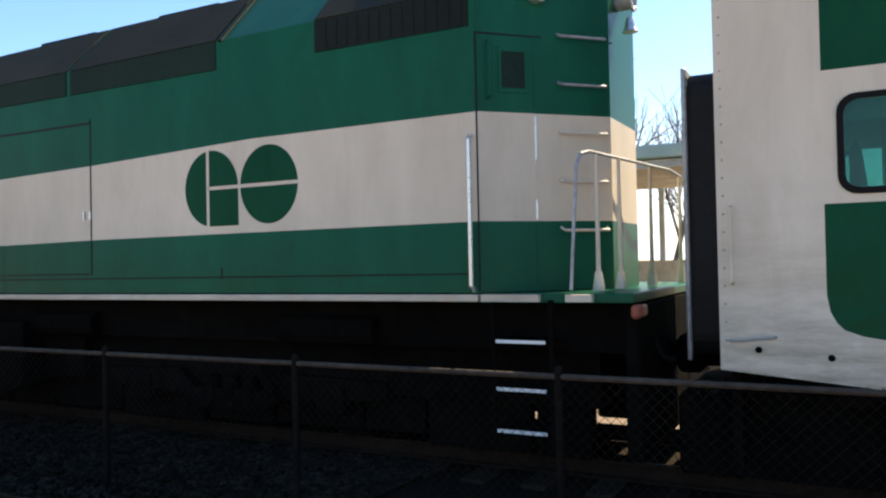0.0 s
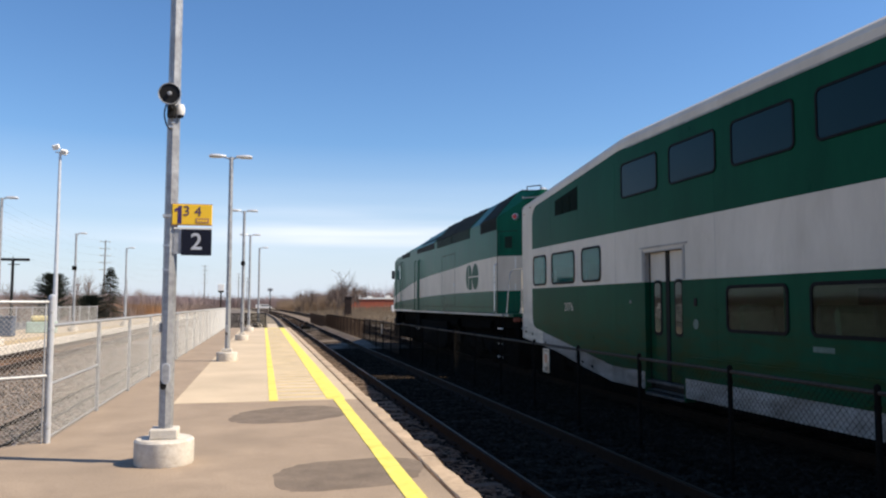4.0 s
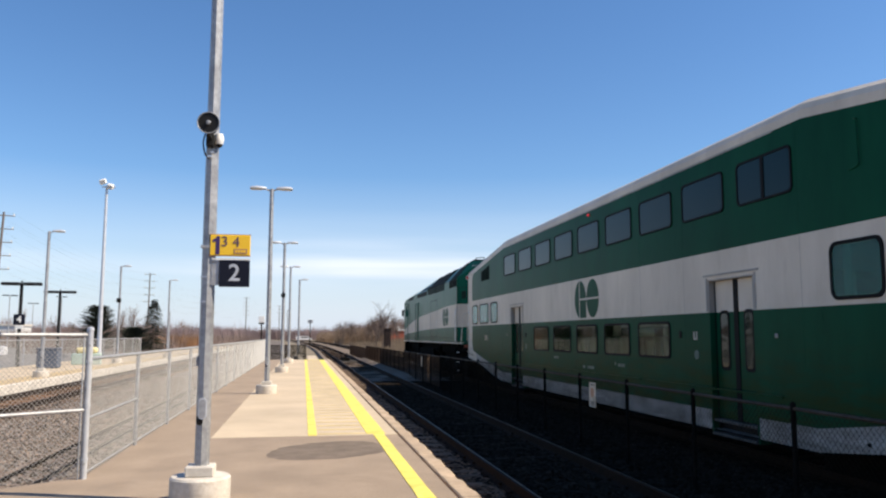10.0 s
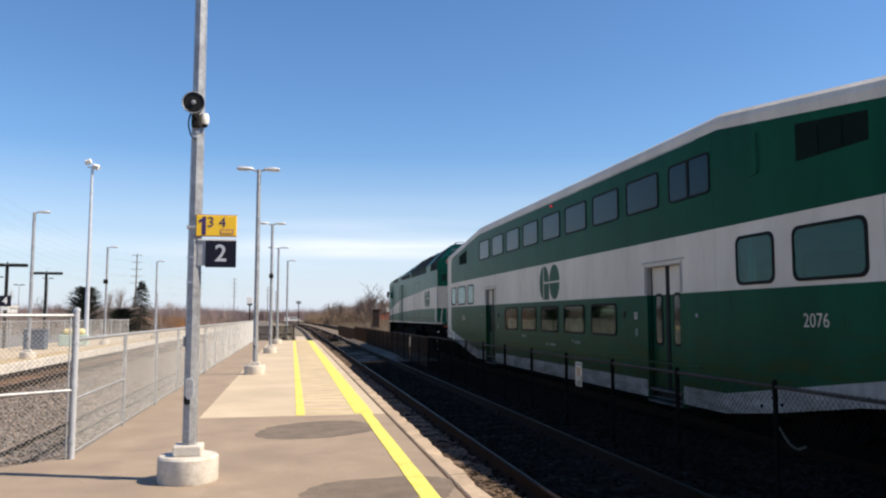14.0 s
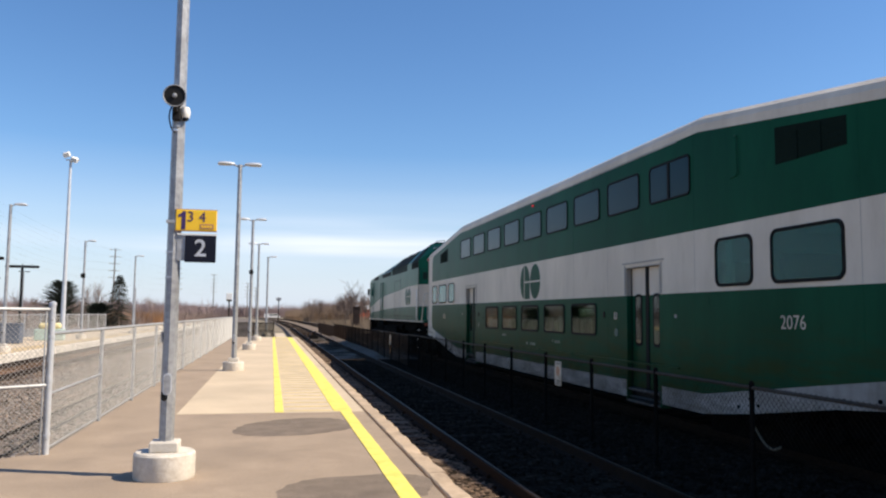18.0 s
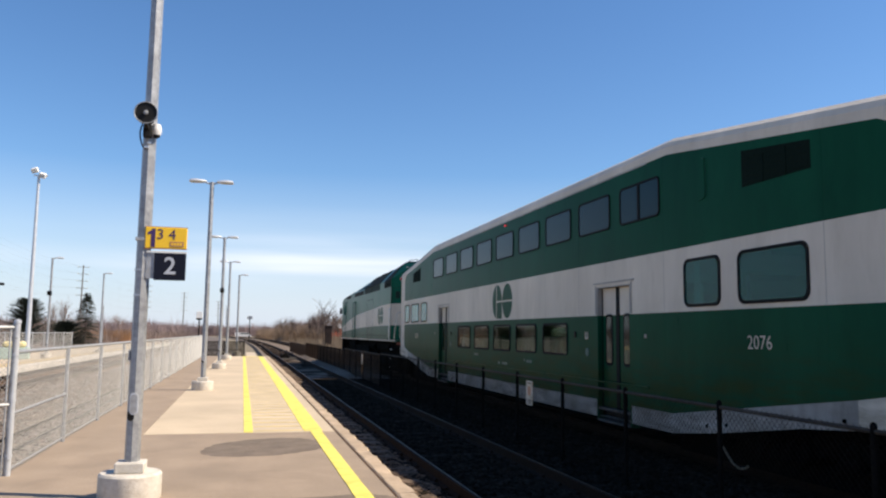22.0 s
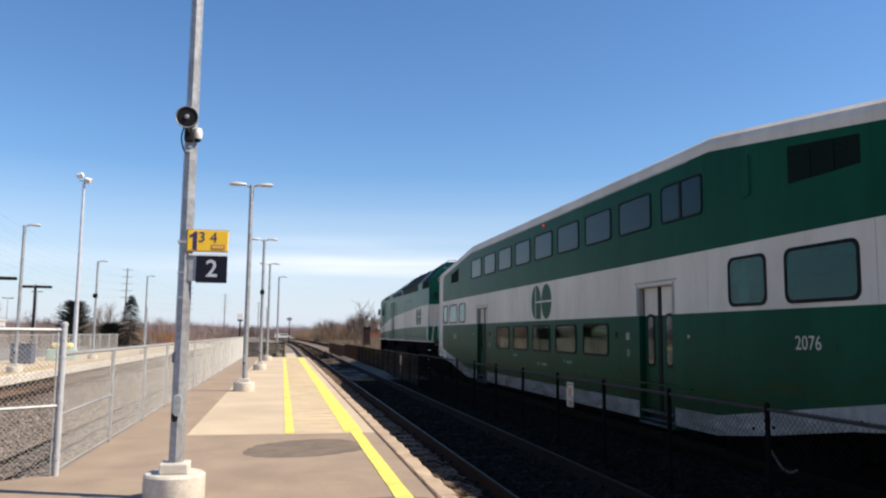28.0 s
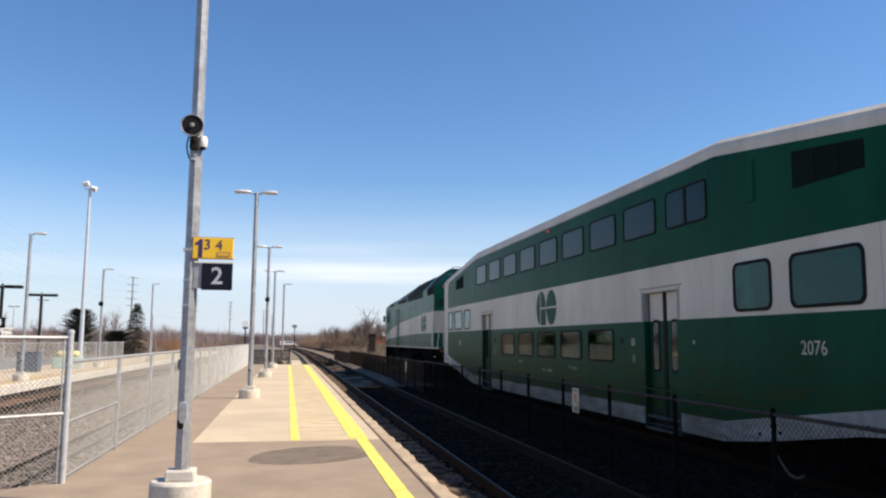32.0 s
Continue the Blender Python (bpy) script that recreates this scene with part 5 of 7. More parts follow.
def locomotive():
    LX = 1.58                                     # half the body's width
    e = thing("diesel_locomotive", "green and white diesel locomotive with a white stripe on the rails", "locomotive", (TRAIN_X, 33.8, RAIL))

    def roof(y):
        return lerp(y, ((-1, 4.78), (0, 4.78), (1.8, 4.68), (5, 4.66), (7.4, 4.63), (11.7, 4.44), (15.0, 4.26), (16.7, 4.12), (17.3, 3.98)))

    def shoulder(y):
        return lerp(y, ((-1, 4.0), (5, 3.95), (14, 3.90), (16.6, 3.80), (17.3, 3.66)))

    def s_top(y):
        return lerp(y, ((-1, 2.925), (2.5, 2.915), (4.8, 2.82), (7, 2.76), (9.5, 2.68), (11.2, 2.61), (13, 2.47), (14.5, 2.30), (15.8, 2.17), (17, 2.0), (18, 1.85)))

    def s_bot(y):
        return lerp(y, ((-1, 1.975), (4.8, 1.965), (8, 1.93), (11, 1.87), (15.8, 1.74), (18, 1.6)))

    ys = [0, 0.02, 1, 2.5, 3.6, 4.8, 6, 7.4, 8.5, 9.5, 10.5, 11.2, 12, 13, 14, 14.5, 15.2, 15.8, 16.6, 17.3]
    b = Shape(OFF)
    for side in (-1, 1):
        x = side * LX
        for y0, y1 in zip(ys, ys[1:]):
            for lo, hi, m in ((lambda y: 1.36, s_bot, 0), (s_bot, s_top, 1), (s_top, shoulder, 0)):
                b.face([(x, y0, lo(y0)), (x, y1, lo(y1)), (x, y1, hi(y1)), (x, y0, hi(y0))], m)
            b.face([(x, y0, shoulder(y0)), (x, y1, shoulder(y1)), (x - side * 0.62, y1, roof(y1) - 0.04), (x - side * 0.62, y0, roof(y0) - 0.04)], 0)
        # bevelled rear corner: from the side to the narrow end face
        cut, dy = (0.95 if side < 0 else 1.28), -0.92
        pr = [(x, 0.0), (x - side * cut, dy)]
        xe = x - side * cut
        for lo, hi, m in ((1.36, 1.975, 0), (1.975, 2.925, 1), (2.925, 4.0, 0)):
            b.face([(x, 0, lo), (xe, dy, lo), (xe, dy, hi), (x, 0, hi)], m)
        b.face([(x, 0, 4.0), (xe, dy, 4.0), (xe, dy, 4.69), (x - side * 0.62, -0.02, 4.74)], 0)
        # nose: side of the cab tapers to the front
        nose = [(17.3, LX), (18.35, 1.45), (18.85, 0.95)]
        for (ya, xa), (yb, xb) in zip(nose, nose[1:]):
            for lo, hi, m in (((1.36, 1.36), (s_bot(ya), s_bot(yb)), 0), ((s_bot(ya), s_bot(yb)), (s_top(ya), s_top(yb) - 0.1), 1), ((s_top(ya), s_top(yb) - 0.1), (2.7, 2.6), 0)):
                b.face([(side * xa, ya, lo[0]), (side * xb, yb, lo[1]), (side * xb, yb, hi[1]), (side * xa, ya, hi[0])], m)
        b.face([(x, 17.3, 2.7), (side * 1.45, 18.35, 2.6), (side * 1.3, 17.55, 3.6), (x - side * 0.05, 17.25, 3.6)], 0)
        b.face([(x, 17.3, 2.7), (x, 17.3, 3.6), (x - side * 0.05, 17.25, 3.6)], 0)
        b.face([(side * 1.3, 17.55, 3.6), (x, 17.3, 3.6), (x - side * 0.62, 17.3, roof(17.3) - 0.04)], 0)
    for lo, hi, m in ((1.36, 1.975, 0), (1.975, 2.925, 1), (2.925, 4.69, 0)):
        b.face([(-0.63, -0.92, lo), (0.30, -0.92, lo), (0.30, -0.92, hi), (-0.63, -0.92, hi)], m)
    b.face([(-0.95, 18.85, 1.36), (0.95, 18.85, 1.36), (0.95, 18.85, 2.6), (-0.95, 18.85, 2.6)], 0)
    b.face([(-0.95, 18.85, 2.6), (0.95, 18.85, 2.6), (1.45, 18.35, 2.6), (1.3, 17.55, 3.6), (-1.3, 17.55, 3.6), (-1.45, 18.35, 2.6)], 0)
    b.face([(-1.3, 17.55, 3.6), (1.3, 17.55, 3.6), (0.96, 17.3, roof(17.3) - 0.04), (-0.96, 17.3, roof(17.3) - 0.04)], 0)
    rr = [(-0.96, -0.04), (-0.7, 0.02), (0, 0.05), (0.7, 0.02), (0.96, -0.04)]
    b.loft([[(x, y, roof(y) + h) for x, h in rr] for y in [-0.02] + ys[1:]], 0, False, False)
    b.face([(-0.63, -0.92, 4.69), (0.30, -0.92, 4.69), (0.96, -0.02, 4.74), (-0.96, -0.02, 4.74)], 0)
    b.face([(-1.58, 0, 1.36), (-0.63, -0.92, 1.36), (0.30, -0.92, 1.36), (1.58, 0, 1.36), (1.58, 17.3, 1.36), (-1.58, 17.3, 1.36)], 0)
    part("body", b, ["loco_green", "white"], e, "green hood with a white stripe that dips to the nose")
    for side in (-1, 1):
        x = side * LX
        part("sill", Shape(OFF).box(x - side * 0.04, 0.0, 1.285, x + side * 0.03, 17.3, 1.345, c=0.008).box(x - side * 0.1, -0.55, 1.285, x + side * 0.03, -0.03, 1.345).box(x - side * 0.1, -1.0, 1.285, x + side * 0.03, -0.78, 1.345), "white", e, "white painted sill line")

        def slope(y, f, out=0.0):
            """A point on the slanting roof side, at a fraction of its height."""
            return (x - side * (0.62 * f - out * 0.83), y, shoulder(y) + (roof(y) - 0.04 - shoulder(y)) * f + out * 0.55)

        def slab(name, y0, y1, f0, f1, lab, material="roof_grey"):
            s = Shape(OFF)
            a = [slope(y0, f0), slope(y1, f0), slope(y1, f1), slope(y0, f1)]
            c = [slope(y0, f0, 0.015), slope(y1, f0, 0.015), slope(y1, f1, 0.015), slope(y0, f1, 0.015)]
            s.loft([a, c], 0, True)
            p = part(name, s, material, e, lab)
            return p

        def upright(y0, y1):
            v = part("side_vent", Shape(OFF).prism([(y0, 3.69), (y1, 3.70), (y1, shoulder(y1) - 0.02), (y0, shoulder(y0) - 0.02)], "x", x - side * 0.01, x + side * 0.008), "roof_grey", e, "dark slotted side vent")
            for k in range(3):
                part("slat", Shape(OFF).box(x, y0 + 0.03, 3.73 + 0.06 * k, x + side * 0.02, y1 - 0.03, 3.745 + 0.06 * k), "black", v)

        # the dark screens start below the fold and run over the slope
        for y0, y1 in ((0.05, 1.68), (2.95, 5.2), (5.28, 7.65)):
            lw = part("lower_screen", Shape(OFF).prism([(y0, 3.67), (y1, 3.67), (y1, shoulder(y1) - 0.005), (y0, shoulder(y0) - 0.005)], "x", x - side * 0.01, x + side * 0.012), "roof_grey" if y0 < 1 else "green_screen", e, "dark upright intake screen")
            for k in range(int((y1 - y0) / 0.12) if y0 < 1 else 0):
                yy = y0 + 0.06 + 0.12 * k
                part("slat", Shape(OFF).box(x + side * 0.01, yy - 0.008, 3.69, x + side * 0.02, yy + 0.008, shoulder(yy) - 0.03), "roof_grey", lw)
            slab("roof_screen", y0, y1, 0.0, 0.97, "grey screened air intake on the slanting roof, sky sheen in its grey", "screen_grey")
        upright(8.15, 11.5)
        slab("roof_vent", 8.2, 11.2, 0.20, 0.42, "narrow dark slotted vent")
        upright(13.2, 15.2)
        slab("roof_vent", 13.4, 14.9, 0.20, 0.42, "narrow dark slotted vent")
        for yy in (2.88, 7.72, 7.95):
            part("roof_rib", Shape(OFF).loft([[slope(yy - 0.03, -0.02, 0.0), slope(yy + 0.03, -0.02, 0.0), slope(yy + 0.03, 0.98, 0.0), slope(yy - 0.03, 0.98, 0.0)], [slope(yy - 0.03, -0.02, 0.02), slope(yy + 0.03, -0.02, 0.02), slope(yy + 0.03, 0.98, 0.02), slope(yy - 0.03, 0.98, 0.02)]], 0, True), "green_screen", e)
        emblem(side, 2.66, 2.445, 0.395, 0.365, e, LX)
        # side door and its seams
        def seam_box(y0, y1, z0, z1, m="black"):
            return Shape(OFF).box(x, y0, z0, x + side * 0.004, y1, z1)
        dr = Shape(OFF)
        for y0, y1, z0, z1 in ((4.87, 4.89, 1.58, 3.36), (6.84, 6.86, 1.56, 3.28), (4.87, 6.86, 3.30, 3.325), (4.87, 6.86, 1.57, 1.585), (0.02, 16.5, 1.515, 1.53), (2.9, 2.92, 1.5, 1.62), (9.4, 9.42, 1.5, 1.62), (16.9, 16.92, 1.4, 3.5), (15.05, 15.07, 1.4, 3.5)):
            dr.box(x, y0, z0, x + side * 0.004, y1, z1)
        part("panel_seams", dr, "black", e, "thin dark seams of the side doors")
        for yy in (5.05, 4.95):
            part("hinge", Shape(OFF).tube((x + side * 0.01, yy - 0.06, 2.2), (x + side * 0.01, yy - 0.06, 2.3), 0.012, 0.012, 6), "steel", e)
        for yy, z0, z1 in ((10.9, 1.35, 3.4), (11.72, 1.35, 3.42), (15.1, 1.36, 3.55), (16.35, 1.36, 3.6)):
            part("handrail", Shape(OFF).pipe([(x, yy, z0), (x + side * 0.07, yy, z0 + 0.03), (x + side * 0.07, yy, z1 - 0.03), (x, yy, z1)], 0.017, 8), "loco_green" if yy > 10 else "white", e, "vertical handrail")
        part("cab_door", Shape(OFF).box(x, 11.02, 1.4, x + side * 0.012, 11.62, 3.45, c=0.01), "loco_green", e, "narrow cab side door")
        part("cab_window", Shape(OFF).box(x, 15.45, 2.75, x + side * 0.014, 16.3, 3.45, c=0.03), "pane", e, "dark cab side window")
        part("mirror", Shape(OFF).box(x + side * 0.06, 16.95, 2.82, x + side * 0.20, 17.02, 3.22, c=0.02).tube((x, 17.0, 3.1), (x + side * 0.1, 17.0, 3.1), 0.015, 0.015, 6), "black", e, "black wing mirror beside the cab")
        part("corner_rail", Shape(OFF).pipe([(x, 0.04, 1.38), (x + side * 0.06, 0.04, 1.42), (x + side * 0.06, 0.04, 2.68), (x, 0.05, 2.72)], 0.02, 8), "steel", e, "bright steel corner handrail")
        # bevel fittings: marker lamp, small window, rungs, seam
        ux, uy = (0.725, -0.689) if side < 0 else (-0.812, -0.584)
        nx, ny = (-0.689, -0.725) if side < 0 else (0.584, -0.812)

        def facet(u, z, out=0.0):
            """A point on the bevelled rear corner, u metres in from the side edge."""
            return (x + ux * u + nx * out, uy * u + ny * out, z)

        def fslab(name, u0, u1, z0, z1, t, m, lab="", par=None):
            s = Shape(OFF)
            s.loft([[facet(u0, z0), facet(u1, z0), facet(u1, z1), facet(u0, z1)], [facet(u0, z0, t), facet(u1, z0, t), facet(u1, z1, t), facet(u0, z1, t)]], 0, True)
            return part(name, s, m, par or e, lab)

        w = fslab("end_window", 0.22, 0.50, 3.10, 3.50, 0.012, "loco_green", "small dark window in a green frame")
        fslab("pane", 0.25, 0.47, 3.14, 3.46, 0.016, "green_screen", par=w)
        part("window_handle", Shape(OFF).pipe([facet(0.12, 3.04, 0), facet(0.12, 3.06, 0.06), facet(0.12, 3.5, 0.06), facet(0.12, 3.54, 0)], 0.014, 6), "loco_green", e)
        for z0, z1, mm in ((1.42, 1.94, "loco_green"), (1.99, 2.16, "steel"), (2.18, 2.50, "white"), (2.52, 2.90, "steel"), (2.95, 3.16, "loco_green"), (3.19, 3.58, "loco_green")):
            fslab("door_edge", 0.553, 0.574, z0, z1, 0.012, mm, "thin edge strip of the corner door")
        fslab("corner_seam", 0.004, 0.018, 1.37, 3.60, 0.006, "black", "dark seam along the body corner")
        fslab("panel_line", 0.0, 1.36, 3.60, 3.615, 0.006, "black")
        for k in range(8):
            zz = 1.89 + 0.432 * k
            if zz < 4.5:
                part("ladder_rung", Shape(OFF).pipe([facet(0.80, zz + 0.03, 0), facet(0.81, zz, 0.07), facet(1.25, zz, 0.07), facet(1.26, zz + 0.03, 0)], 0.014, 6), "white" if zz < 3.0 else "galv", e, "ladder rung")
        ml = Shape(OFF)
        c0, c1 = Vector(facet(0.60, 3.99, 0.0)), Vector(facet(0.60, 3.99, 0.10))
        ml.tube(c0, c1, 0.095, 0.088, 16)
        lampo = part("marker_lamp", ml, "steel", e, "round silver marker lamp")
        part("lens", Shape(OFF).tube(c1, c1 + (c1 - c0) * 0.55, 0.070, 0.050, 14), "lens_red", lampo, "red lens")
        part("lens", Shape(OFF).tube(c1, c1 + (c1 - c0) * 0.10, 0.088, 0.080, 14), "lens", lampo, "clear lens ring")
        # rear railing, steps
        rl = Shape(OFF)
        if side < 0:
            rl.pipe([(-1.57, -0.82, 1.38), (-1.49, -0.86, 2.40), (-1.44, -0.88, 2.50), (-1.32, -0.92, 2.53), (0.70, -1.17, 2.55), (1.3, -1.17, 2.53)], 0.015, 8)
            part("rear_rail", rl, "galv", e, "grey tubular end railing")
            for px, py in ((-1.19, -0.94), (-0.70, -1.0), (0.10, -1.10), (1.2, -1.17)):
                part("rail_post", Shape(OFF).tube((px, py, 1.36), (px, py, 2.53), 0.022, 0.016, 8).tube((px, py, 1.36), (px, py, 1.52), 0.055, 0.032, 8), "white", e, "white railing post")
        for k, zz in enumerate((0.95, 0.55, 0.20)):
            part("step", Shape(OFF).box(x - side * 0.25, -0.62, zz - 0.02, x + side * 0.02, -0.14, zz + 0.02), "under", e)
            part("step_edge", Shape(OFF).box(x + side * 0.02, -0.60, zz - 0.012, x + side * 0.03, -0.16, zz + 0.016), "sign_white", e, "white edge of a step")
        part("step_side", Shape(OFF).box(x - side * 0.03, -0.66, 0.1, x, -0.62, 1.3).box(x - side * 0.03, -0.14, 0.1, x, -0.10, 1.3), "under", e)
        part("receptacle", Shape(OFF).box(side * 1.54, -1.35, 1.15, side * 1.35, -1.29, 1.26, c=0.02), "brick_red", e, "dull red connector cover under the deck")
        part("receptacle", Shape(OFF).box(side * 1.32, -1.34, 1.15, side * 1.15, -1.29, 1.25, c=0.02), "sign_orange", e, "dull orange connector cover under the deck")
        part("buffer_hose", Shape(OFF).pipe([(side * 0.85 + 0.02 * k, -1.25 - 0.03 * k, 1.15 - 0.14 * k + 0.012 * k * k) for k in range(8)], 0.03, 6), "rubber", e, "black connecting cable")
        ft = Shape(OFF)
        ft.prism([(6.2, 0.25), (6.6, 0.10), (11.2, 0.10), (11.6, 0.25), (11.6, 1.0), (6.2, 1.0)], "x", x - side * 0.05, x - side * 0.5)
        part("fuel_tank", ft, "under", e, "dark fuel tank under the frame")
        for yy in (1.2, 5.1, 12.2, 16.0):
            part("air_tank", Shape(OFF).tube((x - side * 0.3, yy, 0.98), (x - side * 0.3, yy + 1.1, 0.98), 0.16, 0.16, 12), "under", e)
        part("step_well", Shape(OFF).box(x - side * 0.2, 10.95, 0.2, x, 11.65, 1.28), "under", e)
        part("step_well", Shape(OFF).box(x - side * 0.2, 16.4, 0.2, x, 17.0, 1.28), "under", e)
        part("underframe_box", Shape(OFF).box(x - side * 0.35, 5.5, 0.3, x - side * 1.2, 12.3, 1.2, c=0.03), "under", e)
        # boxes added to fill the underside; small gaps let bright specks through
        part("brake_gear", Shape(OFF).box(x - side * 0.5, -0.9, 0.34, x - side * 1.3, 17.6, 1.0), "under", e, "filler boxes for gear under the frame, blackened for shade")
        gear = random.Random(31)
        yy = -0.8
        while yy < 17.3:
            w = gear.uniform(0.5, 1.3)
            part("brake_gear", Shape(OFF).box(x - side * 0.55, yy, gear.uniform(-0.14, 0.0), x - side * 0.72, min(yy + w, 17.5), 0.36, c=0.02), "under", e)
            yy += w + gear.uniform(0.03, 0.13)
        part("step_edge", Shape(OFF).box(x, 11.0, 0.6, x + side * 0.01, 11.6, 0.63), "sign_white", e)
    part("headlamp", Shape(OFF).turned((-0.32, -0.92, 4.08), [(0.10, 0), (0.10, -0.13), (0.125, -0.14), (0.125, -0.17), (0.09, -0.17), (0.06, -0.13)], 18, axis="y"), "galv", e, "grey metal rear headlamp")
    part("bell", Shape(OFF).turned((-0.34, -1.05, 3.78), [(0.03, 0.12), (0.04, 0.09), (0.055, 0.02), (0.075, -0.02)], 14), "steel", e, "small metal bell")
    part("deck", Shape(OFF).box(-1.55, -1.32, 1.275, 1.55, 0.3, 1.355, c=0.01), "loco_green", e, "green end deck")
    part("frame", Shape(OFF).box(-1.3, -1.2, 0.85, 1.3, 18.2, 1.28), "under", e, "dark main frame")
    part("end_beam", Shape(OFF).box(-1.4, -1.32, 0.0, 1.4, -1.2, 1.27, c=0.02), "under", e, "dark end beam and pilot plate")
    part("coupler", Shape(OFF).box(-0.12, -1.9, 0.62, 0.12, -1.0, 0.84, c=0.03), "under", e)
    part("plough", Shape(OFF).prism([(-1.4, 0.0), (1.4, 0.0), (1.4, 0.9), (-1.4, 0.9)], "y", 18.2, 18.5), "black", e, "black front plough")
    part("windscreen", Shape(OFF).face([(-1.2, 18.22, 2.78), (1.2, 18.22, 2.78), (1.15, 17.64, 3.48), (-1.15, 17.64, 3.48)]), "pane", e, "dark windscreen")
    for y0, y1, w, h in ((0.05, 0.5, 0.35, 0.05), (3.6, 4.6, 0.5, 0.045), (5.7, 6.8, 0.5, 0.05), (8.8, 9.2, 0.2, 0.09), (12, 12.6, 0.3, 0.08), (2.1, 2.25, 0.05, 0.07), (7.8, 7.95, 0.05, 0.06)):
        yy = (y0 + y1) / 2
        part("roof_fitting", Shape(OFF).box(-0.78 - w * 0.1, y0, roof(yy) - 0.05, -0.78 + w, y1, roof(yy) + h, c=0.02), "roof_grey", e, "dark exhaust or hatch on the roof")
    part("roof_railing", Shape(OFF).pipe([(-0.88, -0.55, 4.68), (-0.88, -0.55, 4.81), (-0.60, -0.86, 4.81), (-0.60, -0.86, 4.68)], 0.014, 6), "black", e, "low black roof railing")
    for px in (-0.52, 0.05):
        part("roof_lamp", Shape(OFF).box(px - 0.10, -0.90, 4.68, px + 0.10, -0.70, 4.72, c=0.02).turned((px, -0.80, 4.72), [(0.075, 0.0), (0.075, 0.02), (0.05, 0.045), (0.01, 0.055)], 14), "steel", e, "bright metal roof lamp at the rear edge")
    bogie(e, 3.2, (-1.35, 1.35), 0.5, 2.0)
    bogie(e, 14.3, (-1.35, 1.35), 0.5, 2.0)
    return e


loco = locomotive()
coach_a = coach()
WHEELS_A = list(WHEELS)
# unseen following coach, added for the shade it casts on the near track
coach_b = copy_thing(coach_a, pose(TRAIN_X, 18.7 - 26.1, RAIL))
for ob in bpy.data.objects:
    if ob.type == "MESH" and ob.data.materials and ob.data.materials[0] in (M["pane_clear"], M["pane_mid"]):
        ob.visible_shadow = False


# ---- platform things ----
def footing(parent, r=0.29, h=0.25):
    s = Shape().turned((0, 0, 0), [(r * 0.985, 0.0), (r, 0.01), (r, h - 0.02), (r - 0.018, h), (0.02, h)], 36)
    part("footing", s, "footing", parent, "round cast concrete footing", smooth=True)
    b = Shape().box(-0.135, -0.135, h, 0.135, 0.135, h + 0.10, c=0.012)
    part("base_cover", b, "footing", parent, "square buff base cover")
    return h + 0.10


def head(parent, x0, x1, y, z):
    """A flat paddle-shaped lamp head on a short arm."""
    sg = 1 if x1 > x0 else -1
    s = Shape()
    rows = []
    for f, w, t in ((0.0, 0.05, 0.035), (0.25, 0.12, 0.05), (0.6, 0.15, 0.06), (0.9, 0.13, 0.05), (1.0, 0.08, 0.025)):
        x = x0 + (x1 - x0) * f
        rows.append([(x, y - w, z), (x, y - w * 0.6, z + t), (x, y + w * 0.6, z + t), (x, y + w, z), (x, y + w * 0.8, z - 0.025), (x, y - w * 0.8, z - 0.025)])
    s.loft(rows, 0, True)
    lh = part("lamp_head", s, "galv_pale", parent, "flat grey lamp head", smooth=True)
    part("lens", Shape().box(x0 + (x1 - x0) * 0.3, y - 0.09, z - 0.035, x0 + (x1 - x0) * 0.92, y + 0.09, z - 0.022), "lens", lh)


def lamp_post(at, h, heads, group="platform lamp posts", label="galvanised lamp post with two flat heads on a concrete footing", r=0.072, turn=0.0):
    p = thing("lamp_post", label, "lamp post", at, turn, group)
    z0 = footing(p)
    part("pole", Shape().tube((0.008, 0, z0 - 0.02), (0.012, 0, h), r, r * 0.80, 8), "galv", p, "tapered galvanised pole")
    part("hand_hole", Shape().prism([(q[0] + 0.005, 0.90 + q[1]) for q in rounded(0.082, 0.21, 0.040)], "y", -r - 0.010, -r * 0.7), "galv_pale", p, "pale rim of the hand hole")
    part("hand_hole_cover", Shape().prism([(q[0] + 0.003, 0.90 + q[1]) for q in rounded(0.062, 0.18, 0.030)], "y", -r - 0.014, -r * 0.7), "galv", p, "oval hand-hole cover")
    part("hand_hole_edge", Shape().prism([(q[0] - 0.018, 0.79 + q[1]) for q in rounded(0.060, 0.10, 0.028)], "y", -r - 0.004, -r * 0.7), "black", p, "dark gap under the loose cover")
    for k in (1.95, 2.2):
        part("pole_band", Shape().turned((0, 0, k), [(r * 0.92, -0.008), (r * 0.92, 0.008)], 12), "galv_pale", p)
    for sg in heads:
        part("arm", Shape().tube((0, 0, h - 0.06), (sg * 0.18, 0, h), 0.025, 0.022, 8), "galv", p)
        head(p, sg * 0.14, sg * 0.60, 0, h + 0.01)
    return p


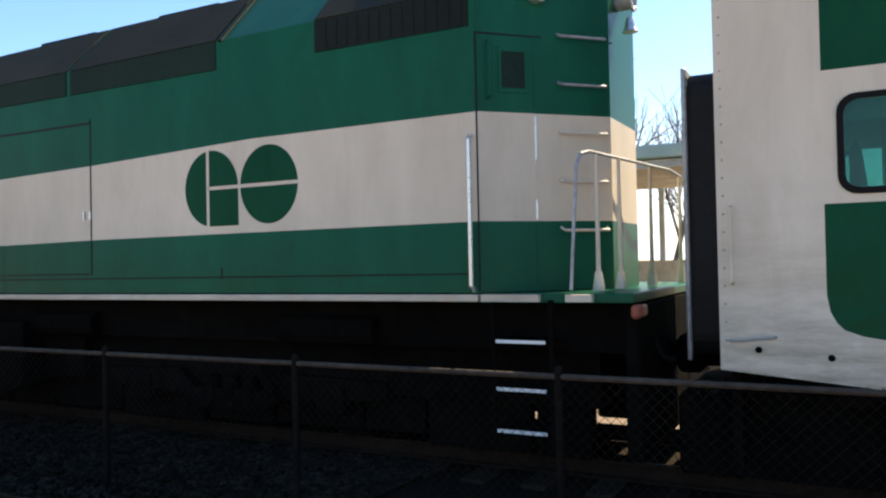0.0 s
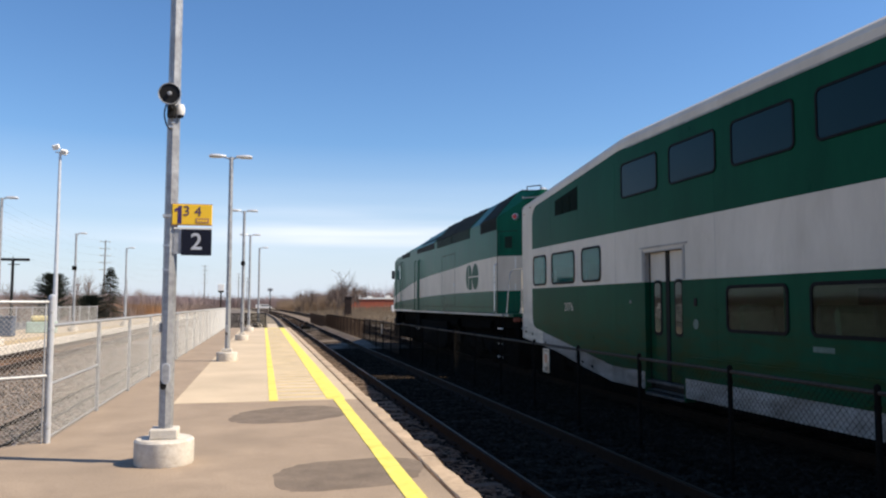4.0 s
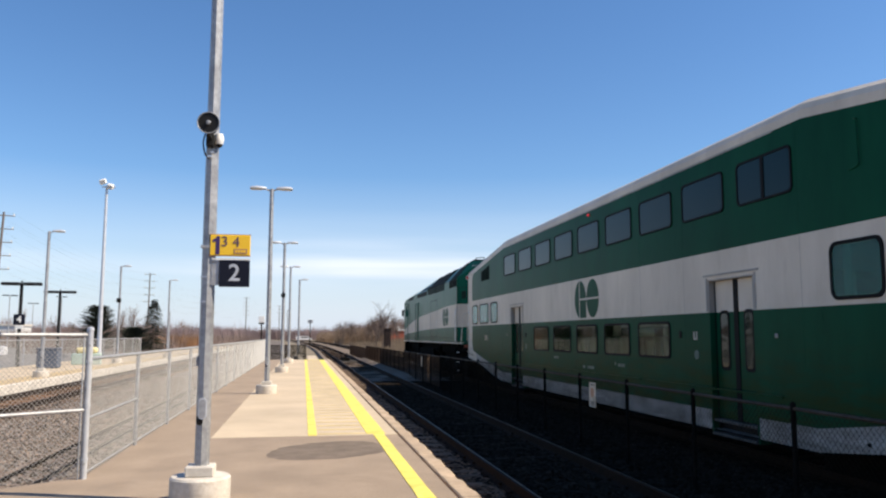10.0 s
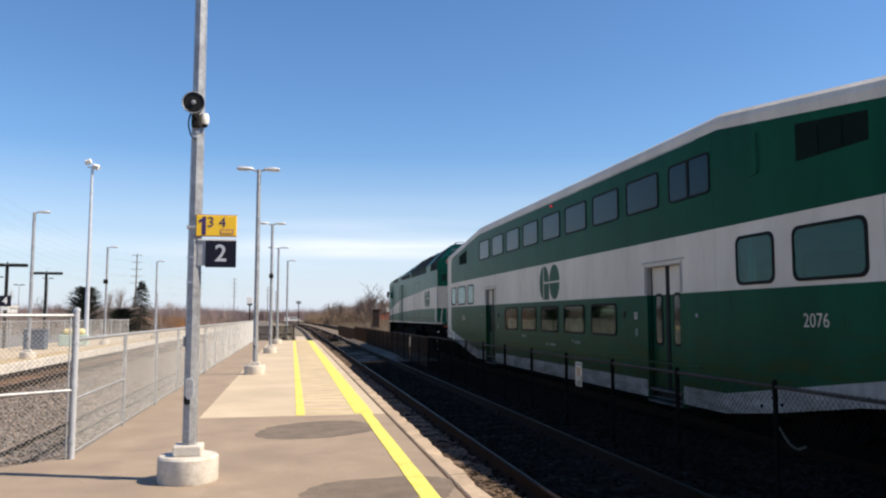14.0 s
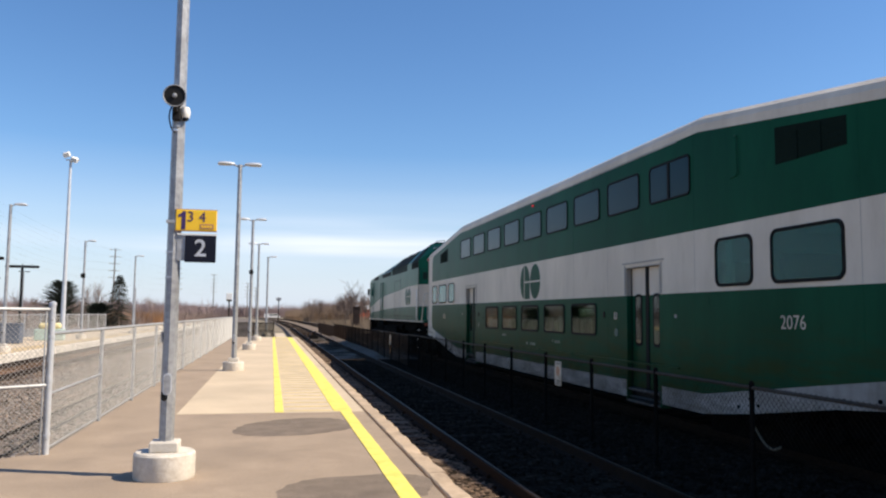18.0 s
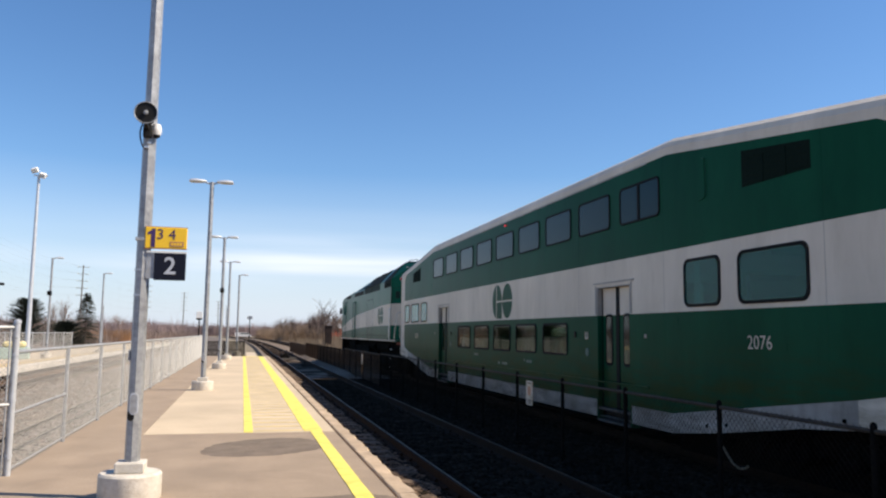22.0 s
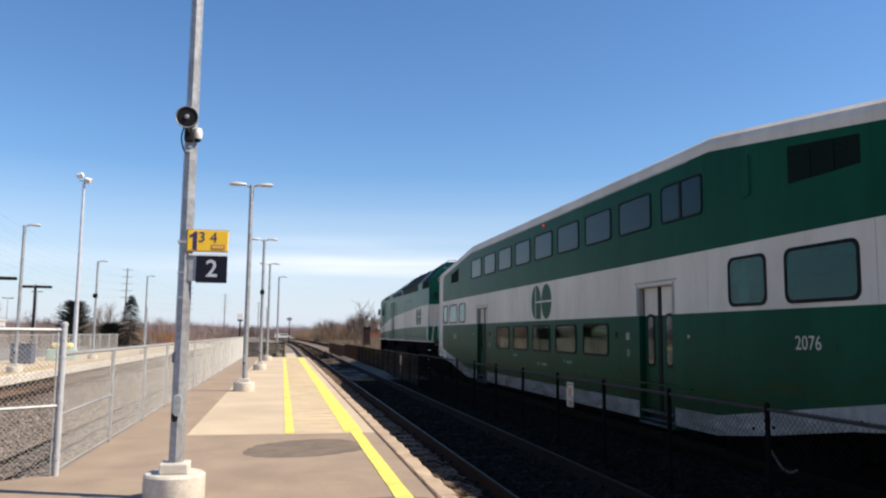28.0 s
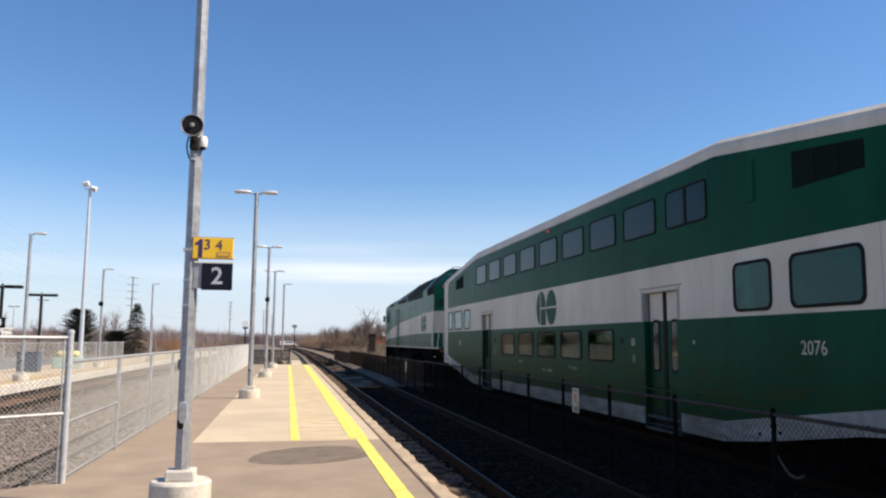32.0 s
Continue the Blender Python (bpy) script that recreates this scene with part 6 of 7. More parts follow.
main_post = lamp_post((-0.98, 8.2, 0), 5.85, (-1, 1), r=0.072, label="near galvanised lamp post carrying platform signs, on a concrete footing")
lamp_post((-1.0, 22.75, 0), 5.80, (-1, 1))
lp3 = lamp_post((-0.93, 35.7, 0), 5.75, (-1, 1))
part("camera_box", Shape().turned((0, -0.1, 3.4), [(0.02, -0.1), (0.09, -0.08), (0.1, 0.06), (0.04, 0.12)], 12), "black", lp3, "dark speaker on the pole")
lamp_post((-0.85, 47.6, 0), 5.70, (-1, 1))
lamp_post((-0.35, 54.9, 0), 5.45, (1,), label="galvanised lamp post with one head at the platform's end")
for x, y in ((-10.0, 33.0), (-10.75, 49.0), (-9.9, 61.0)):
    far_lamp = lamp_post((x, y, 0), 5.7, (1,), "far platform lamp posts", "galvanised lamp post with one head on the far platform")

    if y == 49.0:
        part("camera_box", Shape().box(-0.14, -0.17, 3.55, 0.10, 0.0, 3.80, c=0.03), "dark_post", far_lamp, "dark box on the pole")
solid("steel_post", Shape().tube((0, 0, 0), (0, 0, 3.8), 0.05, 0.045, 8), "galv", "thin bare steel post on the far platform", "post", at=(-12.2, 76.0, 0))

part("junction_box", Shape().box(-0.078, -0.02, 1.31, -0.060, 0.02, 1.41, c=0.004), "galv", main_post, "small dark box on the pole")
spk = thing("loudspeaker", "grey horn loudspeaker strapped to the lamp post", "loudspeaker", (-0.965, 8.2, 3.71))
hz = Shape()
n = 24
hz.turned((-0.015, -0.30, 0), [(0.105, -0.02), (0.108, 0.0), (0.095, 0.02), (0.055, 0.10), (0.035, 0.2), (0.05, 0.2), (0.05, 0.25)], n, axis="y")
part("horn", hz, "black", spk, "dark horn bell with a pale rim", smooth=True)
rim = Shape()
for i in range(n):
    a, b = 2 * math.pi * i / n, 2 * math.pi * (i + 1) / n
    rim.tube((-0.015 + 0.106 * math.sin(a), -0.325, 0.106 * math.cos(a)), (-0.015 + 0.106 * math.sin(b), -0.325, 0.106 * math.cos(b)), 0.006, 0.006, 5)
part("rim", rim, "galv", spk)
part("driver_plug", Shape().turned((-0.015, -0.33, 0), [(0.024, 0.0), (0.02, -0.012), (0.004, -0.016)], 14, axis="y"), "galv", spk)
part("bracket", Shape().box(-0.06, -0.12, -0.19, 0.02, -0.04, -0.06, c=0.01).box(-0.03, -0.3, -0.12, 0.0, -0.05, -0.09), "black", spk)
part("cable", Shape().pipe([(-0.07 - 0.02 * math.sin(k * 0.7), -0.08, -0.05 - 0.045 * k) for k in range(6)] + [(-0.03, -0.075, -0.31)], 0.008, 6), "black", spk, "looped black cable")
part("cable_clip", Shape().box(-0.045, -0.10, -0.30, 0.0, -0.075, -0.275, c=0.005).box(-0.02, -0.10, -0.255, 0.02, -0.075, -0.235, c=0.005), "steel", spk, "bright metal cable clip")
dome = thing("dome_camera", "white dome camera on the lamp post", "camera", (-0.985, 8.2, 3.60))
part("housing", Shape().turned((0.082, -0.05, 0.0), [(0.005, 0.075), (0.036, 0.066), (0.048, 0.028), (0.048, -0.015), (0.036, -0.05), (0.01, -0.062)], 18), "sign_white", dome, smooth=True)
part("dome_lens", Shape().turned((0.086, -0.06, -0.045), [(0.034, 0.0), (0.028, -0.022), (0.006, -0.034)], 14), "black", dome, "dark dome lens")
part("mount", Shape().tube((0.0, -0.02, 0.02), (0.08, -0.05, 0.02), 0.02, 0.02, 8), "sign_white", dome)

board = thing("platform_sign", "yellow sign numbered 1 3 4 fixed to the lamp post", "sign", (-0.985, 8.2, 2.52))
part("panel", Shape().box(0.03, -0.075, -0.105, 0.425, -0.06, 0.105, c=0.006), "sign_yellow", board)
part("edge", Shape().box(0.025, -0.072, 0.105, 0.43, -0.062, 0.112), "sign_orange", board)
part("edge", Shape().box(0.025, -0.072, -0.112, 0.43, -0.062, -0.105), "sign_orange", board)
up = pose(0, 0, 0, 90, 0, 0)
part("numeral", Shape().prism([(0.085, -0.095), (0.125, -0.095), (0.125, 0.09), (0.095, 0.09), (0.085, 0.07), (0.055, 0.055), (0.055, 0.025), (0.085, 0.038)], "y", -0.0775, -0.075), "sign_blue", board, "large dark blue numeral 1")
lettering("numeral", "3", 0.145, pose(0.172, -0.0775, 0.032, 90, 0, 0), board, "sign_blue", "small dark blue numeral 3", 0.0)
lettering("numeral", "4", 0.145, pose(0.285, -0.0775, 0.030, 90, 0, 0), board, "sign_blue", "small dark blue numeral 4", 0.0)
part("small_print", Shape().box(0.265, -0.0785, -0.085, 0.395, -0.0755, -0.035), "sign_orange", board, "small framed bar of unreadable print")
for k in range(4):
    part("print_bar", Shape().box(0.277 + 0.027 * k, -0.0795, -0.073, 0.298 + 0.027 * k, -0.0775, -0.047), "sign_yellow", board)
part("clamp", Shape().box(-0.06, -0.07, -0.03, 0.06, 0.06, 0.0), "galv", board)
blk = thing("platform_sign", "navy sign with a white numeral 2 on the lamp post", "sign", (-0.985, 8.2, 2.235))
part("panel", Shape().box(0.125, -0.075, -0.135, 0.425, -0.06, 0.135, c=0.006), "sign_navy", blk)
part("top_strip", Shape().box(0.05, -0.075, 0.137, 0.43, -0.06, 0.152), "sign_white", blk)
part("bracket", Shape().box(0.0, -0.06, 0.06, 0.30, -0.045, 0.09).box(0.0, -0.06, -0.1, 0.30, -0.045, -0.07).box(0.05, -0.062, -0.12, 0.125, -0.05, 0.135), "galv", blk)
lettering("numeral", "2", 0.24, pose(0.275, -0.0775, -0.0, 90, 0, 0), blk, "galv_pale", "pale numeral 2", 0.012)

fs = thing("warning_sign", "small white warning sign hung on the low track fence", "sign", (4.95, 13.15, 0.60), 90)
part("panel", Shape().box(-0.155, -0.006, -0.21, 0.155, 0.006, 0.21, c=0.004), "white", fs)
for sd in (-1, 1):
    part("pictogram", Shape().prism([(0.085 * math.cos(2 * math.pi * i / 20), 0.04 + 0.085 * math.sin(2 * math.pi * i / 20)) for i in range(20)], "y", sd * 0.006, sd * 0.008), "sign_orange", fs, "round orange pictogram")
    for zz in (-0.12, -0.15, -0.18, 0.17):
        part("print_bar", Shape().box(-0.09, sd * 0.006, zz - 0.008, 0.09, sd * 0.008, zz + 0.008), "sign_navy", fs)
copy_thing(fs, pose(4.95, 33.25, 0.53, 0, 0, 90))

# ---- beyond the far platform ----
def flood_mast():
    p = thing("floodlight_mast", "tall pale floodlight mast beyond the far platform", "floodlight", (-12.48, 52.0, 0))
    part("pole", Shape().tube((0, 0, -0.4), (0, 0, 11.0), 0.15, 0.075, 12), "galv_pale", p, smooth=True)
    part("crossarm", Shape().box(-0.28, -0.03, 10.95, 0.5, 0.03, 11.02), "galv", p)
    for x, z, t in ((-0.24, 11.3, -18), (0.22, 11.0, 14)):
        s = Shape().box(-0.2, -0.2, -0.14, 0.2, 0.12, 0.17, c=0.05)
        f = part("flood_head", s, "sign_white", p, "white box floodlight")
        f.matrix_basis = pose(x, 0, z, 20, t, 0)
        q = part("lens", Shape().box(-0.16, -0.215, -0.10, 0.16, -0.195, 0.13), "lens", f)
    return p


flood_mast()


def tee_lamp(at, h, sign):
    p = thing("tee_lamp_post", "black lamp post with a T-shaped head", "lamp post", at, 4, "black lamp posts")
    part("pole", Shape().tube((0, 0, -0.6), (0, 0, h), 0.10, 0.09, 10), "black", p)
    for sg in (-1, 1):
        part("lamp_head", Shape().box(sg * 0.10, -0.16, h - 0.12, sg * 1.05, 0.16, h + 0.06, c=0.03), "black", p, "black box lamp head")
    part("spigot", Shape().tube((0, 0, h - 0.1), (0, 0, h + 0.15), 0.05, 0.05, 8), "black", p)
    if sign:
        part("number_panel", Shape().box(-0.30, -0.14, 2.2, 0.30, -0.11, 2.8, c=0.01), "sign_navy", p, "dark number panel")
        lettering("numeral", "4", 0.5, pose(0, -0.143, 2.5, 90, 0, 0), p, "sign_white", "white numeral 4")
        part("lower_panel", Shape().box(-0.2, -0.14, 1.98, 0.2, -0.11, 2.18, c=0.01), "sign_white", p)


tee_lamp((-15.82, 48.0, 0), 4.55, True)
tee_lamp((-17.05, 59.5, 0), 4.70, False)


def utility_pole(at, h, lean, seed):
    p = thing("utility_pole", "tall weathered timber utility pole with crossarms", "utility pole", at, 20, "utility poles")
    part("pole", Shape().tube((0, 0, -1.0), (lean, 0, h), 0.16, 0.10, 10), "timber", p)
    for k in range(5):
        z = h - 0.3 - 1.25 * k
        x = lean * z / h
        part("crossarm", Shape().box(x - 0.95, -0.05, z - 0.04, x + 0.95, 0.05, z + 0.04), "timber", p)
        for dx in (-0.85, 0.85):
            part("insulator", Shape().tube((x + dx, 0, z + 0.04), (x + dx, 0, z + 0.24), 0.05, 0.03, 6), "sign_white", p)
    return p


POLES = [((-28.2, 78.0, -0.6), 13.6, 0.55), ((-27.9, 150.0, -0.6), 13.6, 0.1), ((-22.0, 196.0, -0.6), 13.0, 0.0), ((-16.9, 240.0, -0.6), 13.6, 0.0), ((-9.0, 300.0, -0.6), 13.5, 0.0), ((-7.0, 350.0, -0.6), 13.5, 0.0), ((-34.0, 10.0, -0.6), 13.6, 0.0)]
for i, (at, h, lean) in enumerate(POLES):
    utility_pole(at, h, lean, i)
span = thing("overhead_wires", "thin overhead wires between the utility poles", "cable")
order = [6, 0, 1, 2, 3, 4, 5]
for k in range(5):
    for dx in (-0.85, 0.85):
        s = Shape()
        for a, b in zip(order, order[1:]):
            (pa, ha, la), (pb, hb, lb) = POLES[a], POLES[b]
            c = math.cos(radians(20))
            A = Vector((pa[0] + (la + dx) * c, pa[1] + dx * 0.34, pa[2] + ha - 0.1 - 1.25 * k))
            Bq = Vector((pb[0] + (lb + dx) * c, pb[1] + dx * 0.34, pb[2] + hb - 0.1 - 1.25 * k))
            pts = [A.lerp(Bq, i / 8) - Vector((0, 0, 1.3 * 4 * (i / 8) * (1 - i / 8))) for i in range(9)]
            for p0, p1 in zip(pts, pts[1:]):
                s.tube(p0, p1, 0.0042, 0.0042, 3, caps=False)
        part("wire", s, "black", span)

bin1 = thing("salt_bin", "pale green grit bin with a faded yellow lid", "bin", (-11.9, 47.0, 0), 8)
part("body", Shape().box(-0.75, -0.4, 0.0, 0.75, 0.4, 0.62, c=0.04), "teal_paint", bin1)
part("lid", Shape().box(-0.55, -0.38, 0.62, 0.55, 0.4, 0.95, c=0.1), "lid", bin1, "faded yellow domed lid")
bin2 = thing("waste_bin", "dark blue-grey waste bin on the far platform", "bin", (-12.4, 42.0, 0))
part("body", Shape().box(-0.5, -0.3, 0.0, 0.5, 0.3, 0.9, c=0.05), "blue_paint", bin2)
part("lid", Shape().box(-0.52, -0.32, 0.9, 0.52, 0.32, 1.0, c=0.03), "blue_paint", bin2)


def van(at, turn, w=4.8, h=2.0):
    v = thing("parked_van", "white van parked beyond the fence", "van", at, turn)
    part("body", Shape().prism([(-w / 2, 0.4), (w / 2, 0.4), (w / 2, 1.0), (w / 2 - 0.8, 1.15), (w / 2 - 1.4, h), (-w / 2, h)], "y", -0.95, 0.95), "car_white", v)
    part("side_window", Shape().box(-w / 2 + 2.2, -0.96, 1.2, w / 2 - 1.3, 0.96, 1.7), "pane_low", v)
    for x in (-w / 2 + 0.9, w / 2 - 0.9):
        for y in (-0.9, 0.9):
            part("wheel", Shape().tube((x, y - 0.1, 0.34), (x, y + 0.1, 0.34), 0.34, 0.34, 14), "black", v)


van((-26.5, 70.0, -0.35), 10)
van((-31.0, 74.0, -0.35), 10)
van((0.2, 362.0, -0.6), 0, 7, 2.0)
van((33.0, 190.0, -0.6), 0)

bld = thing("warehouse", "long red-clad warehouse with a white roof edge", "building", (33.7, 232.0, -0.62))
part("wall", Shape().box(-9, 0, 0, 9, 16, 3.7), "brick_red", bld, "red ribbed wall")
part("roof_edge", Shape().box(-9.3, -0.3, 3.7, 9.3, 16.3, 4.2), "membrane", bld, "white roof edge")
for k in range(12):
    part("wall_rib", Shape().box(-8.6 + 1.5 * k, -0.06, 0, -8.4 + 1.5 * k, 0.0, 3.7), "brick_red", bld)
for x, h in ((-6, 0.7), (-2.5, 0.5), (3, 0.6)):
    part("roof_unit", Shape().box(x - 0.7, 3, 4.2, x + 0.7, 5, 4.2 + h, c=0.05), "membrane", bld)

hut = thing("white_building", "low white building beyond the car park", "building", (-53.5, 150.0, -0.62))
part("wall", Shape().box(-4.5, 0, 0, 3.5, 8, 3.9), "membrane", hut, "plain white wall")
part("roof_edge", Shape().box(-4.7, -0.2, 3.9, 3.7, 8.2, 4.25), "footing", hut, "pale roof edge")
part("door", Shape().box(-1.5, -0.05, 0, 1.2, 0.0, 2.8), "dark_post", hut, "dark loading door")
for x, y, h in ((-41.0, 120.0, 7.6), (-50.5, 160.0, 8.0), (-45.5, 160.0, 9.3), (-58.0, 140.0, 7.8)):
    q = thing("lot_lamp", "slim grey car park lamp with two small heads", "lamp post", (x, y, -0.4), 25, "car park lamps")
    part("pole", Shape().tube((0, 0, 0), (0, 0, h), 0.09, 0.06, 8), "galv", q)
    for sg in (-1, 1):
        part("lamp_head", Shape().box(sg * 0.1, -0.14, h - 0.05, sg * 0.95, 0.14, h + 0.10, c=0.03), "dark_post", q, "dark flat lamp head")
ws = thing("white_sign", "small white sign on a dark post past the platform", "sign", (-3.12, 60.5, -0.62))
part("post", Shape().tube((0, 0.03, 0), (0, 0.03, 3.3), 0.05, 0.05, 8), "dark_post", ws)
part("panel", Shape().box(-0.22, -0.05, 3.2, 0.22, 0.0, 3.68, c=0.015), "sign_white", ws, "blank white panel")
part("bracket", Shape().box(-0.2, 0.0, 3.08, 0.2, 0.05, 3.2), "dark_post", ws)
sig = thing("railway_signal", "railway signal mast with two black heads", "signal", (12.9, 59.5, -0.62))
part("mast", Shape().tube((0, 0, 0), (0, 0, 4.4), 0.07, 0.06, 10), "galv_pale", sig)
for x, z in ((-0.12, 4.35), (0.16, 3.6)):
    part("signal_head", Shape().turned((x, -0.12, z), [(0.22, 0.0), (0.22, 0.06), (0.05, 0.12)], 18, axis="y").box(x - 0.1, -0.2, z + 0.05, x + 0.1, -0.05, z + 0.3), "black", sig, "black round signal head")
part("case", Shape().box(-0.35, -0.3, 0, 0.35, 0.3, 1.5, c=0.03), "galv", sig, "grey equipment case")
sg2 = thing("railway_signal", "distant signal with a dark back board", "signal", (1.2, 150.0, -0.62))
part("mast", Shape().tube((0, 0, 0), (0, 0, 5.2), 0.08, 0.08, 8), "dark_post", sg2)
part("back_board", Shape().box(-0.48, -0.05, 4.6, 0.48, 0.05, 5.15, c=0.03), "galv", sg2)
solid("relay_case", Shape().box(-0.5, -0.4, 0, 0.5, 0.4, 3.2, c=0.05).box(-0.6, -0.5, 3.2, 0.6, 0.5, 3.35), "rust_brown", "dark brown upright equipment cabinet beside the track", "cabinet", at=(12.6, 120.0, -0.62))
sh = thing("platform_shelter", "open shelter with a pale green roof edge", "shelter", (16.3, 3.0, -0.62))
part("roof", Shape().box(-2.2, -3, 4.02, 2.2, 6, 4.26, c=0.03), "teal_paint", sh)
part("ceiling_panel", Shape().box(-2.1, -2.9, 3.86, 2.1, 5.9, 4.0), "footing", sh, "pale soffit under the roof")
for x in (-2, 2):
    for y in (-2.8, 0.2, 3.0, 5.8):
        part("post", Shape().box(x - 0.06, y - 0.06, 0, x + 0.06, y + 0.06, 3.86), "galv_pale", sh)
part("back_panel", Shape().box(1.9, -2.8, 0.6, 1.95, 5.8, 2.2), "footing", sh)


# ---- trees ----
def limb(s, r, p, d, length, rad, level, twigs):
    """A tapering limb with side limbs, down to twigs."""
    seg = 3 if level < 2 else 2
    for k in range(seg):
        q = p + d * (length / seg)
        s.tube(p, q, rad * (1 - 0.25 * k / seg), rad * (1 - 0.25 * (k + 1) / seg), 5 if level < 2 else 3, caps=False)
        if level < 3:
            for _ in range(3):
                if k or level:
                    e = (d + Vector((r.uniform(-1, 1), r.uniform(-1, 1), r.uniform(-0.1, 0.8)))).normalized()
                    limb(s if level < 1 else twigs, r, q, e, length * r.uniform(0.45, 0.7), rad * 0.5, level + 1, twigs)
        d = (d + Vector((r.uniform(-0.2, 0.2), r.uniform(-0.2, 0.2), r.uniform(0.0, 0.15)))).normalized()
        p = q


def bare_tree(seed, h):
    t = thing("bare_tree", "leafless brown tree with fine bare twigs", "tree", (0, 0, -0.62), group="bare trees")
    r = random.Random(seed)
    trunk, crown = Shape(), Shape()
    limb(trunk, r, Vector((0, 0, 0)), Vector((0, 0, 1)), h * 0.5, h * 0.013, 0, crown)
    part("trunk", trunk, "bark", t)
    part("crown", crown, "twig", t, "fine bare twigs")
    return t


kinds = [bare_tree(k, 7.0) for k in (1, 2, 3)]
r = random.Random(11)
spots = []
for _ in range(46):
    y = r.uniform(105, 240)
    spots.append((r.uniform(11, 18) + (y - 105) * r.uniform(0.0, 0.35), y, r.uniform(0.55, 0.92)))
for _ in range(12):
    spots.append((r.uniform(-70, -24), r.uniform(150, 230), r.uniform(0.75, 1.2)))
for _ in range(26):
    spots.append((r.uniform(9.0, 22.0), r.uniform(185, 245), r.uniform(0.5, 1.0)))
spots += [(25.0, 6.0, 1.35), (29.0, 5.2, 1.25), (15.0, 112.0, 1.15), (24.0, 125.0, 1.1), (30.0, 132.0, 1.0)]
# the warehouse stands clear of the trees; some rise behind its roof
spots = [q for q in spots if not (5.6 < math.degrees(math.atan2(q[0], q[1])) < 10.9 and q[1] < 250)]
spots += [(r.uniform(24, 36), r.uniform(255, 285), r.uniform(0.95, 1.25)) for _ in range(9)]
spots += [(r.uniform(13.0, 20.0), r.uniform(150, 200), r.uniform(0.7, 1.0)) for _ in range(8)]
spots += [(11.9, 120.0, 0.98), (13.6, 131.0, 0.8)]
spots += [(r.uniform(16.0, 20.5), r.uniform(160, 190), r.uniform(0.6, 0.8)) for _ in range(3)]
for i, (x, y, sc) in enumerate(spots):
    m = Matrix.LocRotScale((x, y, -0.62), Euler((0, 0, r.uniform(0, 6.28))), (sc, sc, sc * r.uniform(0.85, 1.15)))
    if i < 3:
        kinds[i].matrix_basis = m
    else:
        copy_thing(kinds[i % 3], Matrix.LocRotScale((x, y, -0.62), Euler((0, 0, r.uniform(0, 6.28))), None)).scale = (sc, sc, sc)


def thicket(name, boxes, count, h0, h1, w, material, label, seed, lumps=0.0):
    """Upright dry stems, each a thin leaning spike with two side twigs."""
    g = np.random.RandomState(seed)
    v, f = [], []
    area = np.array([(b[1] - b[0]) * (b[3] - b[2]) * b[4] for b in boxes], float)
    for b in np.array(boxes)[g.choice(len(boxes), count, p=area / area.sum())]:
        x, y = g.uniform(b[0], b[1]), g.uniform(b[2], b[3])
        h = g.uniform(h0, h1) * b[5] * (1 + lumps * noise.noise((x * 0.05, y * 0.02, seed)) + 0.5 * lumps * noise.noise((x * 0.17, y * 0.05, seed)))
        a = g.uniform(0, 6.28)
        dx, dy = math.cos(a) * w, math.sin(a) * w
        lx, ly = g.uniform(-0.2, 0.2) * h, g.uniform(-0.2, 0.2) * h
        for z0, hh, ex, ey, ww in ((0, h, lx, ly, 1.0), (h * 0.3, h * 0.45, lx + g.uniform(-0.35, 0.35) * h, ly, 0.6), (h * 0.45, h * 0.4, lx - g.uniform(-0.35, 0.35) * h, ly, 0.6)):
            k = len(v)
            bx, by = x + lx * z0 / h, y + ly * z0 / h
            v += [(bx - dx * ww, by - dy * ww, -0.62 + z0), (bx + dx * ww, by + dy * ww, -0.62 + z0), (x + ex, y + ey, -0.62 + z0 + hh), (bx - dy * ww, by + dx * ww, -0.62 + z0)]
            f += [(k, k + 1, k + 2), (k + 1, k + 3, k + 2), (k + 3, k, k + 2)]
    me = bpy.data.meshes.new(name)
    me.from_pydata(v, [], f)
    me.materials.append(M[material])
    return tagged(new(name, me), label, "shrubs", kind="stuff")


thicket("dry_brush", [(10.6, 15, 66, 130, 1.2, 0.8), (9, 22, 130, 190, 0.5, 0.8), (12, 42, 130, 226, 0.45, 0.75), (4, 20, 250, 300, 0.4, 1.6), (20, 42, 206, 228, 1.0, 1.5)], 9500, 0.5, 1.5, 0.03, "brush", "tan dry brush and tall weeds along the line", 21, 0.4)
thicket("shrub_bank", [(9.0, 20.5, 196, 236, 1.0, 1.0), (4.5, 9.0, 240, 262, 0.8, 0.8)], 10000, 1.4, 5.2, 0.035, "shrub", "dense bank of tan leafless shrubs beside the curving tracks", 27, 0.35)
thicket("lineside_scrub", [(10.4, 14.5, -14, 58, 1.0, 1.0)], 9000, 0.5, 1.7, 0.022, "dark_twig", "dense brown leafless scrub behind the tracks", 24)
thicket("scrub", [(-30, -14, 90, 130, 1.2, 0.8), (-23, -8, 110, 170, 1.0, 0.8), (-60, -30, 130, 180, 0.8, 1.3)], 5200, 1.6, 3.6, 0.06, "twig", "reddish-brown leafless scrub", 22, 0.5)
thicket("rusty_shrubs", [(-19.5, -13.0, 100, 116, 1.0, 1.0)], 1500, 1.2, 3.0, 0.05, "rusty_brush", "orange-brown leafless shrubs beyond the far platform", 29, 0.4)
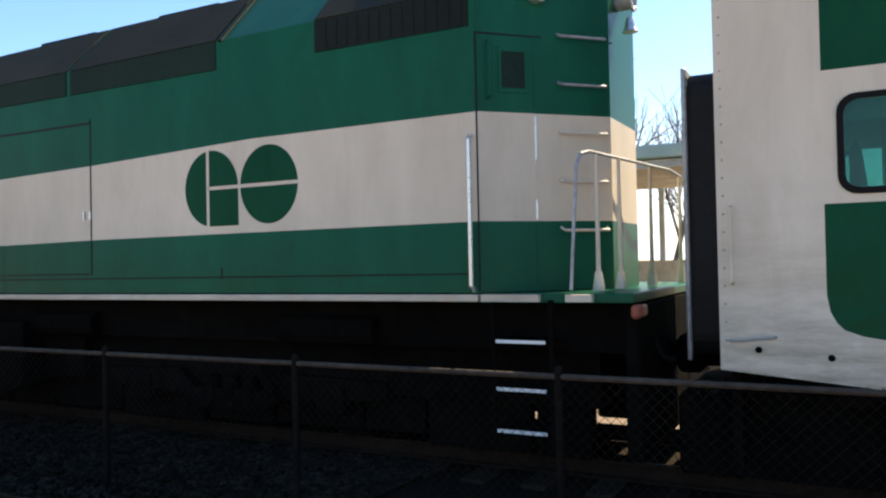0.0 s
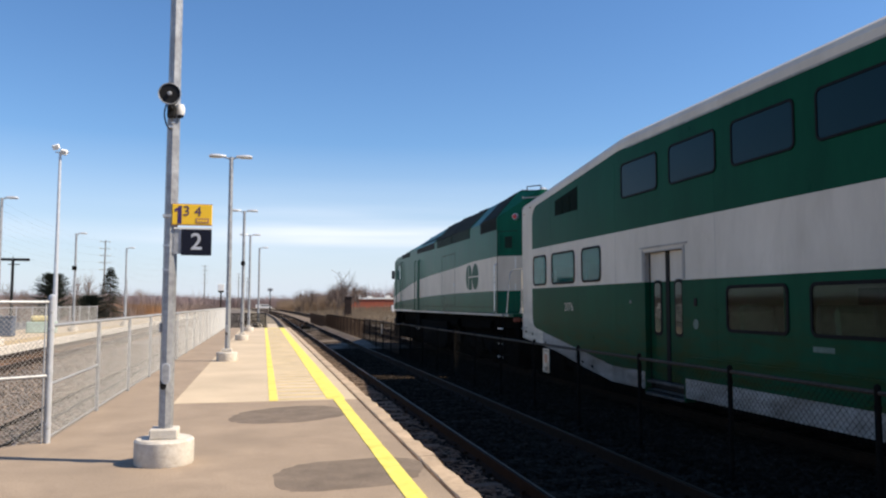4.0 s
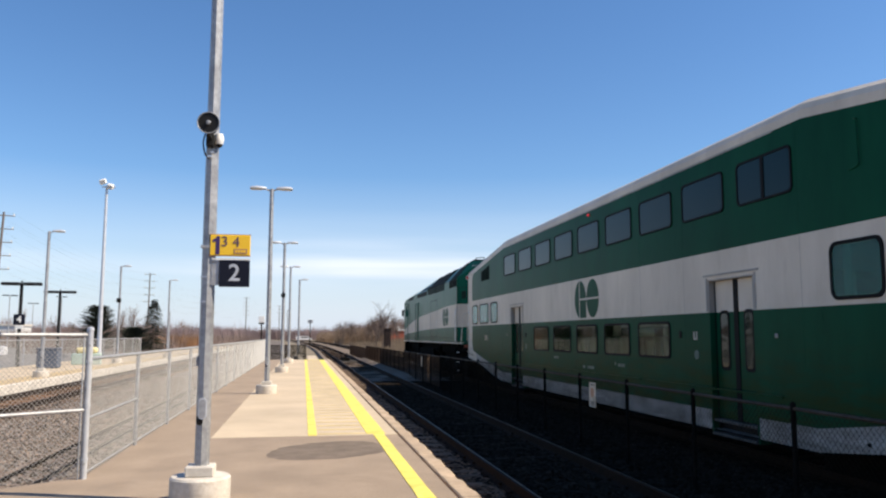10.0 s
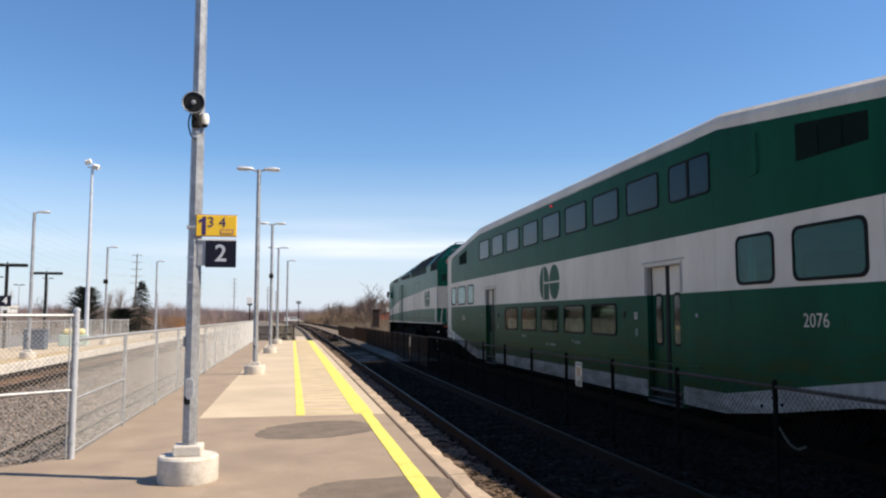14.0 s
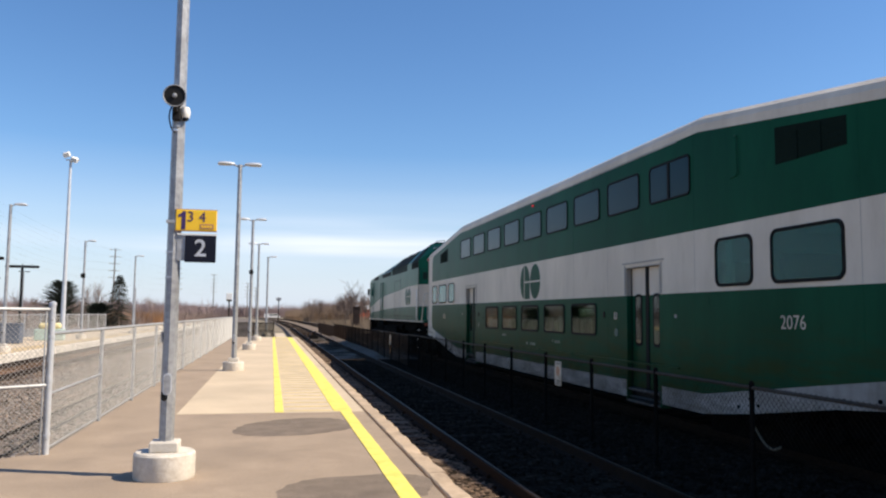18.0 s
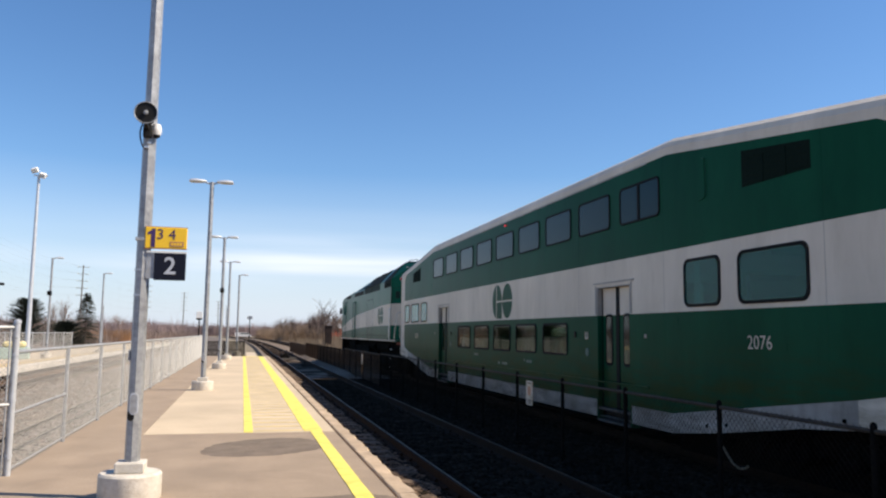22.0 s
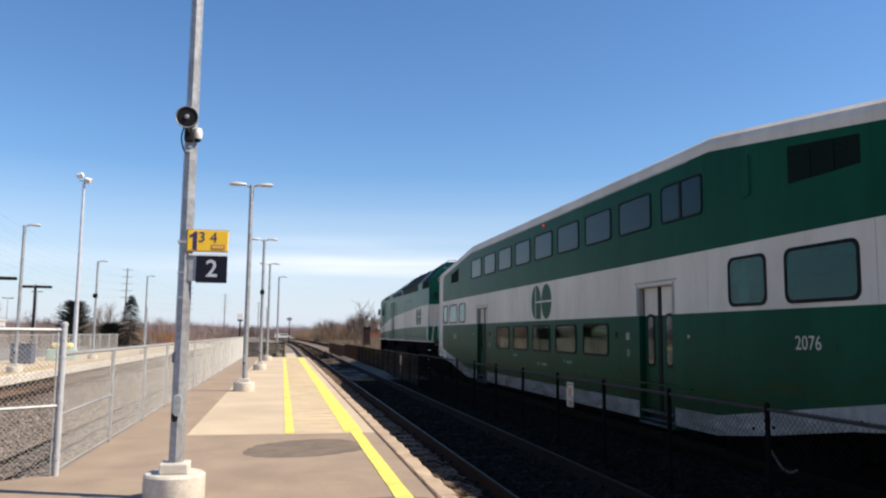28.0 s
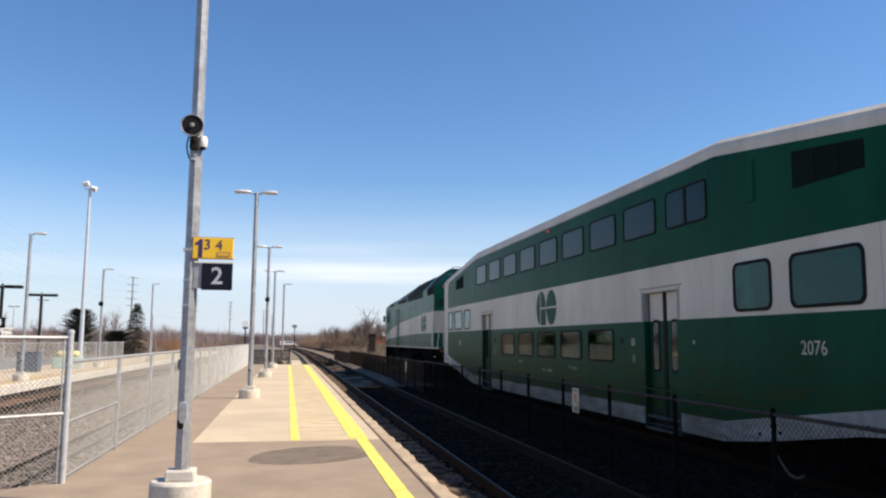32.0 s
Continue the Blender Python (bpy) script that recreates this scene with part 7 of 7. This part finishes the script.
thicket("far_woods", [(-420, -40, 300, 420, 1.0, 1.0), (-60, 40, 420, 520, 1.5, 1.0), (20, 260, 270, 420, 1.0, 1.05), (-300, -70, 200, 300, 0.5, 0.8), (-120, -14, 190, 250, 1.6, 0.62)], 42000, 3.0, 7.8, 0.15, "far_twig", "distant brown leafless woods with haze in their colour", 23, 0.55)


def conifer(name, label, at, h, w, seed, droop, n):
    t = thing(name, label, "tree", at)
    r = random.Random(seed)
    part("trunk", Shape().tube((0, 0, 0), (0, 0, h * 0.95), 0.16, 0.02, 7), "bark", t)
    s = Shape()
    for k in range(n):
        f = r.random() ** 0.8
        z = h * (0.08 + 0.9 * f)
        reach = w * (1 - f) ** (0.8 if droop else 0.45) * r.uniform(0.55, 1.1) + 0.12
        a = r.uniform(0, 6.283)
        d = Vector((math.cos(a), math.sin(a), (-0.25 if droop else 0.35) + r.uniform(-0.15, 0.15)))
        p0 = Vector((0, 0, z)) + d * reach * 0.15
        p1 = Vector((0, 0, z)) + d * reach
        side = Vector((-d.y, d.x, 0))
        for j in range(7):
            q = p0.lerp(p1, (j + 1) / 7)
            l = 0.16 + 0.16 * r.random()
            for sg in (-1, 1):
                e = q + (side * sg * l + d * l * 0.6 + Vector((0, 0, r.uniform(-0.08, 0.12))))
                s.face([q + Vector((0, 0, 0.03)), q - d * 0.06, e])
        s.tube(p0, p1, 0.02, 0.006, 3, caps=False)
    part("crown", s, "needle", t, "dense dark green needles")
    return t


conifer("spruce", "dark pointed spruce tree with an uneven outline", (-15.2, 85.0, -0.6), 6.0, 2.1, 4, True, 330)
conifer("pine", "round dark pine tree", (-19.4, 80.0, -0.6), 5.0, 2.5, 5, False, 480)
conifer("pine", "low spreading dark pine", (-17.3, 86.0, -0.6), 2.9, 2.7, 6, False, 330)


# ---- what moves ----
ROLL = [(0.0, -31.57), (0.5, -28.69), (1.0, -25.89), (1.5, -23.35), (2.0, -21.05), (2.5, -18.87), (3.0, -16.85), (3.5, -15.02), (4.0, -13.35), (4.5, -11.87), (5.0, -10.55), (5.5, -9.38), (6.0, -8.35), (6.5, -7.38), (7.0, -6.35), (7.5, -5.43), (8.0, -4.60), (8.5, -3.80), (9.0, -3.02), (9.5, -2.33), (10.0, -1.72), (10.5, -1.18), (11.0, -0.71), (11.5, -0.36), (12.0, -0.11), (12.5, -0.005), (13.0, 0.0), (32.0, 0.0)]


def motions():
    for ob, y0 in ((loco, 33.8), (coach_a, 18.7), (coach_b, 18.7 - 26.1)):
        walk(ob, [(t, pose(TRAIN_X, y0 + s, RAIL)) for t, s in ROLL])
    grid = []
    for (t0, s0), (t1, s1) in zip(ROLL, ROLL[1:]):
        n = max(1, math.ceil((s1 - s0) / 0.5))
        grid += [(t0 + (t1 - t0) * i / n, s0 + (s1 - s0) * i / n) for i in range(n)]
    grid.append(ROLL[-1])
    wheels = [(w, side, r) for w, _, _, r, side in WHEELS_A]
    wheels += [(c, 1 if c.location.x > 0 else -1, 0.42) for c in coach_b.children if c.name.startswith("wheel")]
    for w, side, r in wheels:
        at = w.location.copy()
        flip = Matrix.Rotation(0 if side > 0 else math.pi, 4, "Z")
        walk(w, [(t, Matrix.Translation(at) @ Matrix.Rotation(-s / r, 4, "X") @ flip) for t, s in grid])


motions()
